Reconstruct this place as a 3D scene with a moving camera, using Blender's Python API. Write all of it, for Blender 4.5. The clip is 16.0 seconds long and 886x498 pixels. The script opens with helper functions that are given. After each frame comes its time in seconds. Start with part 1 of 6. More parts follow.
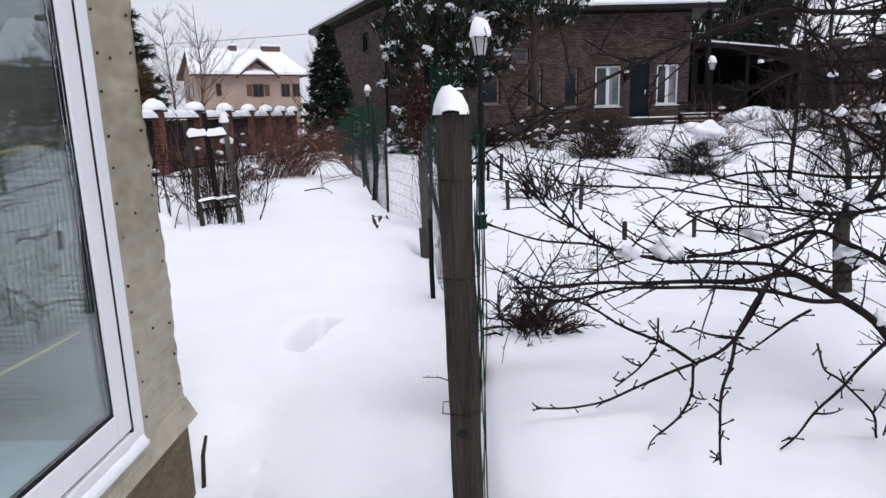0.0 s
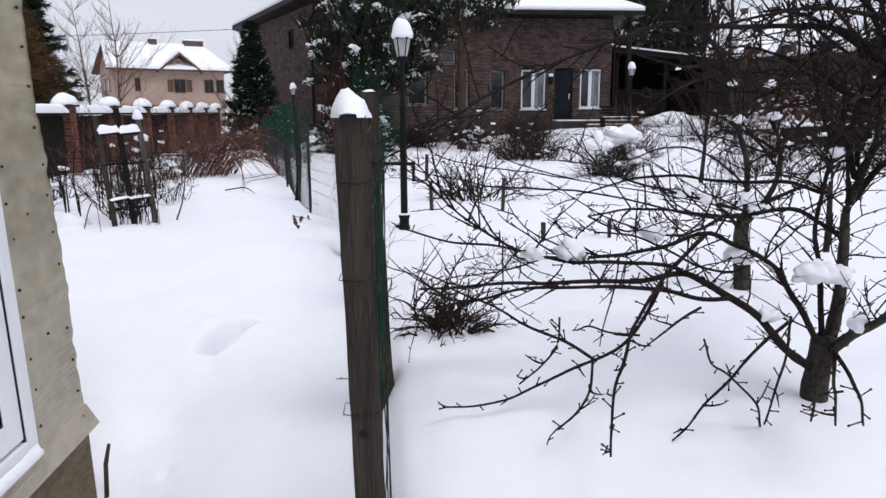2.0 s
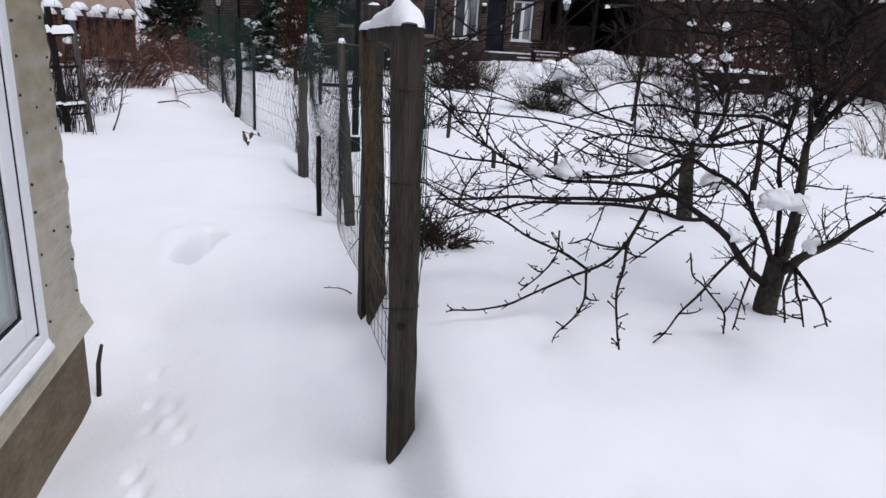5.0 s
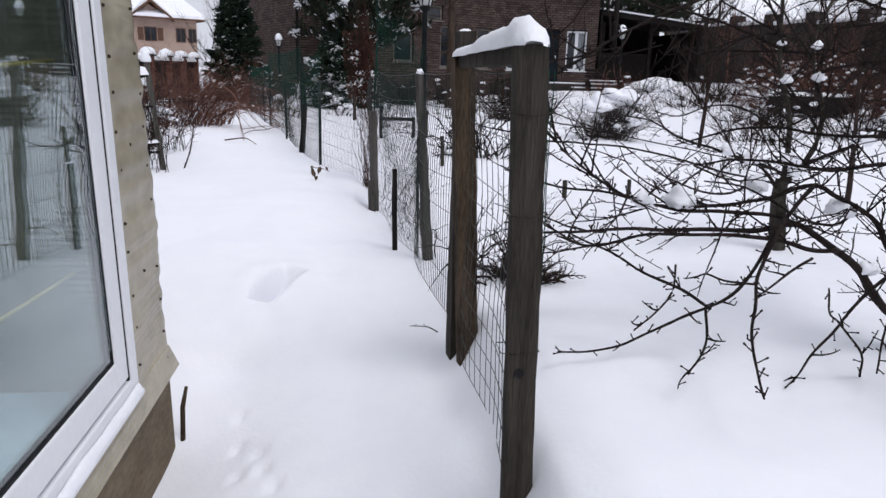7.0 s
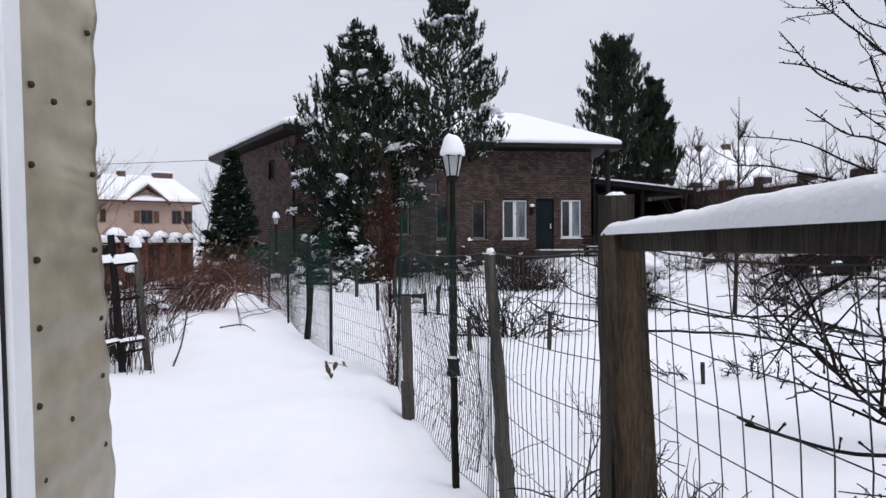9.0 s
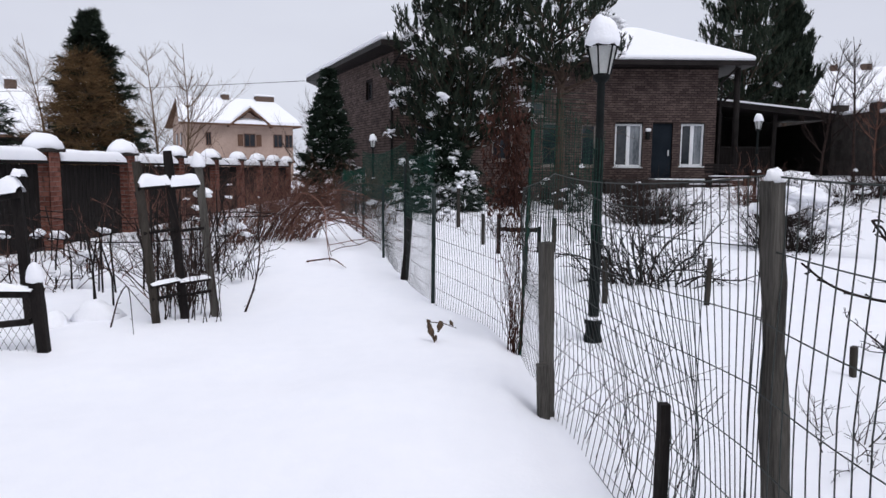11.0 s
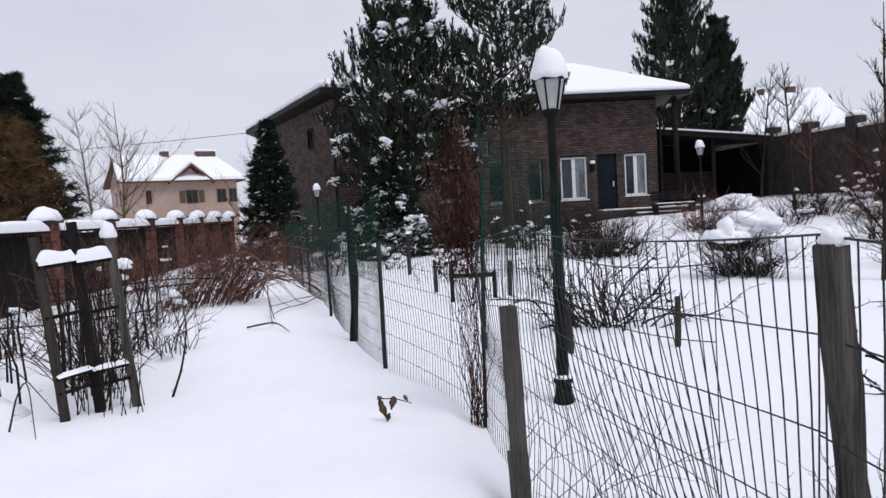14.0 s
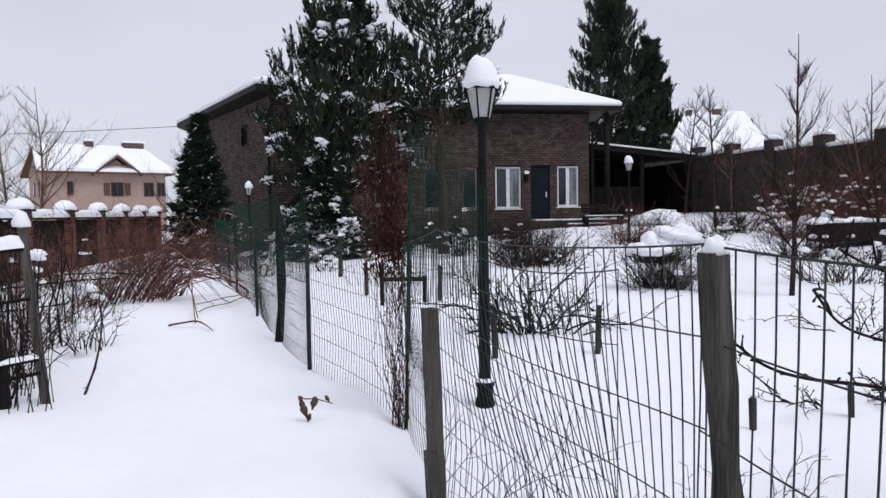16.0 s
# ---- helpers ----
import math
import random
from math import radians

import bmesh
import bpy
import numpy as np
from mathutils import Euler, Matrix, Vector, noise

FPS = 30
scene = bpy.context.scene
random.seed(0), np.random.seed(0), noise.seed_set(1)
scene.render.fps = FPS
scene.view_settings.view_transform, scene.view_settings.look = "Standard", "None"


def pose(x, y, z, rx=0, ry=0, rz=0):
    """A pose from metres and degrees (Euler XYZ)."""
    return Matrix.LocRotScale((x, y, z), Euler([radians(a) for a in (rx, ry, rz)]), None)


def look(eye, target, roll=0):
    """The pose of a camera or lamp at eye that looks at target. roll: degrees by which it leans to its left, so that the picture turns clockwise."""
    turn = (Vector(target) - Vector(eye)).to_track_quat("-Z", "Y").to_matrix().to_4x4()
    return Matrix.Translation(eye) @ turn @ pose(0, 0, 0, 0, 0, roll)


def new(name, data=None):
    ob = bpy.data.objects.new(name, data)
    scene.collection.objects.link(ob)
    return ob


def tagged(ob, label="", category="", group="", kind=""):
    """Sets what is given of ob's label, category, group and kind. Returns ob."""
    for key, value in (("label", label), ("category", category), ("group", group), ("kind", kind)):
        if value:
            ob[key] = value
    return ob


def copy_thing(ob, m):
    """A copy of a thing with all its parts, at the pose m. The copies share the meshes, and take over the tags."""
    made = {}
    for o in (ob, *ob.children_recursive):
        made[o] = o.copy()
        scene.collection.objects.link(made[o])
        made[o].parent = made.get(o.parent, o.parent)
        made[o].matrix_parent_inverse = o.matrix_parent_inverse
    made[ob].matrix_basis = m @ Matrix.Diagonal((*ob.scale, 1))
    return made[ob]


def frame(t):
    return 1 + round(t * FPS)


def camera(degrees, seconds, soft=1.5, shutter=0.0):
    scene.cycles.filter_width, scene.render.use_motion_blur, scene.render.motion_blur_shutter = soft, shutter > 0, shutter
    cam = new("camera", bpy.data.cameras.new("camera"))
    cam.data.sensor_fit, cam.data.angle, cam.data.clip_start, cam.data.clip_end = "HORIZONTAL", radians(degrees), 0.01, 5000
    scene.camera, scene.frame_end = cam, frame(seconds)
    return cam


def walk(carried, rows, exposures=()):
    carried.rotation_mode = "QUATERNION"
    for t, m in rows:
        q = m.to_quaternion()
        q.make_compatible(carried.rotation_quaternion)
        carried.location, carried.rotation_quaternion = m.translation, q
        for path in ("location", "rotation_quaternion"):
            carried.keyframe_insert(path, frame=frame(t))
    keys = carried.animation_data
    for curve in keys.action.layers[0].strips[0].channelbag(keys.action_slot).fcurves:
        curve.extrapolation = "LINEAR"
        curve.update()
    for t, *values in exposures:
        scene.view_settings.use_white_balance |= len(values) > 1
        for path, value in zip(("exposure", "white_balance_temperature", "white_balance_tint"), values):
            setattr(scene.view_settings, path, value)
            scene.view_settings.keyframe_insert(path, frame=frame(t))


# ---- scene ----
cam = camera(64.8, 16.0)
PATH = [
    (0, (0.459, 0.037, 1.392), (0.404, 1.999, 1.008), -1.2),
    (0.5, (0.493, 0.015, 1.399), (0.532, 1.98, 1.032), -0.6),
    (1, (0.502, 0.008, 1.403), (0.602, 1.971, 1.032), -0.1),
    (1.5, (0.514, 0.014, 1.403), (0.642, 1.974, 1.027), 0.3),
    (2, (0.547, 0.011, 1.401), (0.692, 1.968, 1.015), -0.2),
    (2.5, (0.538, 0.044, 1.413), (0.622, 1.994, 0.977), 0.6),
    (3, (0.395, 0.082, 1.384), (0.317, 2.057, 1.08), 2.8),
    (3.5, (0.192, -0.005, 1.382), (0.323, 1.932, 0.904), 0.1),
    (4, (0.144, -0.078, 1.384), (0.537, 1.794, 0.801), 0.4),
    (4.2, (0.159, -0.087, 1.364), (0.597, 1.786, 0.815), 1.8),
    (6.3, (0.149, -0.153, 1.351), (0.394, 1.73, 0.724), 6.3),
    (6.5, (0.141, -0.108, 1.353), (0.313, 1.792, 0.752), 4.2),
    (7, (-0.012, 0.094, 1.313), (0.22, 2.019, 0.821), 1.8),
    (7.3, (-0.097, 0.282, 1.342), (0.248, 2.209, 0.935), 2.1),
    (7.5, (-0.132, 0.357, 1.356), (0.205, 2.308, 1.071), 2.4),
    (8, (-0.175, 0.644, 1.372), (0.136, 2.618, 1.31), 1.9),
    (8.5, (-0.278, 1.052, 1.367), (0.091, 3.018, 1.373), 0.6),
    (9, (-0.323, 1.373, 1.357), (-0.063, 3.356, 1.338), -0.3),
    (9.5, (-0.321, 1.682, 1.337), (-0.195, 3.676, 1.26), -0.1),
    (9.7, (-0.34, 1.87, 1.306), (-0.228, 3.863, 1.189), -0.1),
    (11.8, (-0.436, 3.552, 1.356), (-0.563, 5.535, 1.123), -0.2),
    (12, (-0.434, 3.612, 1.374), (-0.587, 5.594, 1.158), -0.7),
    (12.5, (-0.463, 3.705, 1.387), (-0.642, 5.69, 1.212), -1.9),
    (13, (-0.465, 3.711, 1.404), (-0.627, 5.7, 1.277), -3.0),
    (13.5, (-0.426, 3.67, 1.406), (-0.479, 5.666, 1.299), -3.7),
    (14, (-0.379, 3.65, 1.393), (-0.257, 5.643, 1.28), -3.2),
    (14.5, (-0.335, 3.639, 1.384), (-0.05, 5.615, 1.258), -2.2),
    (15, (-0.322, 3.63, 1.377), (0.094, 5.582, 1.243), -1.1),
    (15.5, (-0.324, 3.623, 1.377), (0.125, 5.567, 1.247), -0.6),
    (16, (-0.338, 3.6, 1.38), (-0.029, 5.573, 1.275), -0.9),
]
walk(cam, [(t, look(eye, target, roll)) for t, eye, target, roll in PATH], [(0.0, 0.12, 6330, 12), (3.0, 0.10, 6330, 12), (4.0, 0.0, 6330, 12), (6.5, -0.06, 6330, 12), (7.5, 0.12, 6330, 12), (9.0, 0.08, 6330, 12), (12.0, 0.06, 6300, 12), (16.0, 0.05, 6300, 12)])

# ---- light ----
world = bpy.data.worlds.new("overcast")
scene.world = world
world.use_nodes = True
wn, wl = world.node_tree.nodes, world.node_tree.links
wn.clear()
sky = wn.new("ShaderNodeTexSky")
sky.sky_type, sky.sun_disc = "NISHITA", False
sky.sun_elevation, sky.sun_rotation = radians(60), radians(142)
grey = wn.new("ShaderNodeHueSaturation")
grey.inputs["Saturation"].default_value = 0.12
grey.inputs["Value"].default_value = 0.10
cloud = wn.new("ShaderNodeMix")
cloud.data_type = "RGBA"
cloud.inputs[0].default_value = 0.86
cloud.inputs[7].default_value = (0.685, 0.71, 0.79, 1)
back = wn.new("ShaderNodeBackground")
wout = wn.new("ShaderNodeOutputWorld")
veil = wn.new("ShaderNodeTexNoise")
veil.inputs["Scale"].default_value, veil.inputs["Detail"].default_value = 2.2, 4
tone = wn.new("ShaderNodeValToRGB")
tone.color_ramp.elements[0].color, tone.color_ramp.elements[1].color = (0.655, 0.675, 0.755, 1), (0.715, 0.74, 0.815, 1)
tone.color_ramp.elements[0].position, tone.color_ramp.elements[1].position = 0.35, 0.68
place = wn.new("ShaderNodeTexCoord")
squash = wn.new("ShaderNodeMapping")
squash.inputs["Scale"].default_value = (1, 1, 3)
wl.new(place.outputs["Generated"], squash.inputs[0])
wl.new(squash.outputs[0], veil.inputs[0])
wl.new(veil.outputs[0], tone.inputs[0])
wl.new(tone.outputs[0], cloud.inputs[7])
wl.new(sky.outputs[0], grey.inputs["Color"])
wl.new(grey.outputs[0], cloud.inputs[6])
wl.new(cloud.outputs[2], back.inputs[0])
wl.new(back.outputs[0], wout.inputs[0])
back.inputs[1].default_value = 1.0
sun_data = bpy.data.lights.new("sun", "SUN")
sun_data.energy, sun_data.angle, sun_data.color = 1.4, radians(28), (1.0, 0.975, 0.96)
sun = new("sun", sun_data)
sun.matrix_world = look((0, 0, 30), (-7, 9, 10))


# ---- materials ----
def mat(name, col, col2=None, scale=6.0, rough=0.8, bump=0.0, bscale=60.0, metal=0.0, stretch=(1, 1, 1), spec=0.1, island=0.0, obj=True, detail=5.0):
    """Two-tone surface: large and fine noise between two colours, with fine relief."""
    m = bpy.data.materials.new(name)
    m.use_nodes = True
    n, l = m.node_tree.nodes, m.node_tree.links
    b = n["Principled BSDF"]
    b.inputs["Roughness"].default_value, b.inputs["Metallic"].default_value = rough, metal
    b.inputs["Specular IOR Level"].default_value = spec
    co = n.new("ShaderNodeTexCoord")
    mp = n.new("ShaderNodeMapping")
    mp.inputs["Scale"].default_value = stretch
    l.new(co.outputs["Object" if obj else "Generated"], mp.inputs[0])
    n1, n2 = n.new("ShaderNodeTexNoise"), n.new("ShaderNodeTexNoise")
    n1.inputs["Scale"].default_value, n2.inputs["Scale"].default_value = scale, scale * 9
    n1.inputs["Detail"].default_value = n2.inputs["Detail"].default_value = detail
    l.new(mp.outputs[0], n1.inputs[0]), l.new(mp.outputs[0], n2.inputs[0])
    mixn = n.new("ShaderNodeMath")
    mixn.operation = "MULTIPLY_ADD"
    mixn.inputs[1].default_value = 0.6
    l.new(n1.outputs[0], mixn.inputs[0])
    half = n.new("ShaderNodeMath")
    half.operation = "MULTIPLY"
    half.inputs[1].default_value = 0.4
    l.new(n2.outputs[0], half.inputs[0]), l.new(half.outputs[0], mixn.inputs[2])
    last = mixn.outputs[0]
    if island:
        geo = n.new("ShaderNodeNewGeometry")
        mm = n.new("ShaderNodeMath")
        mm.operation = "MULTIPLY_ADD"
        mm.inputs[1].default_value = island
        l.new(geo.outputs["Random Per Island"], mm.inputs[0]), l.new(last, mm.inputs[2])
        sub = n.new("ShaderNodeMath")
        sub.operation = "SUBTRACT"
        sub.inputs[1].default_value = island / 2
        l.new(mm.outputs[0], sub.inputs[0])
        last = sub.outputs[0]
    ramp = n.new("ShaderNodeValToRGB")
    ramp.color_ramp.elements[0].position, ramp.color_ramp.elements[1].position = 0.36, 0.64
    ramp.color_ramp.elements[0].color, ramp.color_ramp.elements[1].color = (*col, 1), (*(col2 or col), 1)
    l.new(last, ramp.inputs[0]), l.new(ramp.outputs[0], b.inputs["Base Color"])
    if bump:
        n3, bp = n.new("ShaderNodeTexNoise"), n.new("ShaderNodeBump")
        n3.inputs["Scale"].default_value, n3.inputs["Detail"].default_value = bscale, 4
        bp.inputs["Strength"].default_value, bp.inputs["Distance"].default_value = min(1, bump), 0.01
        l.new(mp.outputs[0], n3.inputs[0]), l.new(n3.outputs[0], bp.inputs["Height"]), l.new(bp.outputs[0], b.inputs["Normal"])
    return m


SNOW = mat("snow", (0.845, 0.855, 0.90), (0.885, 0.89, 0.925), 0.8, 0.65, 0.25, 45, spec=0.25)
SNOWC = mat("snow_clump", (0.845, 0.855, 0.895), (0.885, 0.89, 0.92), 5, 0.65, 0.5, 40, spec=0.25)
GREYWOOD = mat("weathered_post_wood", (0.020, 0.017, 0.0145), (0.060, 0.052, 0.044), 5, 0.85, 0.8, 30, stretch=(4, 4, 0.35))
PALEWOOD = mat("split_grey_wood", (0.034, 0.032, 0.029), (0.115, 0.107, 0.096), 5, 0.85, 0.9, 30, stretch=(4, 4, 0.3))
BROWNWOOD = mat("lichened_brown_wood", (0.016, 0.011, 0.008), (0.10, 0.072, 0.048), 5, 0.85, 0.8, 35, stretch=(3, 3, 0.5))
DARKWOOD = mat("dark_stained_wood", (0.007, 0.006, 0.006), (0.02, 0.017, 0.016), 6, 0.8, 0.5, 30, stretch=(3, 3, 0.5))
WIRE = mat("green_coated_wire", (0.007, 0.011, 0.010), (0.020, 0.028, 0.025), 8, 0.55, spec=0.4)
NET = mat("dark_green_netting", (0.005, 0.028, 0.019), (0.014, 0.052, 0.036), 9, 0.7)
GREENPOST = mat("green_fence_post", (0.012, 0.019, 0.018), (0.026, 0.036, 0.034), 6, 0.5)
BARK = mat("apple_bark", (0.008, 0.006, 0.006), (0.030, 0.022, 0.020), 12, 0.9, 0.9, 40, stretch=(1, 1, 0.4))
PINEBARK = mat("pine_bark", (0.035, 0.024, 0.018), (0.09, 0.065, 0.05), 4, 0.9, 0.8, 15, stretch=(1, 1, 0.3))
TWIG = mat("dark_twigs", (0.013, 0.009, 0.008), (0.045, 0.030, 0.026), 9, 0.85, island=0.3)
REDTWIG = mat("red_brown_twigs", (0.05, 0.022, 0.018), (0.19, 0.10, 0.075), 3, 0.8, island=0.35)
TANTWIG = mat("tan_twigs", (0.09, 0.055, 0.035), (0.22, 0.15, 0.10), 3, 0.8, island=0.3)
NEEDLE = mat("pine_needles", (0.009, 0.015, 0.011), (0.036, 0.048, 0.032), 1.2, 0.75, island=0.35)
DARKNEEDLE = mat("spruce_needles", (0.009, 0.017, 0.012), (0.026, 0.042, 0.028), 1.2, 0.75, island=0.35)
GOLDNEEDLE = mat("golden_brown_foliage", (0.06, 0.036, 0.018), (0.18, 0.112, 0.054), 1.2, 0.8, island=0.35)
LAMPMETAL = mat("dark_green_cast_iron", (0.005, 0.0065, 0.0068), (0.011, 0.0135, 0.0135), 10, 0.75, 0.3, 40, spec=0.12)
LAMPGLASS = mat("frosted_lamp_glass", (0.36, 0.37, 0.36), (0.5, 0.51, 0.5), 9, 0.35)
PVC = mat("white_window_plastic", (0.74, 0.75, 0.78), (0.80, 0.81, 0.83), 5, 0.35, 0.05, 30, spec=0.5)
PVCFAR = mat("white_window_paint", (0.70, 0.72, 0.74), (0.8, 0.81, 0.82), 2, 0.4)
GASKET = mat("black_gasket", (0.01, 0.01, 0.012), (0.02, 0.02, 0.022), 9, 0.6)
STEELNAIL = mat("rusty_nail_heads", (0.02, 0.017, 0.015), (0.06, 0.045, 0.035), 60, 0.6, metal=0.6)
BROWNPAINT = mat("brown_fascia_board", (0.012, 0.010, 0.010), (0.025, 0.021, 0.02), 2, 0.6)
DOORMAT = mat("dark_blue_steel_door", (0.005, 0.009, 0.014), (0.010, 0.015, 0.021), 2, 0.6)
WINBROWN = mat("pale_brown_window_paint", (0.16, 0.14, 0.125), (0.24, 0.215, 0.195), 2, 0.5)
VINE = mat("dry_vine_leaves", (0.022, 0.009, 0.007), (0.075, 0.034, 0.025), 5, 0.85, island=0.4)
STONE = mat("grey_stone_plinth", (0.026, 0.023, 0.021), (0.060, 0.053, 0.049), 3, 0.85, 0.5, 12)
BEIGE = mat("beige_render", (0.32, 0.235, 0.195), (0.41, 0.305, 0.25), 0.8, 0.9)
BEIGETRIM = mat("brown_trim", (0.09, 0.05, 0.035), (0.14, 0.08, 0.055), 2, 0.7)
TRUNKBARK = mat("grey_green_fruit_bark", (0.012, 0.010, 0.009), (0.062, 0.056, 0.046), 9, 0.9, 0.9, 30, stretch=(1, 1, 0.5))
CHIMNEY = mat("red_brick_chimney", (0.08, 0.056, 0.045), (0.15, 0.105, 0.085), 6, 0.85)
DRYLEAF = mat("withered_leaves", (0.025, 0.018, 0.013), (0.11, 0.075, 0.05), 20, 0.85, island=0.3)
ROPE = mat("yellow_rope", (0.35, 0.27, 0.08), (0.5, 0.4, 0.14), 40, 0.8)
# pale teal stands in for snow and sky mirrored in the shed pane
PANESHEEN = mat("indoor_board_pane_sheen", (0.442, 0.525, 0.558), (0.624, 0.735, 0.775), 2, 0.9)


def brickmat(name, a, b, mortar, bw, bh, mw=0.012):
    m = bpy.data.materials.new(name)
    m.use_nodes = True
    n, l = m.node_tree.nodes, m.node_tree.links
    p = n["Principled BSDF"]
    p.inputs["Roughness"].default_value = 0.85
    co = n.new("ShaderNodeUVMap")
    br = n.new("ShaderNodeTexBrick")
    br.inputs["Color1"].default_value, br.inputs["Color2"].default_value, br.inputs["Mortar"].default_value = (*a, 1), (*b, 1), (*mortar, 1)
    br.inputs["Scale"].default_value, br.inputs["Mortar Size"].default_value = 1.0, mw
    br.inputs["Brick Width"].default_value, br.inputs["Row Height"].default_value = bw, bh
    br.inputs["Bias"].default_value = 0.0
    l.new(co.outputs[0], br.inputs[0])
    ns = n.new("ShaderNodeTexNoise")
    ns.inputs["Scale"].default_value, ns.inputs["Detail"].default_value = 0.9, 6
    l.new(co.outputs[0], ns.inputs[0])
    mx = n.new("ShaderNodeMix")
    mx.data_type, mx.blend_type = "RGBA", "MULTIPLY"
    mx.inputs[0].default_value = 0.6
    rp = n.new("ShaderNodeValToRGB")
    rp.color_ramp.elements[0].position, rp.color_ramp.elements[1].position = 0.3, 0.7
    rp.color_ramp.elements[0].color, rp.color_ramp.elements[1].color = (0.55, 0.55, 0.57, 1), (1.2, 1.15, 1.12, 1)
    l.new(ns.outputs[0], rp.inputs[0]), l.new(br.outputs[0], mx.inputs[6]), l.new(rp.outputs[0], mx.inputs[7]), l.new(mx.outputs[2], p.inputs["Base Color"])
    bp = n.new("ShaderNodeBump")
    bp.inputs["Strength"].default_value, bp.inputs["Distance"].default_value, bp.invert = 0.8, 0.015, True
    l.new(br.outputs["Fac"], bp.inputs["Height"]), l.new(bp.outputs[0], p.inputs["Normal"])
    return m


BRICK = brickmat("brown_clinker_brick", (0.066, 0.044, 0.038), (0.128, 0.089, 0.076), (0.007, 0.006, 0.006), 0.29, 0.105, 0.027)
MORTAR = mat("dark_mortar", (0.010, 0.008, 0.008), (0.022, 0.018, 0.017), 3, 0.9, 0.4, 20)
PALEMORTAR = mat("grey_mortar", (0.13, 0.11, 0.10), (0.24, 0.21, 0.19), 5, 0.9, 0.4, 30)


def brickpiece(name, a, b, joined):
    """Brick tone that changes from brick to brick."""
    m = mat(name, a, b, 2.5, 0.85, 0.5, 25)
    n, l = m.node_tree.nodes, m.node_tree.links
    src = n.new("ShaderNodeNewGeometry") if joined else n.new("ShaderNodeObjectInfo")
    shift = n.new("ShaderNodeMath")
    shift.operation = "MULTIPLY_ADD"
    shift.inputs[1].default_value = 0.26
    ramp = n["Color Ramp"]
    old = ramp.inputs[0].links[0].from_socket
    sub = n.new("ShaderNodeMath")
    sub.operation = "SUBTRACT"
    sub.inputs[1].default_value = 0.13
    l.new(src.outputs["Random Per Island" if joined else "Random"], shift.inputs[0])
    l.new(old, shift.inputs[2]), l.new(shift.outputs[0], sub.inputs[0]), l.new(sub.outputs[0], ramp.inputs[0])
    return m


CLINKER = (brickpiece("brown_clinker", (0.060, 0.043, 0.039), (0.122, 0.089, 0.080), True), brickpiece("brown_clinker_single", (0.060, 0.043, 0.039), (0.122, 0.089, 0.080), False))
REDBRICK = (brickpiece("red_brick", (0.095, 0.036, 0.027), (0.21, 0.09, 0.068), True), brickpiece("red_brick_single", (0.095, 0.036, 0.027), (0.21, 0.09, 0.068), False))


def glassmat(name, tint=(1, 1, 1), rough=0.0):
    m = bpy.data.materials.new(name)
    m.use_nodes = True
    b = m.node_tree.nodes["Principled BSDF"]
    b.inputs["Base Color"].default_value = (*tint, 1)
    b.inputs["Roughness"].default_value, b.inputs["IOR"].default_value, b.inputs["Transmission Weight"].default_value = rough, 1.5, 1.0
    return m


GLASS = glassmat("window_glass", (0.86, 0.955, 0.98))
DARKGLASS = mat("dark_window_glass", (0.012, 0.015, 0.02), (0.035, 0.04, 0.046), 0.6, 0.1, spec=0.5)


CURTAINED = mat("curtained_window_glass", (0.05, 0.06, 0.07), (0.26, 0.28, 0.30), 1.4, 0.12, spec=0.5, stretch=(3, 3, 0.4))


def siding():
    """Aged sheet with faint horizontal ribs that fade in and out."""
    m = mat("ribbed_plywood_cladding", (0.23, 0.20, 0.135), (0.43, 0.385, 0.285), 1.1, 0.34, 0.0, stretch=(1, 1, 1.6), spec=0.5)
    n, l = m.node_tree.nodes, m.node_tree.links
    co = n.new("ShaderNodeTexCoord")
    wave = n.new("ShaderNodeTexWave")
    wave.wave_type, wave.bands_direction = "BANDS", "Z"
    wave.inputs["Scale"].default_value, wave.inputs["Distortion"].default_value = 11.0, 2.2
    wave.inputs["Detail"].default_value, wave.inputs["Detail Scale"].default_value = 2.0, 1.6
    mask = n.new("ShaderNodeTexNoise")
    mask.inputs["Scale"].default_value, mask.inputs["Detail"].default_value = 1.7, 3
    ramp = n.new("ShaderNodeValToRGB")
    ramp.color_ramp.elements[0].position, ramp.color_ramp.elements[1].position = 0.42, 0.62
    mul = n.new("ShaderNodeMath")
    mul.operation = "MULTIPLY"
    fine = n.new("ShaderNodeTexNoise")
    fine.inputs["Scale"].default_value, fine.inputs["Detail"].default_value = 3.0, 5
    add = n.new("ShaderNodeMath")
    add.operation = "ADD"
    bp = n.new("ShaderNodeBump")
    bp.inputs["Strength"].default_value, bp.inputs["Distance"].default_value = 0.5, 0.008
    for node in (wave, mask, fine):
        l.new(co.outputs["Object"], node.inputs["Vector"])
    l.new(mask.outputs[0], ramp.inputs[0])
    l.new(ramp.outputs[0], mul.inputs[0]), l.new(wave.outputs["Fac"], mul.inputs[1])
    l.new(mul.outputs[0], add.inputs[0]), l.new(fine.outputs[0], add.inputs[1])
    l.new(add.outputs[0], bp.inputs["Height"]), l.new(bp.outputs[0], n["Principled BSDF"].inputs["Normal"])
    return m


SIDING = siding()
SKIRT = mat("plywood_skirting", (0.105, 0.08, 0.052), (0.20, 0.158, 0.108), 2.5, 0.7, 0.4, 25, stretch=(1, 1, 2.5))


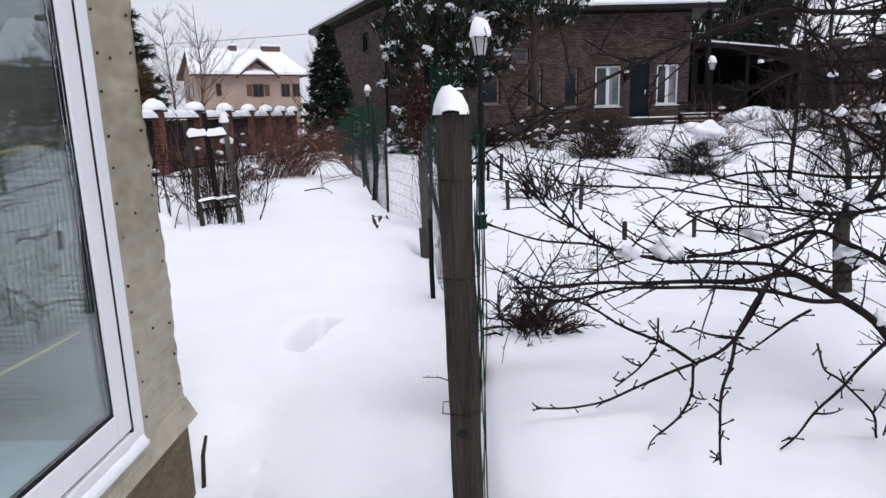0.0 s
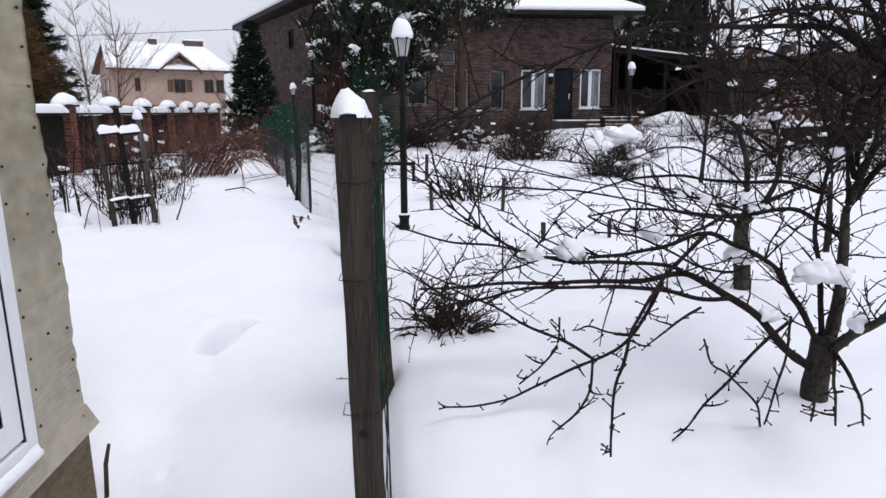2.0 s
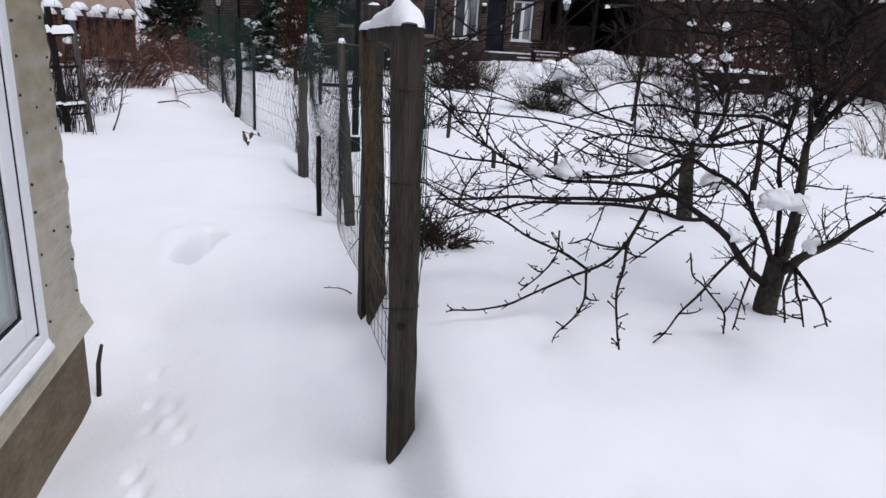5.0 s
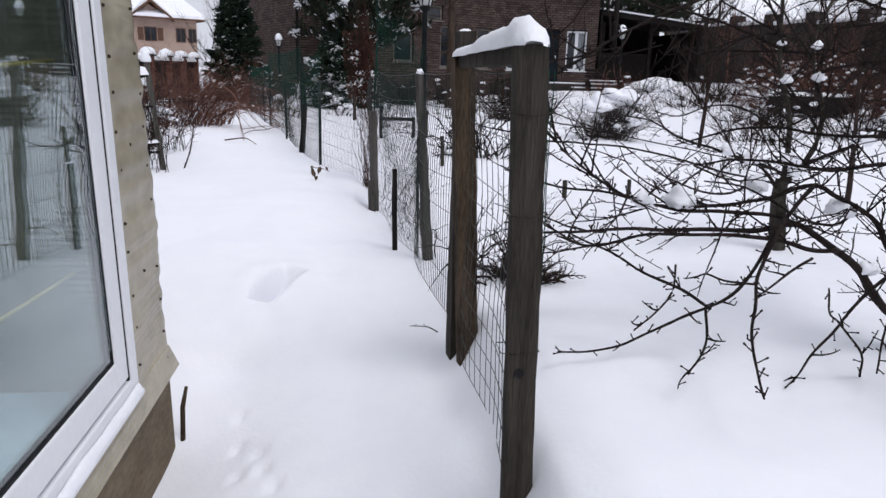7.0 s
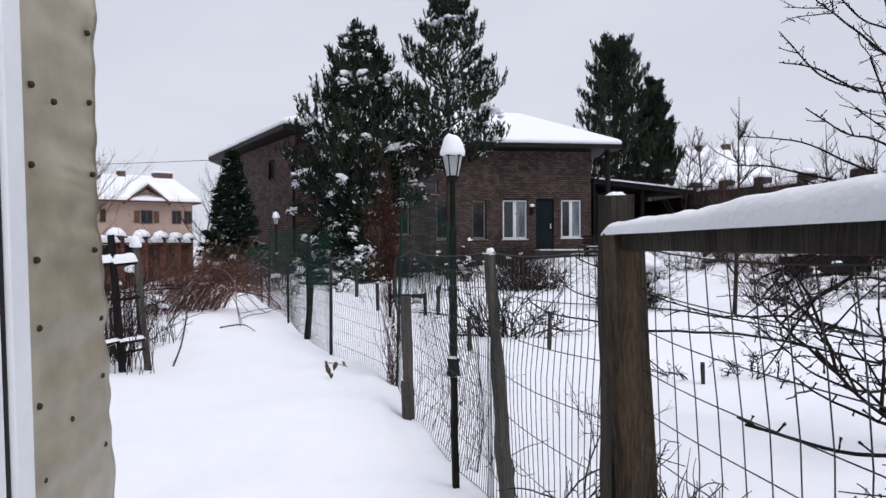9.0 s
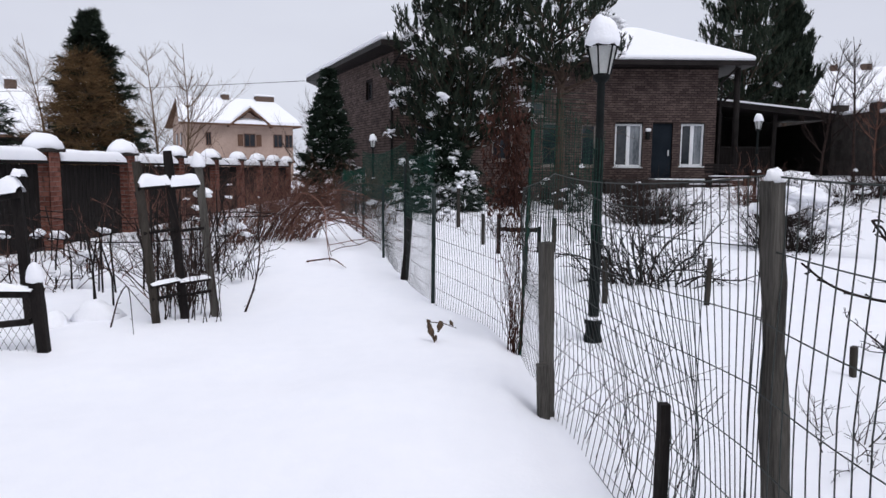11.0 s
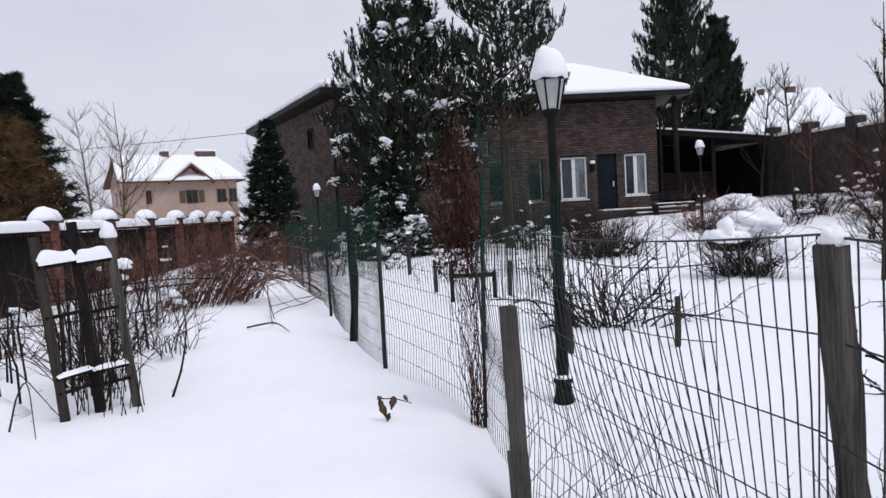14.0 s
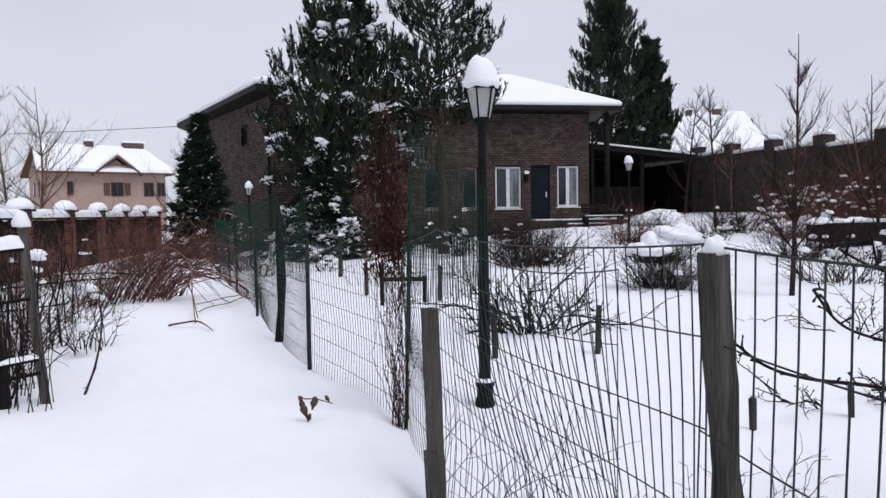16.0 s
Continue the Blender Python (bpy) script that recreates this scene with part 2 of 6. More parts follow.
# ---- mesh helpers ----
def part(name, bm, material, parent=None, label="", smooth=False):
    """Links a bmesh as one mesh object, under parent where given."""
    me = bpy.data.meshes.new(name)
    bm.to_mesh(me)
    bm.free()
    me.materials.append(material)
    if smooth:
        me.polygons.foreach_set("use_smooth", [True] * len(me.polygons))
    ob = new(name, me)
    if parent:
        ob.parent = parent
    if label:
        ob["label"] = label
    return ob


def raw(name, verts, faces, material, parent=None, label="", smooth=False):
    me = bpy.data.meshes.new(name)
    me.from_pydata(verts, [], faces)
    me.materials.append(material)
    if smooth:
        me.polygons.foreach_set("use_smooth", [True] * len(me.polygons))
    ob = new(name, me)
    if parent:
        ob.parent = parent
    if label:
        ob["label"] = label
    return ob


def thing(name, x, y, z, label, category, group="", kind=""):
    ob = new(name)
    ob.empty_display_size = 0.2
    ob.location = (x, y, z)
    return tagged(ob, label, category, group, kind)


def box(bm, x0, y0, z0, x1, y1, z1, bevel=0.0, m=None):
    r = bmesh.ops.create_cube(bm, size=1, matrix=Matrix.Translation(((x0 + x1) / 2, (y0 + y1) / 2, (z0 + z1) / 2)) @ Matrix.Diagonal((x1 - x0, y1 - y0, z1 - z0, 1)))
    vs = r["verts"]
    if m:
        bmesh.ops.transform(bm, matrix=m, verts=vs)
    if bevel:
        es = list({e for v in vs for e in v.link_edges})
        bmesh.ops.bevel(bm, geom=es, offset=bevel, segments=2, affect="EDGES", profile=0.5)
    return bm


def boxbm(*a, **k):
    return box(bmesh.new(), *a, **k)


class Soup:
    """Vertices and faces gathered for one mesh."""

    def __init__(self):
        self.v, self.f = [], []

    def tube(self, pts, radii, sides=5, cap=True):
        pts = [Vector(p) for p in pts]
        base = len(self.v)
        n = len(pts)
        if not hasattr(radii, "__len__"):
            radii = [radii] * n
        up = Vector((0.31, 0.17, 0.93))
        for i, p in enumerate(pts):
            d = (pts[min(i + 1, n - 1)] - pts[max(i - 1, 0)])
            d = d.normalized() if d.length > 1e-9 else Vector((0, 0, 1))
            a = d.cross(up)
            if a.length < 0.05:
                a = d.cross(Vector((1, 0, 0)))
            a.normalize()
            b = d.cross(a)
            for k in range(sides):
                t = 2 * math.pi * k / sides
                self.v.append(p + radii[i] * (a * math.cos(t) + b * math.sin(t)))
        for i in range(n - 1):
            for k in range(sides):
                q = (k + 1) % sides
                self.f.append((base + i * sides + k, base + i * sides + q, base + (i + 1) * sides + q, base + (i + 1) * sides + k))
        if cap:
            self.f.append(tuple(base + k for k in range(sides))[::-1])
            self.f.append(tuple(base + (n - 1) * sides + k for k in range(sides)))

    def blade(self, p, q, w):
        p, q = Vector(p), Vector(q)
        d = (q - p)
        a = d.cross(Vector((random.uniform(-1, 1), random.uniform(-1, 1), random.uniform(-1, 1))))
        a = a.normalized() * w if a.length > 1e-9 else Vector((w, 0, 0))
        i = len(self.v)
        self.v += [p - a * 0.5, p + a * 0.5, p + d * 0.55 + a * 0.5, q, p + d * 0.55 - a * 0.5]
        self.f.append((i, i + 1, i + 2, i + 3, i + 4))

    def lump(self, c, rx, ry, rz, seed=0.0, seg=9, rings=6, rough=0.22, flat=0.35):
        """Uneven rounded heap, flatter below."""
        c = Vector(c)
        base = len(self.v)
        for i in range(rings + 1):
            th = math.pi * i / rings
            for k in range(seg):
                ph = 2 * math.pi * k / seg
                d = Vector((math.sin(th) * math.cos(ph), math.sin(th) * math.sin(ph), math.cos(th)))
                s = 1 + rough * noise.noise(d * 1.7 + Vector((seed, seed * 1.3, 7 + seed)))
                z = d.z * rz * (1 if d.z > 0 else flat)
                self.v.append(c + Vector((d.x * rx * s, d.y * ry * s, z * s)))
        for i in range(rings):
            for k in range(seg):
                q = (k + 1) % seg
                self.f.append((base + i * seg + k, base + (i + 1) * seg + k, base + (i + 1) * seg + q, base + i * seg + q))

    def quad(self, a, b, c, d):
        i = len(self.v)
        self.v += [Vector(a), Vector(b), Vector(c), Vector(d)]
        self.f.append((i, i + 1, i + 2, i + 3))

    def make(self, name, material, parent=None, label="", smooth=True):
        return raw(name, [tuple(v) for v in self.v], self.f, material, parent, label, smooth)


def revolve(bm, prof, sides=16, cx=0, cy=0):
    rings = []
    for r, z in prof:
        rings.append([bm.verts.new((cx + r * math.cos(2 * math.pi * k / sides), cy + r * math.sin(2 * math.pi * k / sides), z)) for k in range(sides)])
    for a, b in zip(rings, rings[1:]):
        for k in range(sides):
            q = (k + 1) % sides
            bm.faces.new((a[k], a[q], b[q], b[k]))
    bm.faces.new(rings[0][::-1]), bm.faces.new(rings[-1])
    return bm


def sstep(a, b, x):
    t = min(1, max(0, (x - a) / (b - a)))
    return t * t * (3 - 2 * t)


def rnd(a, b):
    return random.uniform(a, b)


def wander(p, d, length, n, jitter, lift=0.0):
    """A crooked line of n steps from p along d."""
    p, d = Vector(p), Vector(d).normalized()
    out = [p.copy()]
    for _ in range(n):
        d = (d + Vector((rnd(-jitter, jitter), rnd(-jitter, jitter), rnd(-jitter, jitter) + lift))).normalized()
        p = p + d * length / n
        out.append(p.copy())
    return out


def taper(r0, r1, n):
    return [r0 + (r1 - r0) * i / (n - 1) for i in range(n)]


def smooth_line(pts, k=5):
    """Catmull-Rom through pts."""
    P = [Vector(p) for p in pts]
    P = [P[0] * 2 - P[1]] + P + [P[-1] * 2 - P[-2]]
    out = []
    for i in range(1, len(P) - 2):
        for j in range(k):
            t = j / k
            a, b, c, d = P[i - 1], P[i], P[i + 1], P[i + 2]
            out.append(0.5 * ((2 * b) + (c - a) * t + (2 * a - 5 * b + 4 * c - d) * t * t + (3 * b - a - 3 * c + d) * t ** 3))
    out.append(P[-2])
    return out


def spurs(s, line, every, r, length=0.035):
    """Short fruit spurs with a bud along a twig."""
    run = 0.0
    for a, b in zip(line, line[1:]):
        run += (b - a).length
        if run > every:
            run = 0
            d = Vector((rnd(-1, 1), rnd(-1, 1), rnd(-0.4, 1))).normalized()
            l = length * rnd(0.5, 1.3)
            s.tube([a, a + d * l * 0.7, a + d * l], [r, r * 0.8, r * 1.5], 3)


# ---- ground ----
PAWS = [(-0.57, 3.04), (-0.46, 2.92), (-0.53, 2.78), (-0.42, 2.76), (-0.36, 2.62), (-0.52, 2.44), (-0.47, 2.32), (-0.52, 2.06), (-0.44, 1.92), (-0.60, 3.3)]


def land(x, y):
    """Height of the snow."""
    h = 0.62 * sstep(15, 33, y) * sstep(2.5, 10, x) + 0.75 * sstep(9, 22, x) * sstep(12, 30, y)
    h += -0.48 * (1 - sstep(-0.95, 0.75, x)) * (1 - sstep(2.9, 4.9, y)) * sstep(-9, -3, x + 2)
    h += 0.10 * math.exp(-((x - 1.05) ** 2 / 0.35 + (y - 3.7) ** 2 / 0.9))
    h += 0.13 * sstep(0.44, 0.6, x) * (1 - sstep(3.2, 5.2, y))
    h += -0.05 * math.exp(-((x - 0.1) ** 2 / 0.05 + (y - 3.3) ** 2 / 0.6))
    h += 0.16 * math.exp(-((x + 2.7) ** 2 / 1.6 + (y - 14.0) ** 2 / 3.0)) + 0.05 * math.exp(-((x + 1.3) ** 2 / 0.9 + (y - 8) ** 2 / 20))
    h += (-0.07 * (1 - sstep(0.38, 0.56, x)) + 0.05 * sstep(0.5, 0.8, x)) * sstep(1.2, 1.9, y) * (1 - sstep(2.9, 3.5, y)) * sstep(-0.5, 0.3, x)
    h += -0.10 * math.exp(-(((x - 0.36) / 0.16) ** 2) - ((y - 3.12) / 0.4) ** 2)
    # an old footprint
    u, v = (x + 0.55) * 0.93 - (y - 4.52) * 0.37, (x + 0.55) * 0.37 + (y - 4.52) * 0.93
    h += -0.32 * math.exp(-((u / 0.08) ** 6) - ((v / 0.21) ** 6)) + 0.02 * math.exp(-(((u + 0.2) / 0.09) ** 2) - ((v / 0.2) ** 2))
    u, v = x + 0.2, y - 4.75
    h += -0.05 * math.exp(-((u / 0.14) ** 2) - ((v / 0.2) ** 2))
    u, v = x + 0.72, y - 3.75
    h += -0.06 * math.exp(-((u / 0.2) ** 2) - ((v / 0.14) ** 2))
    for tx, ty in PAWS:
        h += -0.020 * math.exp(-(((x - tx) / 0.03) ** 4) - ((y - ty) / 0.045) ** 4)
    h += 0.09 * (1 - sstep(-0.12, 0.14, x)) * sstep(-1.6, -0.5, x) * sstep(4.9, 6.2, y) * (1 - sstep(8.6, 9.8, y))
    near = 1 - sstep(15, 40, math.hypot(x, y))
    p = Vector((x, y, 0))
    h += near * (0.06 * noise.noise(p * 0.55) + 0.03 * noise.noise(p * 1.7 + Vector((9, 2, 0))) + 0.006 * noise.noise(p * 6))
    h += 0.10 * sstep(8, 14, x) * noise.noise(p * 0.45 + Vector((3, 3, 0))) * near
    return h


def axis(lo, hi, step, far):
    a = list(np.arange(lo, hi + 1e-6, step))
    s = step
    while a[-1] < far:
        s = min(s * 1.06, 40)
        a.append(a[-1] + s)
    s = step
    while a[0] > -far:
        s = min(s * 1.06, 40)
        a.insert(0, a[0] - s)
    return a


def build_ground():
    xs, ys = axis(-1.4, 1.2, 0.024, 600), axis(1.2, 5.4, 0.024, 600)
    w = len(xs)
    verts = [(x, y, land(x, y)) for y in ys for x in xs]
    faces = [(j * w + i, j * w + i + 1, (j + 1) * w + i + 1, (j + 1) * w + i) for j in range(len(ys) - 1) for i in range(w - 1)]
    return tagged(raw("ground", verts, faces, SNOW, smooth=True), "deep white snow covering the garden, with an old footprint", "snow ground", kind="structure")


build_ground()


# ---- shed ----
def build_shed():
    sx, y1, y0, zb, zt = -0.868, 3.13, -4.0, 0.0, 2.75
    shed = thing("garden_shed", sx - 1.5, -0.4, -0.5, "garden shed clad in nailed translucent-grey plywood, with a white plastic window", "shed")
    o = Vector((sx - 1.5, -0.4, -0.5))

    def p(name, bm, m, parent=shed, label="", smooth=False):
        for v in bm.verts:
            v.co.y -= 0.048 * v.co.z
        bmesh.ops.translate(bm, verts=bm.verts, vec=-o)
        return part(name, bm, m, parent, label, smooth)

    wy0, wy1, wz0, wz1 = -0.9, 2.70, 0.09, 2.35
    s = Soup()
    nu, nz = 14, 190
    for j in range(nz + 1):
        z = zb + (zt - zb) * j / nz
        edge = 0.004 * noise.noise(Vector((0, z * 3.1, 5))) + 0.003 * noise.noise(Vector((0, z * 11, 2)))
        for i in range(nu + 1):
            y = wy1 + (y1 + edge - wy1) * i / nu
            bulge = 0.018 * noise.noise(Vector((y * 2.2, z * 1.7, 1))) + 0.017 * max(0.0, noise.noise(Vector((y * 1.2, z * 0.9, 9))) + 0.35) * noise.noise(Vector((y * 1.6, z * 16, 3)))
            bulge *= min(1, i / 2) if i < 8 else 1
            s.v.append(Vector((sx + bulge, y - (0.048 + 0.045 * i / nu) * z, z)) - o)
        s.v.append(Vector((sx - 0.06, y1 + edge - 0.093 * z, z)) - o)
    w = nu + 2
    for j in range(nz):
        for i in range(nu + 1):
            q = j * w + i
            s.f.append((q, q + 1, q + 1 + w, q + w))
    s.make("wall_board", SIDING, shed, "crinkled beige cladding sheet beside the window")
    p("wall_board", boxbm(sx - 0.06, y0, zb, sx, wy0, zt), SIDING)
    p("wall_board", boxbm(sx - 0.06, wy0, wz1, sx, wy1, zt), SIDING)
    # the cladding sheet below the window ends in a slightly flared lower edge
    bm = boxbm(sx - 0.05, y0, -0.035, sx - 0.002, y1 + 0.012, wz0)
    for v in bm.verts:
        if v.co.z < 0:
            v.co.x += 0.022
            v.co.y += 0.065 if v.co.y > 0 else 0
    p("wall_board", bm, SIDING, label="lower cladding sheet with a flared edge")
    p("skirting_board", boxbm(sx - 0.055, y0, -0.75, sx - 0.016, y1 + 0.03, -0.037), SKIRT, label="brown plywood skirting")
    p("end_wall", boxbm(sx - 3.0, y1 - 0.05, -0.75, sx - 0.062, y1 - 0.006, zt), SIDING)
    # unseen back wall, left open from 0.2 to 2.3 to brighten the room
    p("back_wall", boxbm(sx - 3.0, y0, -0.75, sx - 2.95, y1 - 0.052, 0.2), PANESHEEN)
    p("back_wall", boxbm(sx - 3.0, y0, 2.3, sx - 2.95, y1 - 0.052, zt), PANESHEEN)
    p("end_wall", boxbm(sx - 2.948, y0, -0.75, sx - 0.072, y0 + 0.05, zt), PANESHEEN)
    p("floor_board", boxbm(sx - 2.94, y0 + 0.06, -0.16, sx - 0.08, y1 - 0.06, -0.1), PANESHEEN)
    p("roof", boxbm(sx - 3.2, y0 - 0.2, zt + 0.003, sx + 0.06, y1 + 0.06, zt + 0.08), BROWNPAINT)
    bm = boxbm(sx - 3.2, y0 - 0.2, zt + 0.084, sx + 0.08, y1 + 0.08, zt + 0.32, bevel=0.09)
    p("roof_snow", bm, SNOWC, label="thick snow on the roof", smooth=True)
    # window: outer frame with a groove, sash, sill and two panes
    win = new("window")
    win.parent = shed
    f0, f1 = sx - 0.045, sx + 0.004
    fw = 0.07
    for nm, b in (("frame_stile", (f0, wy1 - fw, wz0, f1, wy1, wz1)), ("frame_stile", (f0, wy0, wz0, f1, wy0 + fw, wz1)),
                  ("frame_rail", (f0, wy0 + fw, wz1 - fw, f1, wy1 - fw, wz1)), ("frame_rail", (f0, wy0 + fw, wz0, f1, wy1 - fw, wz0 + fw))):
        p(nm, boxbm(*b, bevel=0.006), PVC, win)
    a = fw + 0.014
    sw = 0.105
    for nm, b in (("gasket", (f0, wy1 - a, wz0 + fw, sx - 0.0045, wy1 - fw - 0.001, wz1 - fw)), ):
        p(nm, boxbm(*b), GASKET, win)
    for nm, b in (("sash_stile", (f0 + 0.004, wy1 - a - sw, wz0 + a, f1 - 0.007, wy1 - a, wz1 - a)), ("sash_stile", (f0 + 0.004, wy0 + a, wz0 + a, f1 - 0.007, wy0 + a + sw, wz1 - a)),
                  ("sash_rail", (f0 + 0.004, wy0 + a + sw, wz1 - a - sw, f1 - 0.007, wy1 - a - sw, wz1 - a)), ("sash_rail", (f0 + 0.004, wy0 + a + sw, wz0 + a, f1 - 0.007, wy1 - a - sw, wz0 + a + sw))):
        p(nm, boxbm(*b, bevel=0.007), PVC, win)
    g0, g1 = a + sw + 0.009, a + sw
    p("gasket", boxbm(f0, wy1 - g0, wz0 + g1, sx - 0.012, wy1 - g1 - 0.001, wz1 - g1), GASKET, win)
    p("gasket", boxbm(f0, wy0 + g1, wz0 + g1, sx - 0.010, wy1 - g0, wz0 + g1 + 0.008), GASKET, win)
    for xx in (sx - 0.016, sx - 0.034):
        pane = p("pane", boxbm(xx - 0.004, wy0 + g1, wz0 + g1 + 0.008, xx, wy1 - g0, wz1 - g1), GLASS, win)
        pane.visible_shadow = False
    bm = boxbm(sx + 0.005, wy0 - 0.02, wz0 - 0.012, sx + 0.026, wy1 - 0.01, wz0 + 0.012, bevel=0.005)
    for v in bm.verts:
        v.co.z -= (v.co.x - sx) * 0.18
    p("window_sill", bm, PVC, win, "white plastic sill with a little snow")
    bm = bmesh.new()
    s = Soup()
    n = 60
    for i in range(n + 1):
        y = wy0 + (wy1 - 0.03 - wy0) * i / n
        w1 = 0.026 + 0.004 * noise.noise(Vector((y * 6, 0, 1)))
        hh = 0.018 + 0.012 * noise.noise(Vector((y * 5, 3, 1)))
        for dx, dz in ((0.006, 0.011), (0.006, 0.016 + hh), (w1 * 0.6, 0.012 + hh * 0.8), (w1, 0.004), (w1, -0.004)):
            s.v.append(Vector((sx + dx, y, wz0 + dz)) - o)
    for i in range(n):
        for k in range(4):
            q = i * 5 + k
            s.f.append((q, q + 1, q + 6, q + 5))
    s.make("sill_snow", SNOWC, win, "thin snow on the sill")
    # nail heads down both edges of the cladding
    bmn = bmesh.new()
    revolve(bmn, [(0.0062, -0.003), (0.0062, 0.002), (0.004, 0.005)], 8)
    bmesh.ops.rotate(bmn, verts=bmn.verts, matrix=Matrix.Rotation(radians(90), 3, "Y"))
    me = bpy.data.meshes.new("nail")
    bmn.to_mesh(me)
    bmn.free()
    me.materials.append(STEELNAIL)
    spots = []
    for i in range(19):
        z = 0.04 + i * 0.145
        spots.append((y1 - 0.045 + rnd(-0.012, 0.012), z + rnd(-0.02, 0.02)))
        spots.append((wy1 + 0.03 + rnd(-0.008, 0.008), z + rnd(-0.03, 0.03)))
        if i % 4 == 3:
            spots.append((wy1 + 0.12 + rnd(0, 0.08), z + rnd(-0.04, 0.04)))
    for i in range(9):
        spots.append((wy1 - 0.3 * i - rnd(0, 0.1), 0.035 + rnd(-0.03, 0.015)))
        spots.append((wy1 + 0.2 - 0.5 * i, -0.03 + rnd(-0.02, 0.01)))
    for y, z in spots:
        ob = new("nail", me)
        ob.parent = shed
        ob.location = Vector((sx + 0.001, y - (0.048 if y < wy1 + 0.25 else 0.093) * z, z)) - o
    # indoors, dimly seen
    s = Soup()
    s.tube([Vector((sx - 0.14, y, 0.62 + 0.02 * math.sin(y * 2) + (2.4 - y) * 0.02)) - o for y in np.linspace(-0.8, 2.55, 14)], 0.006, 5)
    s.tube([Vector((sx - 0.16, y, 1.30 - (2.4 - y) * 0.05)) - o for y in np.linspace(-0.8, 2.6, 10)], 0.007, 5)
    s.tube([Vector((sx - 0.12, 1.55 + 0.12 * math.sin(z * 2), z)) - o for z in np.linspace(0.15, 0.62, 8)], 0.004, 5)
    s.make("rope", ROPE, shed, "yellow cord stretched behind the glass")
    # added board: its pale tone imitates the snow reflection low in the glass
    p("curtain_board", boxbm(sx - 0.5, -0.6, -0.1, sx - 0.46, 2.3, 0.75), PANESHEEN, label="added pale board behind the glass, standing in for reflected snow")
    # a short stake leaning beside the corner
    s = Soup()
    zz = land(-0.845, 3.25)
    s.tube([(0, 0, -0.1), (0.01, 0.02, 0.2), (0.03, 0.03, 0.30)], [0.013, 0.012, 0.008], 6)
    st = s.make("stake", BROWNWOOD)
    st.location = (-0.865, 3.22, zz - 0.04)
    tagged(st, "short rotten wooden stake leaning by the shed corner", "stake")


build_shed()


# ---- gate and fence ----
def plank(name, p0, p1, w, d, material, parent, yaw=0, label="", rough=0.006, taper=1.0, pointed=False):
    """A worn board between two points, w across and d deep, local to parent."""
    p0, p1 = Vector(p0), Vector(p1)
    ax = (p1 - p0)
    n = max(4, int(ax.length / 0.08))
    dirn = ax.normalized()
    side = Vector((math.cos(yaw), math.sin(yaw), 0))
    side = (side - dirn * side.dot(dirn)).normalized()
    dep = dirn.cross(side)
    s = Soup()
    cs = ((-1, -1), (-0.86, -1.06), (0.86, -1.04), (1, -1), (1.03, 0.9), (0.9, 1.04), (-0.9, 1.03), (-1.02, 0.9))
    for i in range(n + 1):
        t = i / n
        c = p0 + ax * t
        k = 1 + (taper - 1) * t
        for a, b in cs:
            r = Vector((noise.noise(Vector((t * ax.length * 5, a * 3, b * 3 + p0.x * 7))), noise.noise(Vector((t * ax.length * 5, a * 3 + 20, b * 3 + p0.y * 5))), 0)) * rough
            e = 0.0
            if i == n:
                e = 0.012 * noise.noise(Vector((a * 2, b * 2, p0.x + p0.y)))
                if pointed:
                    e += 0.05 * a
            s.v.append(c + side * (a * w / 2 * k + r.x) + dep * (b * d / 2 * k + r.y) + dirn * e)
    m = len(cs)
    for i in range(n):
        for q in range(m):
            r = (q + 1) % m
            s.f.append((i * m + q, i * m + r, (i + 1) * m + r, (i + 1) * m + q))
    s.f.append(tuple(range(m))[::-1])
    s.f.append(tuple(n * m + q for q in range(m)))
    return s.make(name, material, parent, label, smooth=False)


def wires(parent, path, height, step_v=0.09, step_h=0.11, r=0.0016, z0=0.0, sag=0.02, name="wire_mesh", lean=0.0, material=None, label="", tops=None, bow=0.0, wave=0.05):
    """Welded wire mesh hung along a path of (x, y, ground) points, local to parent."""
    pts = [Vector(p) for p in path]
    cum = [0.0]
    for a, b in zip(pts, pts[1:]):
        cum.append(cum[-1] + (b - a).length)

    def at(s):
        for i in range(len(pts) - 1):
            if s <= cum[i + 1] or i == len(pts) - 2:
                t = (s - cum[i]) / (cum[i + 1] - cum[i])
                nrm = (pts[i + 1] - pts[i]).cross(Vector((0, 0, 1))).normalized()
                return pts[i].lerp(pts[i + 1], t), nrm, 4 * t * (1 - t)

    so = Soup()

    def spot(s, h):
        c, nrm, mid = at(s)
        w = wave * noise.noise(Vector((s * 0.9 + c.x * 3, h * 1.4, c.y * 0.3))) * (0.3 + mid)
        top = -sag * mid * h
        if tops:
            u = s / cum[-1]
            h *= (tops[0] + (tops[1] - tops[0]) * u - c.z) / height
        along = (pts[-1] - pts[0]).normalized()
        swing = -bow * math.cos(min(1, h / height) * math.pi / 2) * math.sin(math.pi * s / cum[-1])
        return c + nrm * (w + lean * h * 0.1) + along * swing + Vector((0, 0, z0 + h + top))

    L = cum[-1]
    nv = max(2, int(L / step_v))
    for i in range(nv + 1):
        s = L * i / nv
        so.tube([spot(s + 0.012 * noise.noise(Vector((s * 3, h * 2, 4))), h) for h in np.linspace(0, height, 9)], r, 3, cap=False)
    nh = max(2, int(height / step_h))
    for j in range(nh + 1):
        h = height * j / nh
        so.tube([spot(L * i / (nv * 1), h) for i in range(nv + 1)], r * (1.35 if j == nh else 1.0), 3, cap=False)
    ob = so.make(name, material or WIRE, parent, label)
    ob["kind"] = "stuff"
    return ob


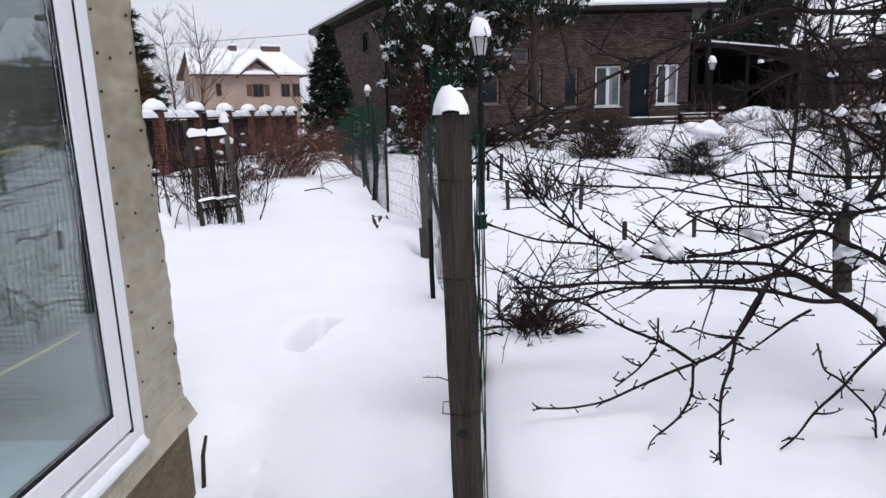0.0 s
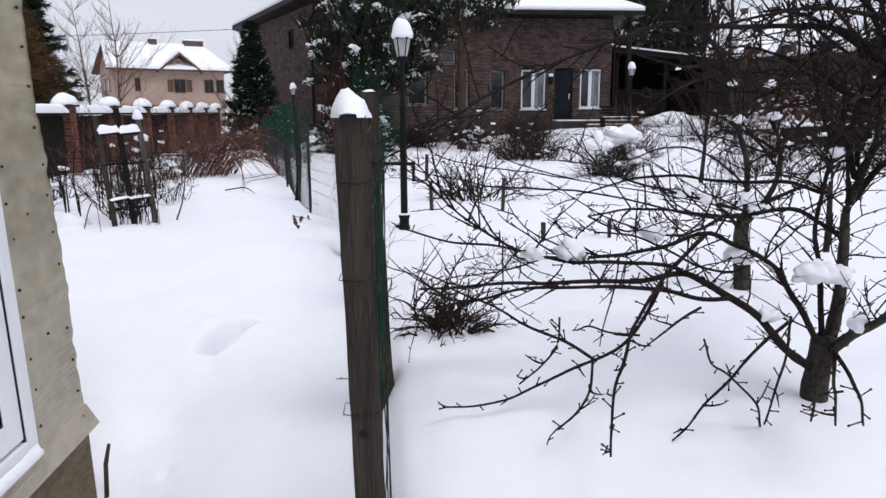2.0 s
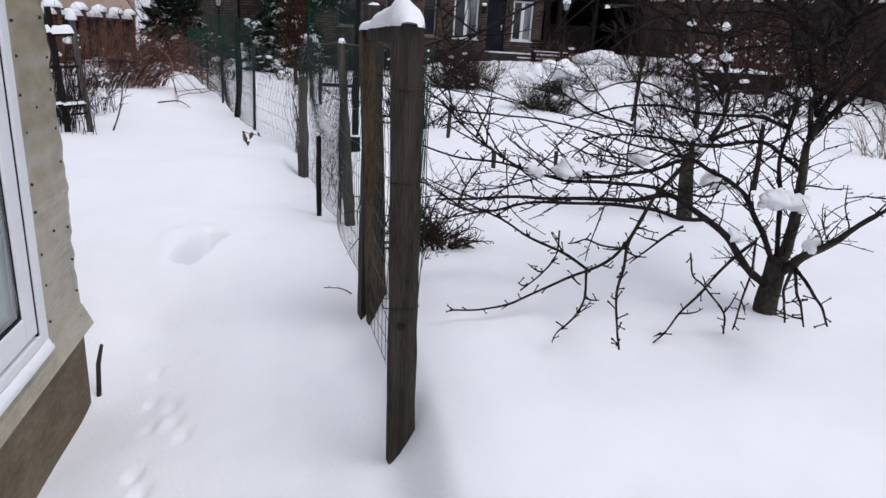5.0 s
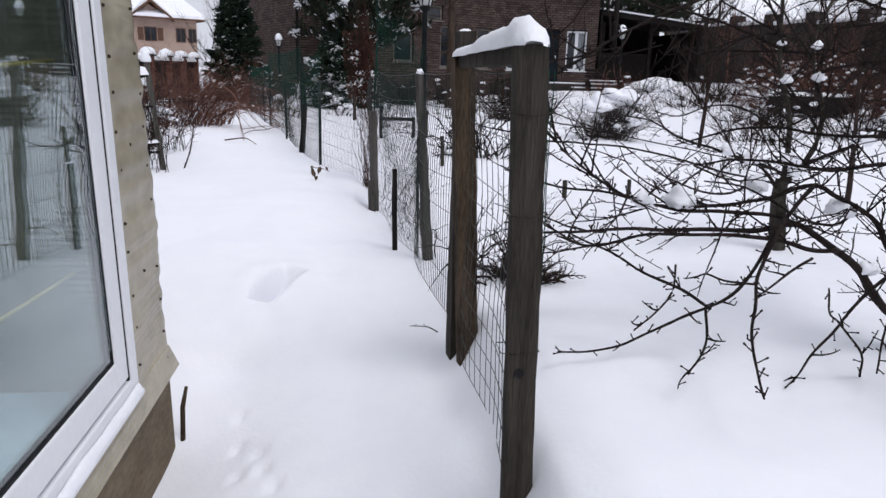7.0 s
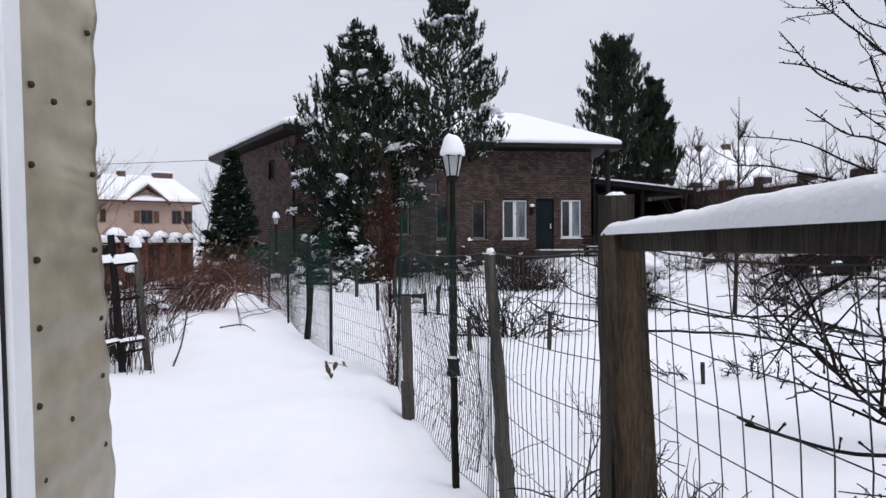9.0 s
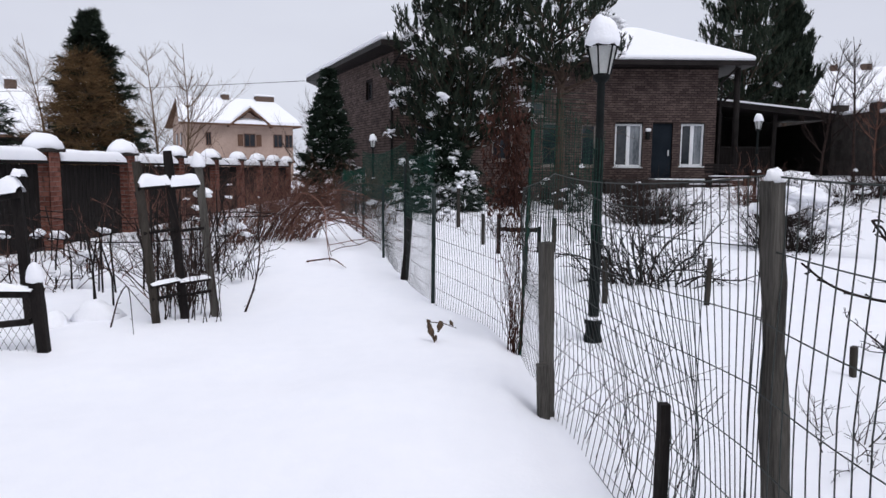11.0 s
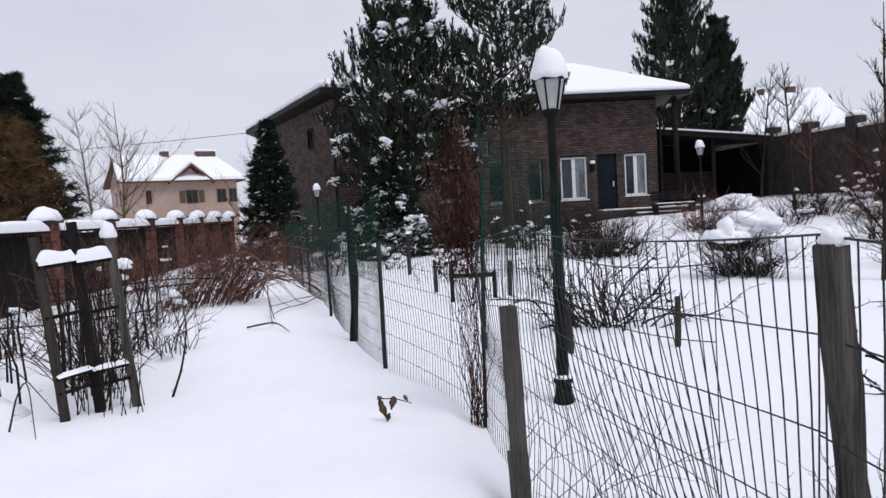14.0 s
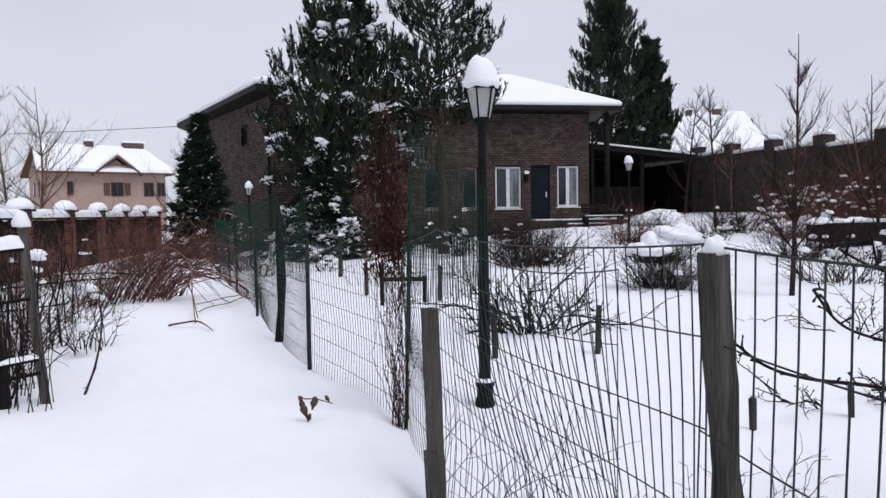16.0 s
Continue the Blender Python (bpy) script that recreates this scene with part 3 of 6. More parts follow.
def snowcap(parent, c, rx, ry, rz, seed, name="snow_cap", label="snow cap", rough=0.25):
    s = Soup()
    s.lump(c, rx, ry, rz, seed, 14, 9, rough, 0.12)
    return s.make(name, SNOWC, parent, label)


def build_gate():
    gx, gy = 0.482, 2.02
    g = thing("garden_gate", gx, gy, 0, "weathered wooden gate with wire mesh and a snow-covered top rail", "gate")
    plank("gate_post", (-0.001, -0.03, -0.3), (-0.046, -0.03, 1.39), 0.09, 0.042, GREYWOOD, g, 0.08, "grey-brown upright board with a knot hole")
    plank("stile", (0.035, 1.22, -0.3), (-0.055, 1.22, 1.375), 0.092, 0.07, BROWNWOOD, g, 0.15, "brown lichen-spotted stile")
    plank("top_rail", (-0.046, -0.006, 1.362), (-0.057, 1.30, 1.357), 0.045, 0.048, GREYWOOD, g, 0.05, "grey top rail")
    wires(g, [(-0.02, 0.0, 0.0), (-0.015, 1.17, 0)], 1.34, 0.085, 0.105, 0.0018, 0.0, name="wire_mesh", label="rusty thin wire mesh", material=WIRE)
    plank("hinge_post", (-0.02, 1.345, -0.3), (-0.028, 1.335, 1.49), 0.08, 0.075, GREYWOOD, g, 0.15, "thick grey post behind the gate", rough=0.008)
    snowcap(g, (-0.028, 1.335, 1.485), 0.034, 0.032, 0.018, 6.1, rough=0.5)
    # knot hole and two tie wires on the post
    bm = revolve(bmesh.new(), [(0.014, -0.002), (0.015, 0.003), (0.006, 0.001)], 9)
    bmesh.ops.rotate(bm, verts=bm.verts, matrix=Matrix.Rotation(radians(90), 3, "X"))
    k = part("knot", bm, GASKET, g, "dark round knot hole")
    k.location = (-0.03, -0.054, 0.455)
    for z in (1.21, 0.93, 0.52):
        s = Soup()
        s.tube([(-0.088, -0.055, z), (-0.03, -0.057, z - 0.006), (0.026, -0.055, z + 0.004), (0.027, 0.03, z), (-0.088, 0.03, z), (-0.088, -0.055, z)], 0.0016, 4)
        s.make("tie_wire", STEELNAIL, g, "thin wire tie")
    nt = Soup()
    for i in range(9):
        x = 0.018 + 0.008 * (i % 4) + rnd(-0.004, 0.004)
        y = 0.02 + 0.012 * i
        nt.tube([Vector((x + 0.02 * noise.noise(Vector((i * 3.1, z * 2.2, 0))), y + 0.02 * noise.noise(Vector((i, z * 2.2, 5))), z)) for z in np.linspace(-0.1, 1.33 - 0.1 * (i % 3), 10)], 0.0021, 4)
    nt.make("mesh_roll", NET, g, "loose roll of green wire mesh behind the post")["kind"] = "stuff"
    # snow lying along the rail, heaped over the post
    s = Soup()
    n = 40
    for i in range(n + 1):
        t = i / n
        y = -0.075 + 1.42 * t
        h = 0.03 + 0.034 * math.exp(-((y - 0.06) / 0.3) ** 2) + 0.014 * noise.noise(Vector((y * 3.2, 2, 0))) + 0.02 * math.exp(-((y - 0.55) / 0.4) ** 2)
        h *= min(1, t * 26) ** 0.5 * min(1, (1 - t) * 14) + 0.02
        w = (0.048 + 0.012 * noise.noise(Vector((y * 4, 8, 0)))) * min(1, 0.45 + t * 22) * min(1, 0.25 + (1 - t) * 9) * (1 - 0.15 * t)
        x = -0.05 - 0.012 * t + 0.012 * noise.noise(Vector((y * 6, 1, 7)))
        for a in range(9):
            ph = math.pi * a / 8
            s.v.append(Vector((x - w * math.cos(ph), y, 1.392 - 0.012 * t + (h + 0.008 * math.exp(-(y / 0.1) ** 2)) * math.sin(ph) ** (0.85 + 0.4 * math.exp(-(y / 0.12) ** 2)) * (1 + 0.22 * noise.noise(Vector((y * 9, a * 0.7, 3)))) - (0.006 if a in (0, 8) else 0))))
    for i in range(n):
        for a in range(8):
            q = i * 9 + a
            s.f.append((q, q + 1, q + 10, q + 9))
    s.make("rail_snow", SNOWC, g, "snow drifted along the top rail")


FENCE = [(0.50, 3.4), (0.37, 4.86), (0.14, 6.88), (0.10, 8.02), (-0.57, 9.7), (-0.93, 11.26), (-2.03, 16.14), (-3.2, 21.5), (-4.2, 26.5)]


def build_fence():
    f = thing("wire_fence", 0, 0, 0, "green wire-mesh garden fence on mixed posts standing in snow", "fence")
    # posts
    plank("post", (0.462, 4.81, -0.2), (0.364, 4.81, 1.295), 0.068, 0.05, PALEWOOD, f, 0.35, "split grey wooden post", rough=0.014, taper=0.66, pointed=False)
    snowcap(f, (0.366, 4.81, 1.295), 0.023, 0.022, 0.03, 3.0, rough=0.6)
    plank("post", (0.12, 6.76, -0.2), (0.088, 6.75, 0.94), 0.066, 0.05, PALEWOOD, f, 0.4, "thin grey wooden post")
    plank("post", (0.10, 6.70, -0.2), (0.075, 6.69, 0.30), 0.06, 0.035, PALEWOOD, f, 0.3, "short grey plank")
    plank("post", (0.235, 5.13, -0.2), (0.226, 5.13, 0.62), 0.032, 0.03, DARKWOOD, f, 0.2, "short dark stake")
    plank("post", (0.09, 8.02, -0.2), (0.15, 8.0, 1.6), 0.02, 0.02, NET, f, 0.2, "tall thin post wrapped in green netting")
    for (x, y), h in zip(((-0.57, 9.7), (-0.93, 11.26), (-1.35, 13.0), (-2.03, 16.14), (-2.35, 17.7), (-3.2, 21.5)), (1.1, 1.35, 1.05, 1.3, 1.2, 1.2)):
        s = Soup()
        z = land(x, y)
        s.tube([(x, y, z - 0.2), (x + rnd(-0.03, 0.03), y, z + h)], 0.02, 8)
        s.make("post", GREENPOST, f, "green metal tube")
    s = Soup()
    x, y = -0.93, 11.2
    s.tube([(x - 0.02, y, -0.1), (x + 0.05, y + 0.02, 0.7), (x + 0.02, y, 1.5)], [0.05, 0.035, 0.02], 7)
    s.make("post", DARKWOOD, f, "dark wooden post")
    # mesh
    tops = [1.36, 1.31, 1.30, 1.20, None, None, None, None, None]
    for i, (a, b, h) in enumerate(zip(FENCE[:-1], FENCE[1:], (1.22, 1.22, 1.15, 1.12, 1.05, 1.05, 1.0, 1.0))):
        tt = (tops[i], tops[i + 1]) if tops[i] and tops[i + 1] else None
        wires(f, [(a[0], a[1], land(*a)), (b[0], b[1], land(*b))], h, (0.052, 0.05, 0.045, 0.05, 0.05, 0.05)[i] if i < 6 else 0.075, 0.155 if a[1] < 9 else 0.15, 0.0021 if a[1] < 9 else 0.0022, sag=0.03,
              tops=tt, bow=0.28 if i == 1 else 0.06, wave=0.10 if i in (1, 2) else 0.06)
    # the loose end of the next roll overlaps it
    a, b = (0.37, 5.35), (0.18, 6.8)
    wires(f, [(a[0], a[1], land(*a)), (b[0], b[1], land(*b))], 1.2, 0.085, 0.19, 0.0018, sag=0.05, tops=(1.22, 1.25), bow=0.42, wave=0.16, lean=0.3, label="loose overlapping end of wire mesh")
    # green bird netting above the far panels
    for a, b, zo, hh in zip(FENCE[4:7], FENCE[5:8], (0.75, 0.8, 0.8), (0.75, 0.8, 0.5)):
        wires(f, [(a[0], a[1], land(*a)), (b[0], b[1], land(*b))], hh, 0.06, 0.06, 0.0022, z0=zo, sag=0.12, name="netting", material=NET, label="dark green netting above the mesh")
    # dark green netting hung on the tall post, with dry vines beside it
    nt = Soup()
    for i in range(44):
        x = 0.14 + i * 0.012 + rnd(-0.004, 0.004)
        nt.tube([Vector((x + 0.012 * noise.noise(Vector((i, z * 2, 0))), 8.02 + 0.05 * noise.noise(Vector((i * 0.3, z * 3, 4))), z)) for z in np.linspace(0.8 + 0.3 * abs(noise.noise(Vector((i * 0.7, 3, 0)))), 1.98 - 0.011 * i + 0.14 * noise.noise(Vector((i * 0.5, 0, 0))), 9)], 0.0024, 3, cap=False)
    for j in range(34):
        z = 0.95 + j * 0.027 + rnd(-0.012, 0.012)
        nt.tube([Vector((x, 8.02 + 0.05 * noise.noise(Vector(((x - 0.14) * 30, z * 3, 4))), z + 0.02 * noise.noise(Vector((x * 9, z * 5, 1))))) for x in np.linspace(0.13, 0.62 - 0.2 * max(0, z - 1.3), 9)], 0.0018, 3, cap=False)
    nt.make("netting", NET, f, "hanging strip of dark green netting")["kind"] = "stuff"
    s = Soup()
    for i in range(90):
        low = i < 34
        x, y, z = rnd(-0.0, 0.09), 8.0 + rnd(-0.05, 0.05), 0.0 if low else rnd(0.7, 1.5)
        top = rnd(0.7, 1.5) if low else z + rnd(0.25, 0.7)
        p = [Vector((x, y, z))]
        while z < top:
            z += rnd(0.06, 0.12)
            x += rnd(-0.035, 0.033) - (0.008 if z > 1.0 else 0.0)
            y += rnd(-0.03, 0.03)
            p.append(Vector((x, y, z)))
        for k in range(0 if low else 3):
            x += rnd(-0.06, 0.05)
            z -= rnd(0.02, 0.1)
            p.append(Vector((x, y, z)))
        s.tube(p, [0.003 - 0.0018 * k / len(p) for k in range(len(p))], 3)
    for i in range(950):
        z = rnd(1.0, 1.72)
        c = Vector((0.0 + rnd(-0.16, 0.11) * (0.5 + 0.5 * z), 8.0 + rnd(-0.08, 0.08), z))
        s.blade(c, c + Vector((rnd(-0.02, 0.02), rnd(-0.02, 0.02), -rnd(0.015, 0.042))), rnd(0.006, 0.016))
    s.make("dry_vine", VINE, f, "tangle of dry red-brown vines and leaves")["kind"] = "stuff"
    # stray stems caught in the mesh
    s = Soup()
    for i in range(16):
        y = rnd(5.3, 7.7)
        x0 = 0.37 - (y - 4.86) * 0.115 + rnd(0.0, 0.22)
        t1 = wander((x0, y, land(x0, y) - 0.03), (rnd(-0.3, 0.5), rnd(-0.7, 0.5), 1), rnd(0.35, 0.85), 9, 0.16, -0.05)
        s.tube(t1, taper(0.0026, 0.0011, 10), 3)
        for j in (3, 5, 7):
            t2 = wander(t1[j], (t1[j] - t1[j - 1]).normalized() + Vector((rnd(-0.8, 0.8), rnd(-0.8, 0.8), 0.1)), rnd(0.1, 0.28), 4, 0.2)
            s.tube(t2, taper(0.0016, 0.0009, 5), 3)
    s.make("dry_stem", TWIG, f, "long dry stems caught in the mesh")["kind"] = "stuff"
    s = Soup()
    for i in range(20):
        y = rnd(3.5, 4.85)
        x0 = 0.62 - (y - 3.4) * 0.09 + rnd(0.0, 0.35)
        t1 = wander((x0, y, land(x0, y) - 0.03), (rnd(-0.2, 0.55), rnd(-0.8, 0.8), 0.95), rnd(0.4, 0.85), 11, 0.19, -0.15)
        s.tube(t1, taper(0.0055, 0.002, 12), 4)
        spurs(s, t1, 0.06, 0.0022, 0.03)
        for j in (3, 5, 6):
            t2 = wander(t1[j], Vector((rnd(-0.15, 0.5), rnd(-1, 1), rnd(-0.3, 0.8))), rnd(0.12, 0.3), 4, 0.22)
            s.tube(t2, taper(0.003, 0.0016, 5), 3)
    s.make("bramble", BARK, f, "dark bramble stems grown through the mesh")["kind"] = "stuff"


build_gate()
build_fence()


# ---- lamps ----
def lamp_post():
    lp = thing("lamp_post", 0.70, 8.40, land(0.70, 8.40) - 0.02, "dark green cast-iron garden lamp with a frosted lantern, capped with snow", "street lamp", "garden lamps")
    bm = revolve(bmesh.new(), [(0.072, -0.1), (0.072, 0.04), (0.066, 0.06), (0.058, 0.08), (0.057, 0.15), (0.068, 0.16), (0.068, 0.19), (0.043, 0.2)], 18)
    part("base", bm, LAMPMETAL, lp, smooth=False)
    bm = revolve(bmesh.new(), [(0.042, 0.2), (0.041, 0.88), (0.046, 0.885), (0.046, 0.92), (0.036, 0.93), (0.036, 1.45), (0.041, 1.455), (0.041, 1.49), (0.031, 1.5), (0.029, 1.98), (0.038, 1.985), (0.06, 2.01), (0.066, 2.03), (0.05, 2.045)], 18)
    part("pole", bm, LAMPMETAL, lp)
    bm = revolve(bmesh.new(), [(0.062, 2.046), (0.102, 2.235)], 6)
    part("lantern_glass", bm, LAMPGLASS, lp, "frosted tapered glass")
    s = Soup()
    for k in range(6):
        a = math.pi * k / 3
        s.tube([(0.066 * math.cos(a), 0.066 * math.sin(a), 2.043), (0.108 * math.cos(a), 0.108 * math.sin(a), 2.238)], 0.007, 5)
    s.make("lantern_frame", LAMPMETAL, lp, "", False)
    part("lantern_roof", revolve(bmesh.new(), [(0.125, 2.238), (0.128, 2.25), (0.06, 2.31), (0.012, 2.34)], 6), LAMPMETAL, lp)
    part("base_snow", revolve(bmesh.new(), [(0.044, 0.19), (0.066, 0.192), (0.064, 0.203), (0.043, 0.215)], 16), SNOWC, lp, "thin ring of snow on the base")
    snowcap(lp, (0, 0, 2.254), 0.128, 0.128, 0.215, 5.0, label="tall rounded snow cap", rough=0.12)
    for x, y, k in ((-2.9, 26.0, 0.95), (9.25, 25.3, 1.0)):
        copy_thing(lp, Matrix.Translation((x, y, land(x, y) - 0.02)) @ Matrix.Rotation(k * 5, 4, "Z") @ Matrix.Scale(1.13 if x > 0 else 1.0, 4))


lamp_post()


# ---- brick house ----


def uvwall(name, quads, material, parent):
    """Wall faces with brick coordinates in metres: each quad is (origin, u end, height z0, z1, openings)."""
    me = bpy.data.meshes.new(name)
    V, F, UV = [], [], []
    for (x0, y0), (x1, y1), z0, z1, holes, depth in quads:
        a, b = Vector((x0, y0, 0)), Vector((x1, y1, 0))
        L = (b - a).length
        u = (b - a) / L
        inn = Vector((-u.y, u.x, 0)) * depth
        us = sorted({0, L, *[h[0] for h in holes], *[h[1] for h in holes]})
        zs = sorted({z0, z1, *[h[2] for h in holes], *[h[3] for h in holes]})

        def quad(p, uv):
            i = len(V)
            V.extend(tuple(q) for q in p)
            F.append((i, i + 1, i + 2, i + 3))
            UV.extend(uv)

        for i in range(len(us) - 1):
            for j in range(len(zs) - 1):
                cu, cz = (us[i] + us[i + 1]) / 2, (zs[j] + zs[j + 1]) / 2
                if any(h[0] < cu < h[1] and h[2] < cz < h[3] for h in holes):
                    continue
                c = [(us[i], zs[j]), (us[i + 1], zs[j]), (us[i + 1], zs[j + 1]), (us[i], zs[j + 1])]
                quad([a + u * p + Vector((0, 0, q)) for p, q in c], c)
                quad([a + inn + u * p + Vector((0, 0, q)) for p, q in c][::-1], c[::-1])
        for h in holes:
            for (p, q), (r, t) in (((h[0], h[2]), (h[1], h[2])), ((h[1], h[2]), (h[1], h[3])), ((h[1], h[3]), (h[0], h[3])), ((h[0], h[3]), (h[0], h[2]))):
                A, B = a + u * p + Vector((0, 0, q)), a + u * r + Vector((0, 0, t))
                quad([A, A + inn, B + inn, B], [(p, q), (p + 0.2, q), (r + 0.2, t), (r, t)])
        for p, q in (((0, z0), (0, z1)), ((L, z1), (L, z0))):
            A, B = a + u * p[0] + Vector((0, 0, p[1])), a + u * q[0] + Vector((0, 0, q[1]))
            quad([A, A + inn, B + inn, B], [(p[1], 0), (p[1], 0.2), (q[1], 0.2), (q[1], 0)])
    me.from_pydata(V, [], F)
    layer = me.uv_layers.new(name="UVMap")
    layer.data.foreach_set("uv", [c for p in UV for c in p])
    me.materials.append(material)
    ob = new(name, me)
    ob.parent = parent
    return ob


def casement(parent, a, u, h, depth, frame_m, mullion=True, label=""):
    """A framed window set in a hole (u0, u1, z0, z1) of a wall that starts at a and runs along u."""
    inn = Vector((-u.y, u.x, 0))
    w = new("window")
    w.parent = parent
    if label:
        w["label"] = label
    R = Matrix(((u.x, inn.x, 0, a.x), (u.y, inn.y, 0, a.y), (0, 0, 1, 0), (0, 0, 0, 1)))
    u0, u1, z0, z1 = h
    fw = 0.09
    d0, d1 = depth * 0.3, depth * 0.3 + 0.07
    bars = [(u0, u0 + fw, z0, z1), (u1 - fw, u1, z0, z1), (u0 + fw, u1 - fw, z0, z0 + fw), (u0 + fw, u1 - fw, z1 - fw, z1)]
    if mullion:
        c = (u0 + u1) / 2
        bars.append((c - 0.08, c + 0.08, z0 + fw, z1 - fw))
    for p, q, r, t in bars:
        part("frame", boxbm(p, d0, r, q, d1, t, bevel=0.012, m=R), frame_m, w)
    leaves = [(u0 + fw, (u0 + u1) / 2 - 0.08), ((u0 + u1) / 2 + 0.08, u1 - fw)] if mullion else [(u0 + fw, u1 - fw)]
    for k, (p, q) in enumerate(leaves):
        part("pane", boxbm(p, d0 + 0.03, z0 + fw, q, d0 + 0.045, z1 - fw, m=R), CURTAINED if k else DARKGLASS, w, "pane with a pale curtain behind" if k else "dark glass pane")
    part("sill", boxbm(u0 - 0.05, -0.06, z0 - 0.05, u1 + 0.05, d0, z0 - 0.001, m=R), frame_m, w)


HOUSE_WALLS, PILLARS = [], []


def build_house():
    A, B, C, D = (-7.15, 40.3), (-2.55, 30.3), (6.75, 34.55), (11.4, 34.55)
    h = thing("brick_house", 3, 38, 0, "two-storey brown brick house with a snow-covered hip roof and white windows", "house")
    h.location = (0, 0, 0)
    z0, z1 = -0.2, 5.85

    def dirn(p, q):
        v = Vector((q[0] - p[0], q[1] - p[1], 0))
        return v.normalized()

    left = [(2.0, 2.9, 1.6, 3.2), (7.6, 8.5, 4.2, 4.95)]
    mid = [(0.9, 1.9, 1.5, 3.2), (4.3, 5.3, 1.7, 3.3), (6.0, 6.8, 3.55, 4.2), (6.7, 7.5, 1.5, 3.35), (8.7, 9.5, 1.5, 3.35)]
    front = [(0.2, 1.42, 1.5, 3.4), (1.85, 2.76, 0.95, 3.42), (3.12, 4.16, 1.55, 3.42)]
    for p, q, holes in ((A, B, left), (B, C, mid), (C, D, front)):
        w = uvwall("wall", [(p, q, z0, z1, holes, 0.3)], MORTAR, h)
        HOUSE_WALLS.append((w, p, q, z0 + 0.2, z1, holes))
    uvwall("wall", [((11.398, 34.87), (11.398, 46), z0, z1, [], 0.3)], BRICK, h)
    uvwall("wall", [((11.4, 46), A, z0, z1, [], 0.3)], BRICK, h)
    for hh in left:
        casement(h, Vector((*A, 0)), dirn(A, B), hh, 0.3, BROWNPAINT, hh[1] - hh[0] > 0.8)
    for hh in mid:
        casement(h, Vector((*B, 0)), dirn(B, C), hh, 0.3, WINBROWN, False, "brown-framed window")
    for hh in (front[0], front[2]):
        casement(h, Vector((*C, 0)), dirn(C, D), hh, 0.3, PVCFAR, True, "white two-leaf window")
    d = part("door", boxbm(C[0] + 1.86, 34.62, 0.95, C[0] + 2.75, 34.70, 3.41, bevel=0.01), DOORMAT, h, "dark blue steel front door")
    part("handle", boxbm(C[0] + 2.58, 34.56, 2.0, C[0] + 2.62, 34.615, 2.25, bevel=0.008), PVCFAR, d)
    # plinth, terrace and steps
    part("plinth", boxbm(C[0] - 0.4, 33.2, -0.2, D[0] + 1.4, 34.54, 0.94, bevel=0.03), STONE, h, "stone terrace before the door")
    part("terrace_snow", boxbm(C[0] + 1.7, 33.25, 0.941, D[0] + 1.3, 34.3, 1.0, bevel=0.02), SNOWC, h)
    for k in range(3):
        part("step", boxbm(C[0] + 2.9, 32.2 + k * 0.33, -0.2, C[0] + 5.0, 32.53 + k * 0.33, 0.42 + k * 0.17), STONE, h)
        part("step_snow", boxbm(C[0] + 3.1, 32.2 + k * 0.33, 0.424 + k * 0.17, C[0] + 4.95, 32.5 + k * 0.33, 0.48 + k * 0.17, bevel=0.02), SNOWC, h)
    # roof: soffit, fascia and a thick snow layer
    E = [(-8.0, 40.7), (-2.95, 29.4), (6.6, 33.75), (12.7, 33.8), (12.7, 46.8), (-7.5, 46.8)]
    R0, R1 = (0.8, 39.2, 8.55), (9.3, 40.2, 8.35)
    ze = 5.95

    def roofbm(zo, grow, thick):
        s = Soup()
        c = Vector((3, 40, 0))
        ring = [Vector((x, y, 0)) + (Vector((x, y, 0)) - c).normalized() * grow for x, y in E]
        lo = [Vector((p.x, p.y, ze + zo)) for p in ring]
        hi = [Vector((p.x, p.y, ze + zo + thick)) for p in ring]
        r0, r1 = Vector(R0) + Vector((0, 0, zo + thick)), Vector(R1) + Vector((0, 0, zo + thick))
        s.v = lo + hi + [r0, r1]
        n = 6
        s.f = [tuple(range(n))[::-1]] + [(i, (i + 1) % n, n + (i + 1) % n, n + i) for i in range(n)]
        s.f += [(6, 7, 12), (7, 8, 13, 12), (8, 9, 13), (9, 10, 13), (10, 11, 12, 13), (11, 6, 12)]
        return s

    roofbm(-0.1, 0, 0.2).make("roof", BROWNPAINT, h, "dark brown eaves", False)
    ob = roofbm(0.104, 0.03, 0.22).make("roof_snow", SNOWC, h, "smooth thick snow on the hip roof", False)
    bv = ob.modifiers.new("soft", "BEVEL")
    bv.width, bv.segments = 0.1, 2
    # rain pipes
    for x, y in ((-2.62, 30.15), (11.5, 34.4)):
        s = Soup()
        s.tube([(x + 0.5, y - 0.45, 5.8), (x, y, 5.2), (x, y, 0.9)], 0.055, 8)
        s.make("rain_pipe", BROWNPAINT, h)
    part("wall_lamp", boxbm(C[0] + 1.55, 34.38, 2.7, C[0] + 1.72, 34.54, 3.05, bevel=0.03), LAMPMETAL, h)
    part("wall_lamp_snow", boxbm(C[0] + 1.52, 34.36, 3.052, C[0] + 1.75, 34.53, 3.2, bevel=0.05), SNOWC, h)
    # porch post of round timber with a brace
    s = Soup()
    s.tube([(12.15, 34.2, 0.6), (12.1, 34.2, 5.8)], 0.13, 10)
    s.tube([(12.1, 34.2, 4.9), (11.45, 34.5, 4.2)], 0.05, 6)
    s.make("porch_post", DARKWOOD, h, "round timber porch post")


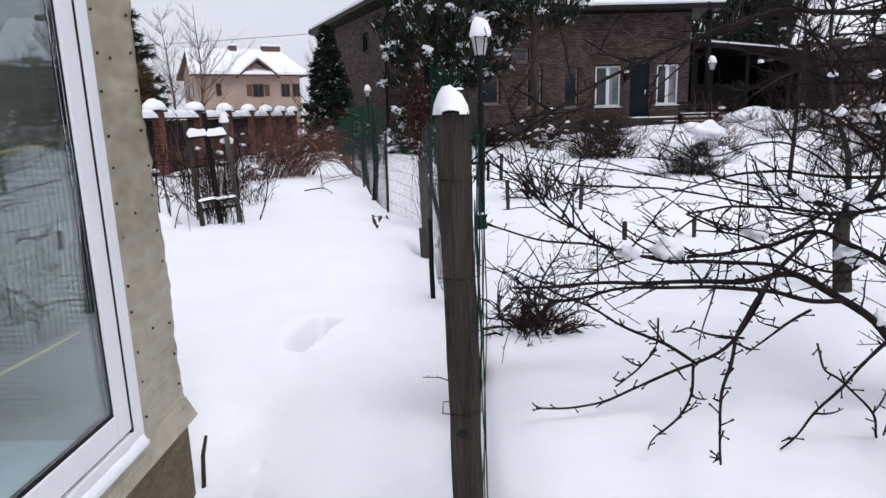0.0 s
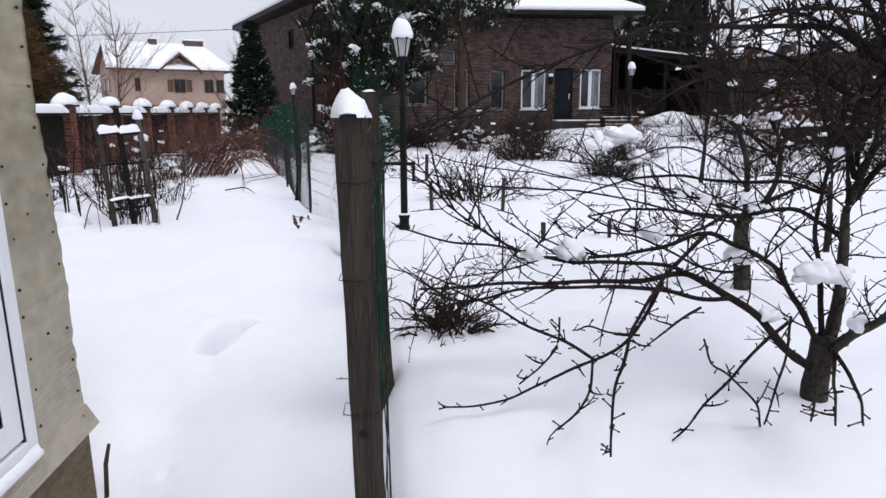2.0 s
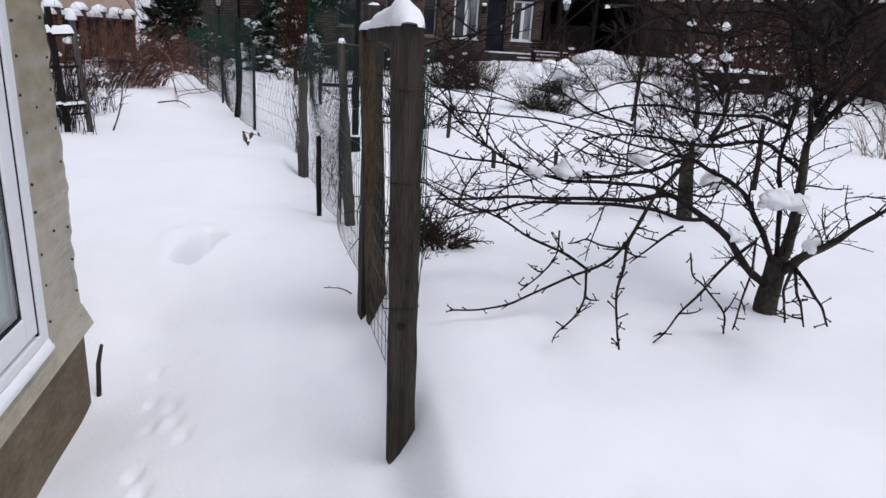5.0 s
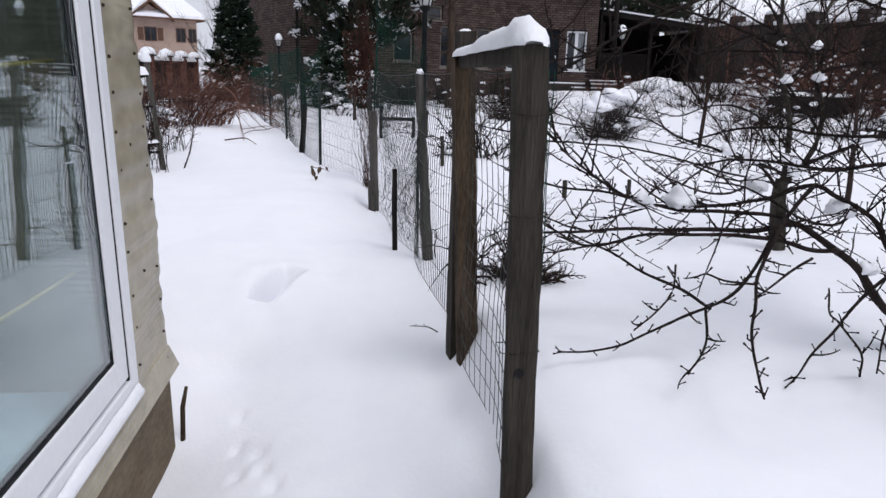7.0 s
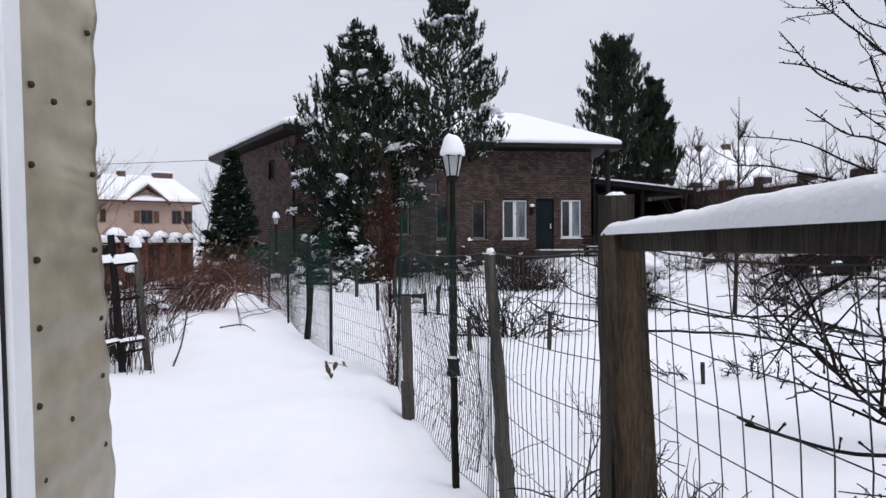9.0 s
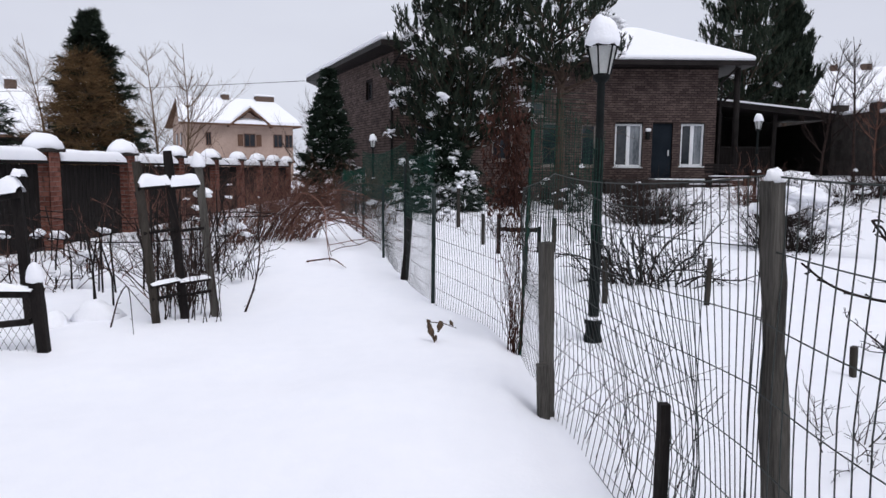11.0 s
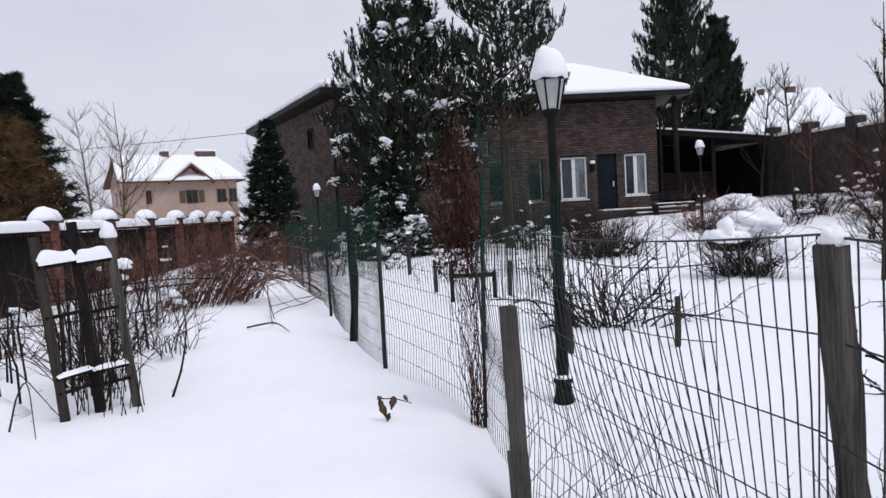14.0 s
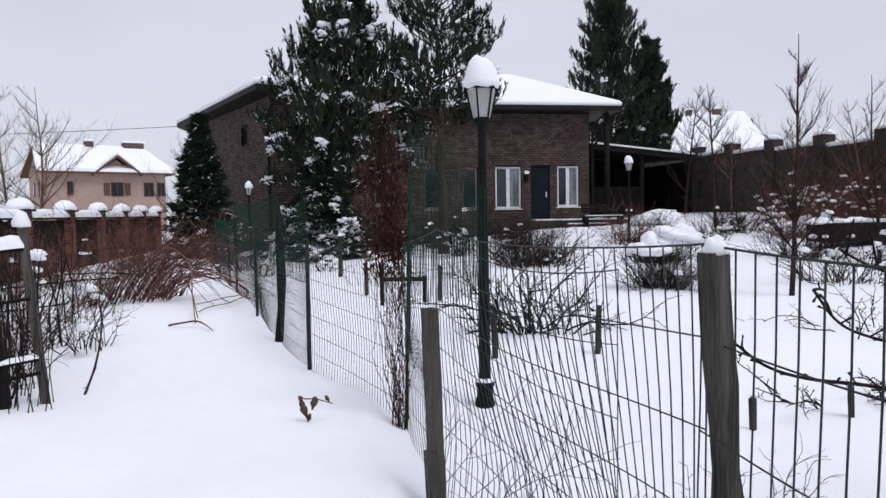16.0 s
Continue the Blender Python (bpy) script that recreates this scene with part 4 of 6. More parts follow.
def build_carport():
    c = thing("carport", 16, 40, 1, "low dark timber carport with snow on its roof", "carport")
    c.location = (0, 0, 0)
    s = Soup()
    for x, za in ((12.2, 4.75), (17.9, 4.15)):
        s.v += [Vector((x, 36.5, za - 0.35)), Vector((x, 36.5, za - 0.1)), Vector((x, 43, za + 0.2)), Vector((x, 43, za - 0.1))]
    s.f = [(0, 1, 2, 3), (4, 7, 6, 5), (0, 4, 5, 1), (1, 5, 6, 2), (2, 6, 7, 3), (3, 7, 4, 0)]
    s.make("roof", BROWNPAINT, c, "", False)
    s = Soup()
    for x, za in ((12.15, 4.75), (17.95, 4.15)):
        s.v += [Vector((x, 36.4, za - 0.096)), Vector((x, 36.4, za - 0.02)), Vector((x, 43, za + 0.38)), Vector((x, 43, za + 0.204))]
    s.f = [(0, 1, 2, 3), (4, 7, 6, 5), (0, 4, 5, 1), (1, 5, 6, 2), (2, 6, 7, 3), (3, 7, 4, 0)]
    s.make("roof_snow", SNOWC, c, "", False)
    for x in (12.4, 15.0, 17.6):
        part("post", boxbm(x - 0.09, 36.7, 0.6, x + 0.09, 36.88, 4.05), DARKWOOD, c)
    part("back_wall", boxbm(11.75, 42.8, 0.6, 15.0, 42.92, 4.62), DARKWOOD, c)
    part("back_wall", boxbm(15.01, 42.8, 0.6, 18.0, 42.92, 4.3), DARKWOOD, c)
    part("side_wall", boxbm(17.75, 37.0, 0.6, 17.9, 42.95, 3.8), DARKWOOD, c)
    for k in range(9):
        part("rail", boxbm(12.5, 36.76, 1.3 + k * 0.14, 14.9, 36.80, 1.39 + k * 0.14), DARKWOOD, c)
    b = thing("garden_bench", 11.3, 32.6, land(11.3, 32.6) - 0.03, "dark wooden garden bench with snow on its seat", "bench")
    for k in range(3):
        part("slat", boxbm(-0.9, 0.28, 0.62 + k * 0.13, 0.9, 0.32, 0.72 + k * 0.13, bevel=0.01), DARKWOOD, b)
        part("slat", boxbm(-0.9, -0.25 + k * 0.16, 0.42, 0.9, -0.12 + k * 0.16, 0.46, bevel=0.01), DARKWOOD, b)
    for x in (-0.8, 0.8):
        part("leg", boxbm(x - 0.04, -0.24, 0, x + 0.04, 0.34, 0.418), DARKWOOD, b)
    part("seat_snow", boxbm(-0.8, -0.22, 0.462, 0.8, 0.1, 0.51, bevel=0.024), SNOWC, b)


def build_stone_fence():
    pts = [(17.95, 36.6 - 3.05 * k) for k in range(11)]
    f = thing("stone_fence", 18, 22, 0, "tall dark stone garden wall with pillars and snow on top", "wall")
    f.location = (0, 0, 0)
    for i, (x, y) in enumerate(pts):
        zt = 4.2 - 0.13 * i
        part("pillar", boxbm(x - 0.28, y - 0.28, 0, x + 0.28, y + 0.28, zt + 0.25, bevel=0.03), STONE, f)
        s = Soup()
        s.lump((x, y, zt + 0.254), 0.36, 0.36, 0.22, i * 1.7, 10, 6, 0.15, 0.1)
        s.make("pillar_snow", SNOWC, f)
        if i:
            y2 = pts[i - 1][1]
            part("panel", boxbm(x - 0.1, y + 0.281, 0, x + 0.1, y2 - 0.281, zt - 0.1), STONE, f)
            part("panel_snow", boxbm(x - 0.17, y + 0.285, zt - 0.097, x + 0.17, y2 - 0.285, zt + 0.06, bevel=0.05), SNOWC, f)


def build_left_fence():
    f = thing("pillar_fence", -7, 20, 0, "dark board fence between red brick pillars, thickly capped with snow", "fence")
    f.location = (0, 0, 0)
    ys = [11.0, 14.3, 17.3, 20.3, 23.3, 26.2, 29.0, 31.8, 34.6]
    for i, y in enumerate(ys):
        x = -6.9 - 0.04 * (y - 14)
        zt = 1.54
        pillar = uvwall("pillar", [((x - 0.165, y - 0.165), (x + 0.165, y - 0.165), -0.2, zt, [], 0.02), ((x + 0.165, y - 0.165), (x + 0.165, y + 0.165), -0.2, zt, [], 0.02),
                          ((x + 0.165, y + 0.165), (x - 0.165, y + 0.165), -0.2, zt, [], 0.02), ((x - 0.165, y + 0.165), (x - 0.165, y - 0.165), -0.2, zt, [], 0.02)], PALEMORTAR, f)
        PILLARS.append((pillar, x, y, zt))
        part("cap", boxbm(x - 0.24, y - 0.24, zt + 0.002, x + 0.24, y + 0.24, zt + 0.06, bevel=0.015), STONE, f)
        s = Soup()
        s.lump((x, y, zt + 0.064), 0.29, 0.29, 0.25, i * 2.3, 14, 8, 0.15, 0.15)
        s.make("pillar_snow", SNOWC, f, "rounded snow cap")
        if i:
            y0, x0 = ys[i - 1], -6.9 - 0.04 * (ys[i - 1] - 14)
            L = y - y0 - 0.4
            n = int(L / 0.14)
            for k in range(n):
                t = (0.2 + (k + 0.5) * L / n) / (y - y0)
                px, py = x0 + (x - x0) * t, y0 + (y - y0) * t
                part("board", boxbm(px - 0.012, py - 0.058, -0.1, px + 0.012, py + 0.058, 1.34 + rnd(-0.01, 0.01)), DARKWOOD, f)
            part("rail", boxbm(min(x, x0) - 0.06, y0 + 0.2, 1.355, max(x, x0) + 0.06, y - 0.2, 1.40), DARKWOOD, f)
            s = Soup()
            m = 14
            for q in range(m + 1):
                t = q / m
                px, py = x0 + (x - x0) * t, y0 + 0.2 + (y - y0 - 0.4) * t
                hh = (0.2 + 0.03 * noise.noise(Vector((py * 1.5, 4, 0)))) * (0.55 if q in (0, m) else 1)
                for a in range(9):
                    ph = math.pi * a / 8
                    s.v.append(Vector((px - 0.17 * math.cos(ph), py, 1.404 + hh * math.sin(ph) ** 0.5)))
            for q in range(m):
                for a in range(8):
                    e = q * 9 + a
                    s.f.append((e, e + 1, e + 10, e + 9))
            s.make("rail_snow", SNOWC, f, "thick snow along the fence top")


def far_house(name, x, y, w, d, ze, zr, wallm, label, dormer=True, turn=0.0, trim=None):
    h = thing(name, x, y, 0, label, "house")
    h.rotation_euler = (0, 0, turn)
    trim = trim or BEIGETRIM
    s = Soup()
    a, b = w / 2, d / 2
    s.v = [Vector(p) for p in ((-a, -b, -1), (a, -b, -1), (a, b, -1), (-a, b, -1), (-a, -b, ze), (a, -b, ze), (a, b, ze), (-a, b, ze), (-a, 0, zr - 0.3), (a, 0, zr - 0.3))]
    s.f = [(0, 1, 5, 4), (1, 2, 6, 9, 5), (2, 3, 7, 6), (3, 0, 4, 8, 7)]
    s.make("wall", wallm, h, "", False)
    o = 0.7
    for zo, th, m, nm in ((0, 0.18, trim, "roof"), (0.184, 0.28, SNOWC, "roof_snow")):
        s = Soup()
        k = (zr - ze) / b
        ridge = 1.6
        s.v = [Vector(p) for p in ((-a - o, -b - o, ze - k * o + zo), (a + o, -b - o, ze - k * o + zo), (a + o - ridge, 0, zr + zo), (-a - o + ridge * 0.3, 0, zr + zo), (-a - o, b + o, ze - k * o + zo), (a + o, b + o, ze - k * o + zo))]
        s.v += [v + Vector((0, 0, th)) for v in s.v]
        s.f = [(0, 1, 2, 3), (3, 2, 5, 4), (1, 5, 2), (6, 9, 8, 7), (9, 10, 11, 8), (7, 8, 11), (0, 6, 7, 1), (4, 5, 11, 10), (0, 3, 9, 6), (3, 4, 10, 9), (1, 7, 11, 5)]
        s.make(nm, m, h, "", False)

    def win(u, z, ww, hh, shutters=True):
        wd = new("window")
        wd.parent = h
        part("frame", boxbm(u - ww / 2 - 0.08, -b - 0.06, z - 0.08, u + ww / 2 + 0.08, -b - 0.002, z + hh + 0.08), trim, wd)
        part("pane", boxbm(u - ww / 2, -b - 0.075, z, u - 0.04, -b - 0.062, z + hh), DARKGLASS, wd)
        part("pane", boxbm(u + 0.04, -b - 0.075, z, u + ww / 2, -b - 0.062, z + hh), DARKGLASS, wd)
        if shutters:
            for q in (-1, 1):
                c = u + q * (ww / 2 + 0.42)
                part("shutter", boxbm(c - 0.26, -b - 0.05, z, c + 0.26, -b - 0.002, z + hh), trim, wd)

    if dormer:
        win(0.8, ze - 2.3, 0.95, 1.15)
        win(-3.1, ze - 2.2, 0.35, 1.1, False)
        win(3.6, ze - 2.3, 0.75, 1.15, False)
        win(4.7, ze - 2.3, 0.6, 1.15, False)
        for v in (-1.6, 1.2):
            wd = new("window")
            wd.parent = h
            part("frame", boxbm(-a - 0.06, v - 0.5, ze - 2.3, -a - 0.003, v + 0.5, ze - 1.0), trim, wd)
            part("pane", boxbm(-a - 0.075, v - 0.4, ze - 2.2, -a - 0.062, v + 0.4, ze - 1.1), DARKGLASS, wd)
        part("cornice", boxbm(-a - 0.1, -b - 0.14, ze - 3.9, a + 0.1, -b - 0.003, ze - 3.6), trim, h)
        gb = Soup()
        gb.v = [Vector(p) for p in ((-0.7, -b - 0.05, ze - 0.7), (2.3, -b - 0.05, ze - 0.7), (2.3, -b - 0.05, ze - 0.2), (0.8, -b - 0.05, ze + 1.0), (-0.7, -b - 0.05, ze - 0.2))]
        gb.v += [v + Vector((0, 3.5, 0)) for v in gb.v]
        gb.f = [(0, 1, 2, 3, 4), (5, 9, 8, 7, 6), (1, 6, 7, 2), (0, 4, 9, 5)]
        gb.make("gable", wallm, h, "", False)
        for q in (-1, 1):
            g = Soup()
            for th, grow in ((0.0, 0.5), ):
                p0, p1 = Vector((0.8, -b - 0.75, ze + 1.2)), Vector((0.8 + q * 2.1, -b - 0.75, ze - 0.5))
                for v in (p0, p1):
                    for dy in (0, 4.0):
                        for dz in (0, 0.22):
                            g.v.append(v + Vector((0, dy, dz)))
            g.f = [(0, 1, 5, 4), (2, 6, 7, 3), (0, 4, 6, 2), (1, 3, 7, 5), (4, 5, 7, 6), (0, 2, 3, 1)]
            g.make("gable_roof", trim, h, "", False)
            g2 = Soup()
            g2.v = [v + Vector((0, 0.25, 0.224)) for v in g.v]
            g2.f = list(g.f)
            g2.make("gable_snow", SNOWC, h, "", False)
        bm = revolve(bmesh.new(), [(0.26, -0.03), (0.26, 0.05), (0.2, 0.06)], 14)
        bmesh.ops.rotate(bm, verts=bm.verts, matrix=Matrix.Rotation(radians(90), 3, "X"))
        rw = part("round_window", bm, trim, h)
        rw.location = (0.8, -b - 0.1, ze + 0.05)
    for u, ww in ((-0.6, 0.36), (3.4 if dormer else 2.5, 0.95 if dormer else 0.5)):
        part("chimney", boxbm(u - ww, -0.5, zr - 1.2, u + ww, 0.5, zr + 0.75, bevel=0.03), CHIMNEY, h)
        part("chimney_snow", boxbm(u - ww - 0.1, -0.6, zr + 0.755, u + ww + 0.1, 0.6, zr + 0.95, bevel=0.08), SNOWC, h)
    return h


build_house()
build_carport()
build_stone_fence()
build_left_fence()
far_house("beige_house", -22.9, 76, 10.3, 9.0, 5.7, 7.95, BEIGE, "beige rendered house with brown shutters and a snowy gabled roof", True, 0.5)
far_house("brown_cottage", -30, 52, 9, 8, 3.6, 6.4, BROWNPAINT, "brown timber cottage with a snowy roof behind pines", False, 0.5)
far_house("white_roofed_house", 42.5, 82, 13, 11, 8.0, 12.3, STONE, "far house with a broad snowy roof and brick chimneys", False, -0.35, BROWNPAINT)


# ---- trees and shrubs ----
def fruit_tree(x, y, label, trunk, radii, seed):
    """An old fruit tree: gives the function that adds a limb and the one that finishes the twigs."""
    tree = thing("apple_tree", x, y, land(x, y), label, "tree", "old apple trees")
    o = Vector((x, y, land(x, y)))
    rng = random.Random(seed)
    tw = Soup()
    s = Soup()
    line = smooth_line([Vector(p) - o for p in trunk], 4)
    s.tube(line, [r * (1 + 0.10 * noise.noise(p * 14)) for r, p in zip(taper(*radii, len(line)), line)], 12)
    s.make("trunk", TRUNKBARK, tree, "short grey-green lichened trunk")

    def r(a, b):
        return rng.uniform(a, b)

    def twig(p, d, length, n, jitter, lift, r0, r1, sides):
        t = [Vector(p)]
        d = Vector(d).normalized()
        for _ in range(n):
            d = (d + Vector((r(-jitter, jitter), r(-jitter, jitter), r(-jitter, jitter) + lift))).normalized()
            t.append(t[-1] + d * length / n)
        tw.tube(t, taper(r0, r1, n + 1), sides)
        return t

    def limb(radius, *pts):
        radius *= 0.68 if radius > 0.012 else 0.85
        L = smooth_line([Vector(p) - o for p in pts], 6)
        L = [p + Vector((noise.noise(p * 6), noise.noise(p * 6 + Vector((5, 0, 0))), noise.noise(p * 6 + Vector((0, 5, 0))))) * 0.009 for p in L]
        b = Soup()
        b.tube(L, [q * (1 + 0.16 * noise.noise(p * 22)) for q, p in zip(taper(radius, max(0.0034, radius * 0.2), len(L)), L)], 8)
        b.make("branch", TRUNKBARK if radius > 0.022 else BARK, tree)
        spurs(tw, L, 0.045, 0.0032, 0.04)
        fine = radius < 0.0096
        for i in range(6 if fine else 4, len(L), 5 if fine else 2):
            low = L[i].z + o.z < 0.78
            for _ in range(1 if fine or low else 2):
                if rng.random() < 0.42:
                    continue
                d = (L[i] - L[i - 1]).normalized()
                side = Vector((r(-1, 1), r(-0.8, 0.8), r(-0.1, 0.5) if low else r(-0.6, 0.9))).normalized()
                t1 = twig(L[i], d * 0.8 + side, r(0.04, 0.12) if fine else (r(0.1, 0.3) if low else r(0.14, 0.46)), 6, 0.2, 0.05 if side.z > 0 else -0.05, 0.0045, 0.002, 4)
                spurs(tw, t1, 0.04, 0.0026, 0.032)
                if fine:
                    continue
                for j in range(2, 6):
                    if rng.random() < 0.4:
                        t2 = twig(t1[j], (t1[j] - t1[j - 1]).normalized() * 0.7 + Vector((r(-1, 1), r(-1, 1), r(-0.4, 0.8))), r(0.07, 0.24), 4, 0.22, 0.0, 0.003, 0.0017, 3)
                        spurs(tw, t2, 0.05, 0.0018, 0.022)

    def finish(lumps):
        tw.make("twig_mass", BARK, tree, "dense dark twigs with fruit spurs")["kind"] = "stuff"
        for i, (px, py, pz, q) in enumerate(lumps):
            p = Soup()
            c = Vector((px, py, pz)) - o
            p.lump(c, q * 1.15, q * 0.95, q * 1.0, i * 1.9, 18, 13, 0.55, 0.7)
            for g in range(4):
                k = q * r(0.35, 0.7)
                p.lump(c + Vector((r(-1.2, 1.2), r(-0.3, 0.3), r(-0.7, 0.4))) * q, k, k * 0.85, k * 0.9, i * 2.7 + g, 14, 10, 0.55, 0.7)
            p.make("snow_lump", SNOWC, tree, "clinging lump of snow")

    return limb, finish


def apple_trees():
    limb, finish = fruit_tree(2.38, 2.75, "bare old apple tree with crooked spurred branches holding lumps of snow", ((2.39, 2.75, 0.0), (2.37, 2.75, 0.2), (2.38, 2.75, 0.32), (2.39, 2.76, 0.45)), (0.062, 0.044), 3)
    limb(0.030, (2.38, 2.75, 0.28), (2.25, 2.73, 0.37), (2.14, 2.71, 0.48), (2.03, 2.68, 0.58), (1.91, 2.66, 0.66), (1.77, 2.64, 0.74), (1.67, 2.61, 0.77), (1.52, 2.59, 0.75), (1.34, 2.57, 0.76), (1.11, 2.54, 0.76), (0.89, 2.52, 0.77), (0.64, 2.50, 0.76))
    limb(0.022, (2.37, 2.75, 0.41), (2.30, 2.75, 0.52), (2.23, 2.76, 0.63), (2.17, 2.76, 0.73), (2.07, 2.77, 0.81), (1.95, 2.77, 0.86), (1.84, 2.77, 0.90), (1.64, 2.78, 0.84), (1.40, 2.78, 0.81), (1.18, 2.79, 0.81), (1.00, 2.79, 0.87), (0.86, 2.80, 0.97), (0.70, 2.80, 1.11))
    limb(0.014, (1.72, 2.65, 0.76), (1.65, 2.68, 0.79), (1.45, 2.71, 0.80), (1.27, 2.74, 0.80), (1.16, 2.76, 0.82), (1.02, 2.79, 0.85), (0.77, 2.82, 0.88), (0.56, 2.85, 0.94))
    limb(0.012, (1.88, 2.60, 0.67), (1.73, 2.58, 0.68), (1.55, 2.55, 0.73), (1.30, 2.52, 0.75), (1.04, 2.50, 0.75), (0.82, 2.48, 0.72), (0.68, 2.45, 0.76))
    limb(0.011, (1.84, 2.75, 0.90), (1.67, 2.63, 0.81), (1.54, 2.50, 0.75), (1.42, 2.38, 0.65), (1.34, 2.25, 0.57), (1.27, 2.13, 0.50), (1.22, 2.00, 0.44), (1.18, 1.88, 0.40))
    limb(0.010, (1.61, 2.60, 0.74), (1.55, 2.59, 0.64), (1.46, 2.57, 0.52), (1.35, 2.56, 0.45), (1.18, 2.54, 0.39), (1.01, 2.53, 0.32), (0.85, 2.51, 0.29), (0.73, 2.50, 0.29))
    limb(0.007, (1.31, 2.52, 0.45), (1.27, 2.41, 0.38), (1.19, 2.31, 0.34), (1.10, 2.20, 0.33))
    limb(0.008, (1.32, 2.50, 0.46), (1.20, 2.52, 0.54), (1.05, 2.55, 0.60), (0.92, 2.58, 0.67), (0.75, 2.60, 0.75))
    limb(0.005, (1.18, 2.55, 0.63), (1.17, 2.53, 0.52), (1.11, 2.52, 0.44), (1.02, 2.50, 0.38))
    limb(0.009, (2.16, 2.65, 0.55), (1.98, 2.58, 0.44), (1.83, 2.50, 0.34), (1.69, 2.42, 0.26), (1.57, 2.35, 0.20))
    limb(0.006, (2.00, 2.50, 0.17), (1.94, 2.45, 0.29), (1.79, 2.40, 0.43), (1.70, 2.35, 0.50), (1.64, 2.30, 0.61))
    limb(0.007, (2.14, 2.60, 0.59), (2.07, 2.50, 0.46), (1.98, 2.40, 0.34), (1.89, 2.30, 0.27))
    limb(0.036, (2.40, 2.75, 0.37), (2.42, 2.64, 0.48), (2.43, 2.53, 0.56), (2.45, 2.42, 0.67), (2.50, 2.31, 0.79), (2.56, 2.20, 0.94))
    limb(0.009, (2.21, 2.40, 0.54), (2.04, 2.23, 0.49), (1.92, 2.07, 0.48), (1.81, 1.90, 0.48))
    limb(0.009, (2.21, 2.40, 0.53), (2.09, 2.23, 0.49), (1.99, 2.07, 0.48), (1.89, 1.90, 0.46))
    limb(0.010, (2.17, 2.35, 0.53), (2.12, 2.18, 0.49), (2.05, 2.02, 0.48), (1.94, 1.85, 0.48))
    limb(0.046, (2.39, 2.75, 0.34), (2.45, 2.78, 0.50), (2.48, 2.81, 0.67), (2.49, 2.84, 0.84), (2.52, 2.88, 0.98), (2.60, 2.91, 1.15), (2.67, 2.94, 1.34), (2.72, 2.97, 1.58), (2.73, 3.00, 1.87))
    limb(0.026, (2.59, 2.95, 1.02), (2.63, 2.89, 1.13), (2.68, 2.83, 1.23), (2.76, 2.76, 1.39), (2.85, 2.70, 1.61))
    limb(0.020, (2.38, 2.75, 0.44), (2.38, 2.78, 0.58), (2.37, 2.81, 0.75), (2.36, 2.84, 0.89), (2.40, 2.88, 1.06), (2.44, 2.91, 1.23), (2.41, 2.94, 1.39), (2.36, 2.97, 1.58), (2.33, 3.00, 1.86))
    limb(0.017, (2.52, 2.90, 0.85), (2.33, 2.90, 0.97), (2.15, 2.90, 0.97), (1.98, 2.90, 0.95), (1.77, 2.90, 0.98), (1.57, 2.90, 0.99), (1.38, 2.90, 0.96))
    limb(0.014, (2.40, 2.90, 1.05), (2.24, 2.94, 1.10), (2.03, 2.98, 1.09), (1.81, 3.02, 1.12), (1.60, 3.06, 1.10), (1.38, 3.10, 1.03))
    limb(0.020, (2.71, 2.95, 1.56), (2.46, 2.91, 1.72), (2.19, 2.87, 1.74), (1.93, 2.83, 1.73), (1.68, 2.79, 1.74), (1.51, 2.76, 1.70), (1.30, 2.72, 1.63), (1.10, 2.68, 1.55), (0.88, 2.64, 1.44), (0.61, 2.60, 1.27))
    limb(0.014, (2.70, 2.95, 1.72), (2.40, 2.94, 1.94), (2.15, 2.92, 1.98), (1.91, 2.91, 1.94), (1.71, 2.90, 2.00))
    limb(0.018, (2.73, 3.00, 1.87), (2.72, 3.00, 2.14), (2.63, 3.00, 2.44))
    limb(0.014, (2.70, 2.95, 1.63), (2.54, 2.93, 1.99), (2.36, 2.92, 2.24), (2.14, 2.90, 2.40))
    limb(0.007, (1.74, 2.55, 0.65), (1.62, 2.52, 0.59), (1.50, 2.50, 0.51))
    limb(0.005, (1.48, 2.50, 0.56), (1.37, 2.50, 0.57), (1.29, 2.50, 0.60), (1.24, 2.50, 0.59))
    limb(0.008, (2.09, 2.80, 0.81), (2.00, 2.80, 0.73), (1.84, 2.80, 0.76), (1.67, 2.80, 0.84), (1.54, 2.80, 0.89), (1.38, 2.80, 0.91))
    rng = random.Random(21)
    for k in range(22):
        u = rng.uniform(0, 1)
        p = Vector((2.50, 2.86, 0.95)).lerp(Vector((2.74, 3.0, 2.0)), u)
        d = Vector((rng.uniform(-1, 0.5), rng.uniform(-0.6, 0.7), rng.uniform(-0.1, 0.7))).normalized()
        q = d * rng.uniform(0.6, 1.15)
        limb(rng.uniform(0.014, 0.02), p, p + q * 0.35 + Vector((0, 0, 0.05)), p + q * 0.7 + Vector((rng.uniform(-0.1, 0.1), 0, 0.06)), p + q)
    finish(((1.27, 2.76, 0.84, 0.05), (1.65, 2.86, 0.89, 0.042), (2.0, 2.8, 0.80, 0.045), (2.30, 2.74, 0.73, 0.055), (2.40, 2.74, 0.72, 0.05), (2.1, 2.70, 0.56, 0.035), (1.12, 2.76, 0.83, 0.035), (2.43, 2.58, 0.56, 0.045), (2.42, 2.84, 1.22, 0.03)))
    limb, finish = fruit_tree(3.34, 5.3, "bare apple tree forked low, with snow caught in its forks", ((3.37, 5.3, -0.05), (3.34, 5.3, 0.26), (3.32, 5.3, 0.42), (3.33, 5.3, 0.56)), (0.07, 0.05), 8)
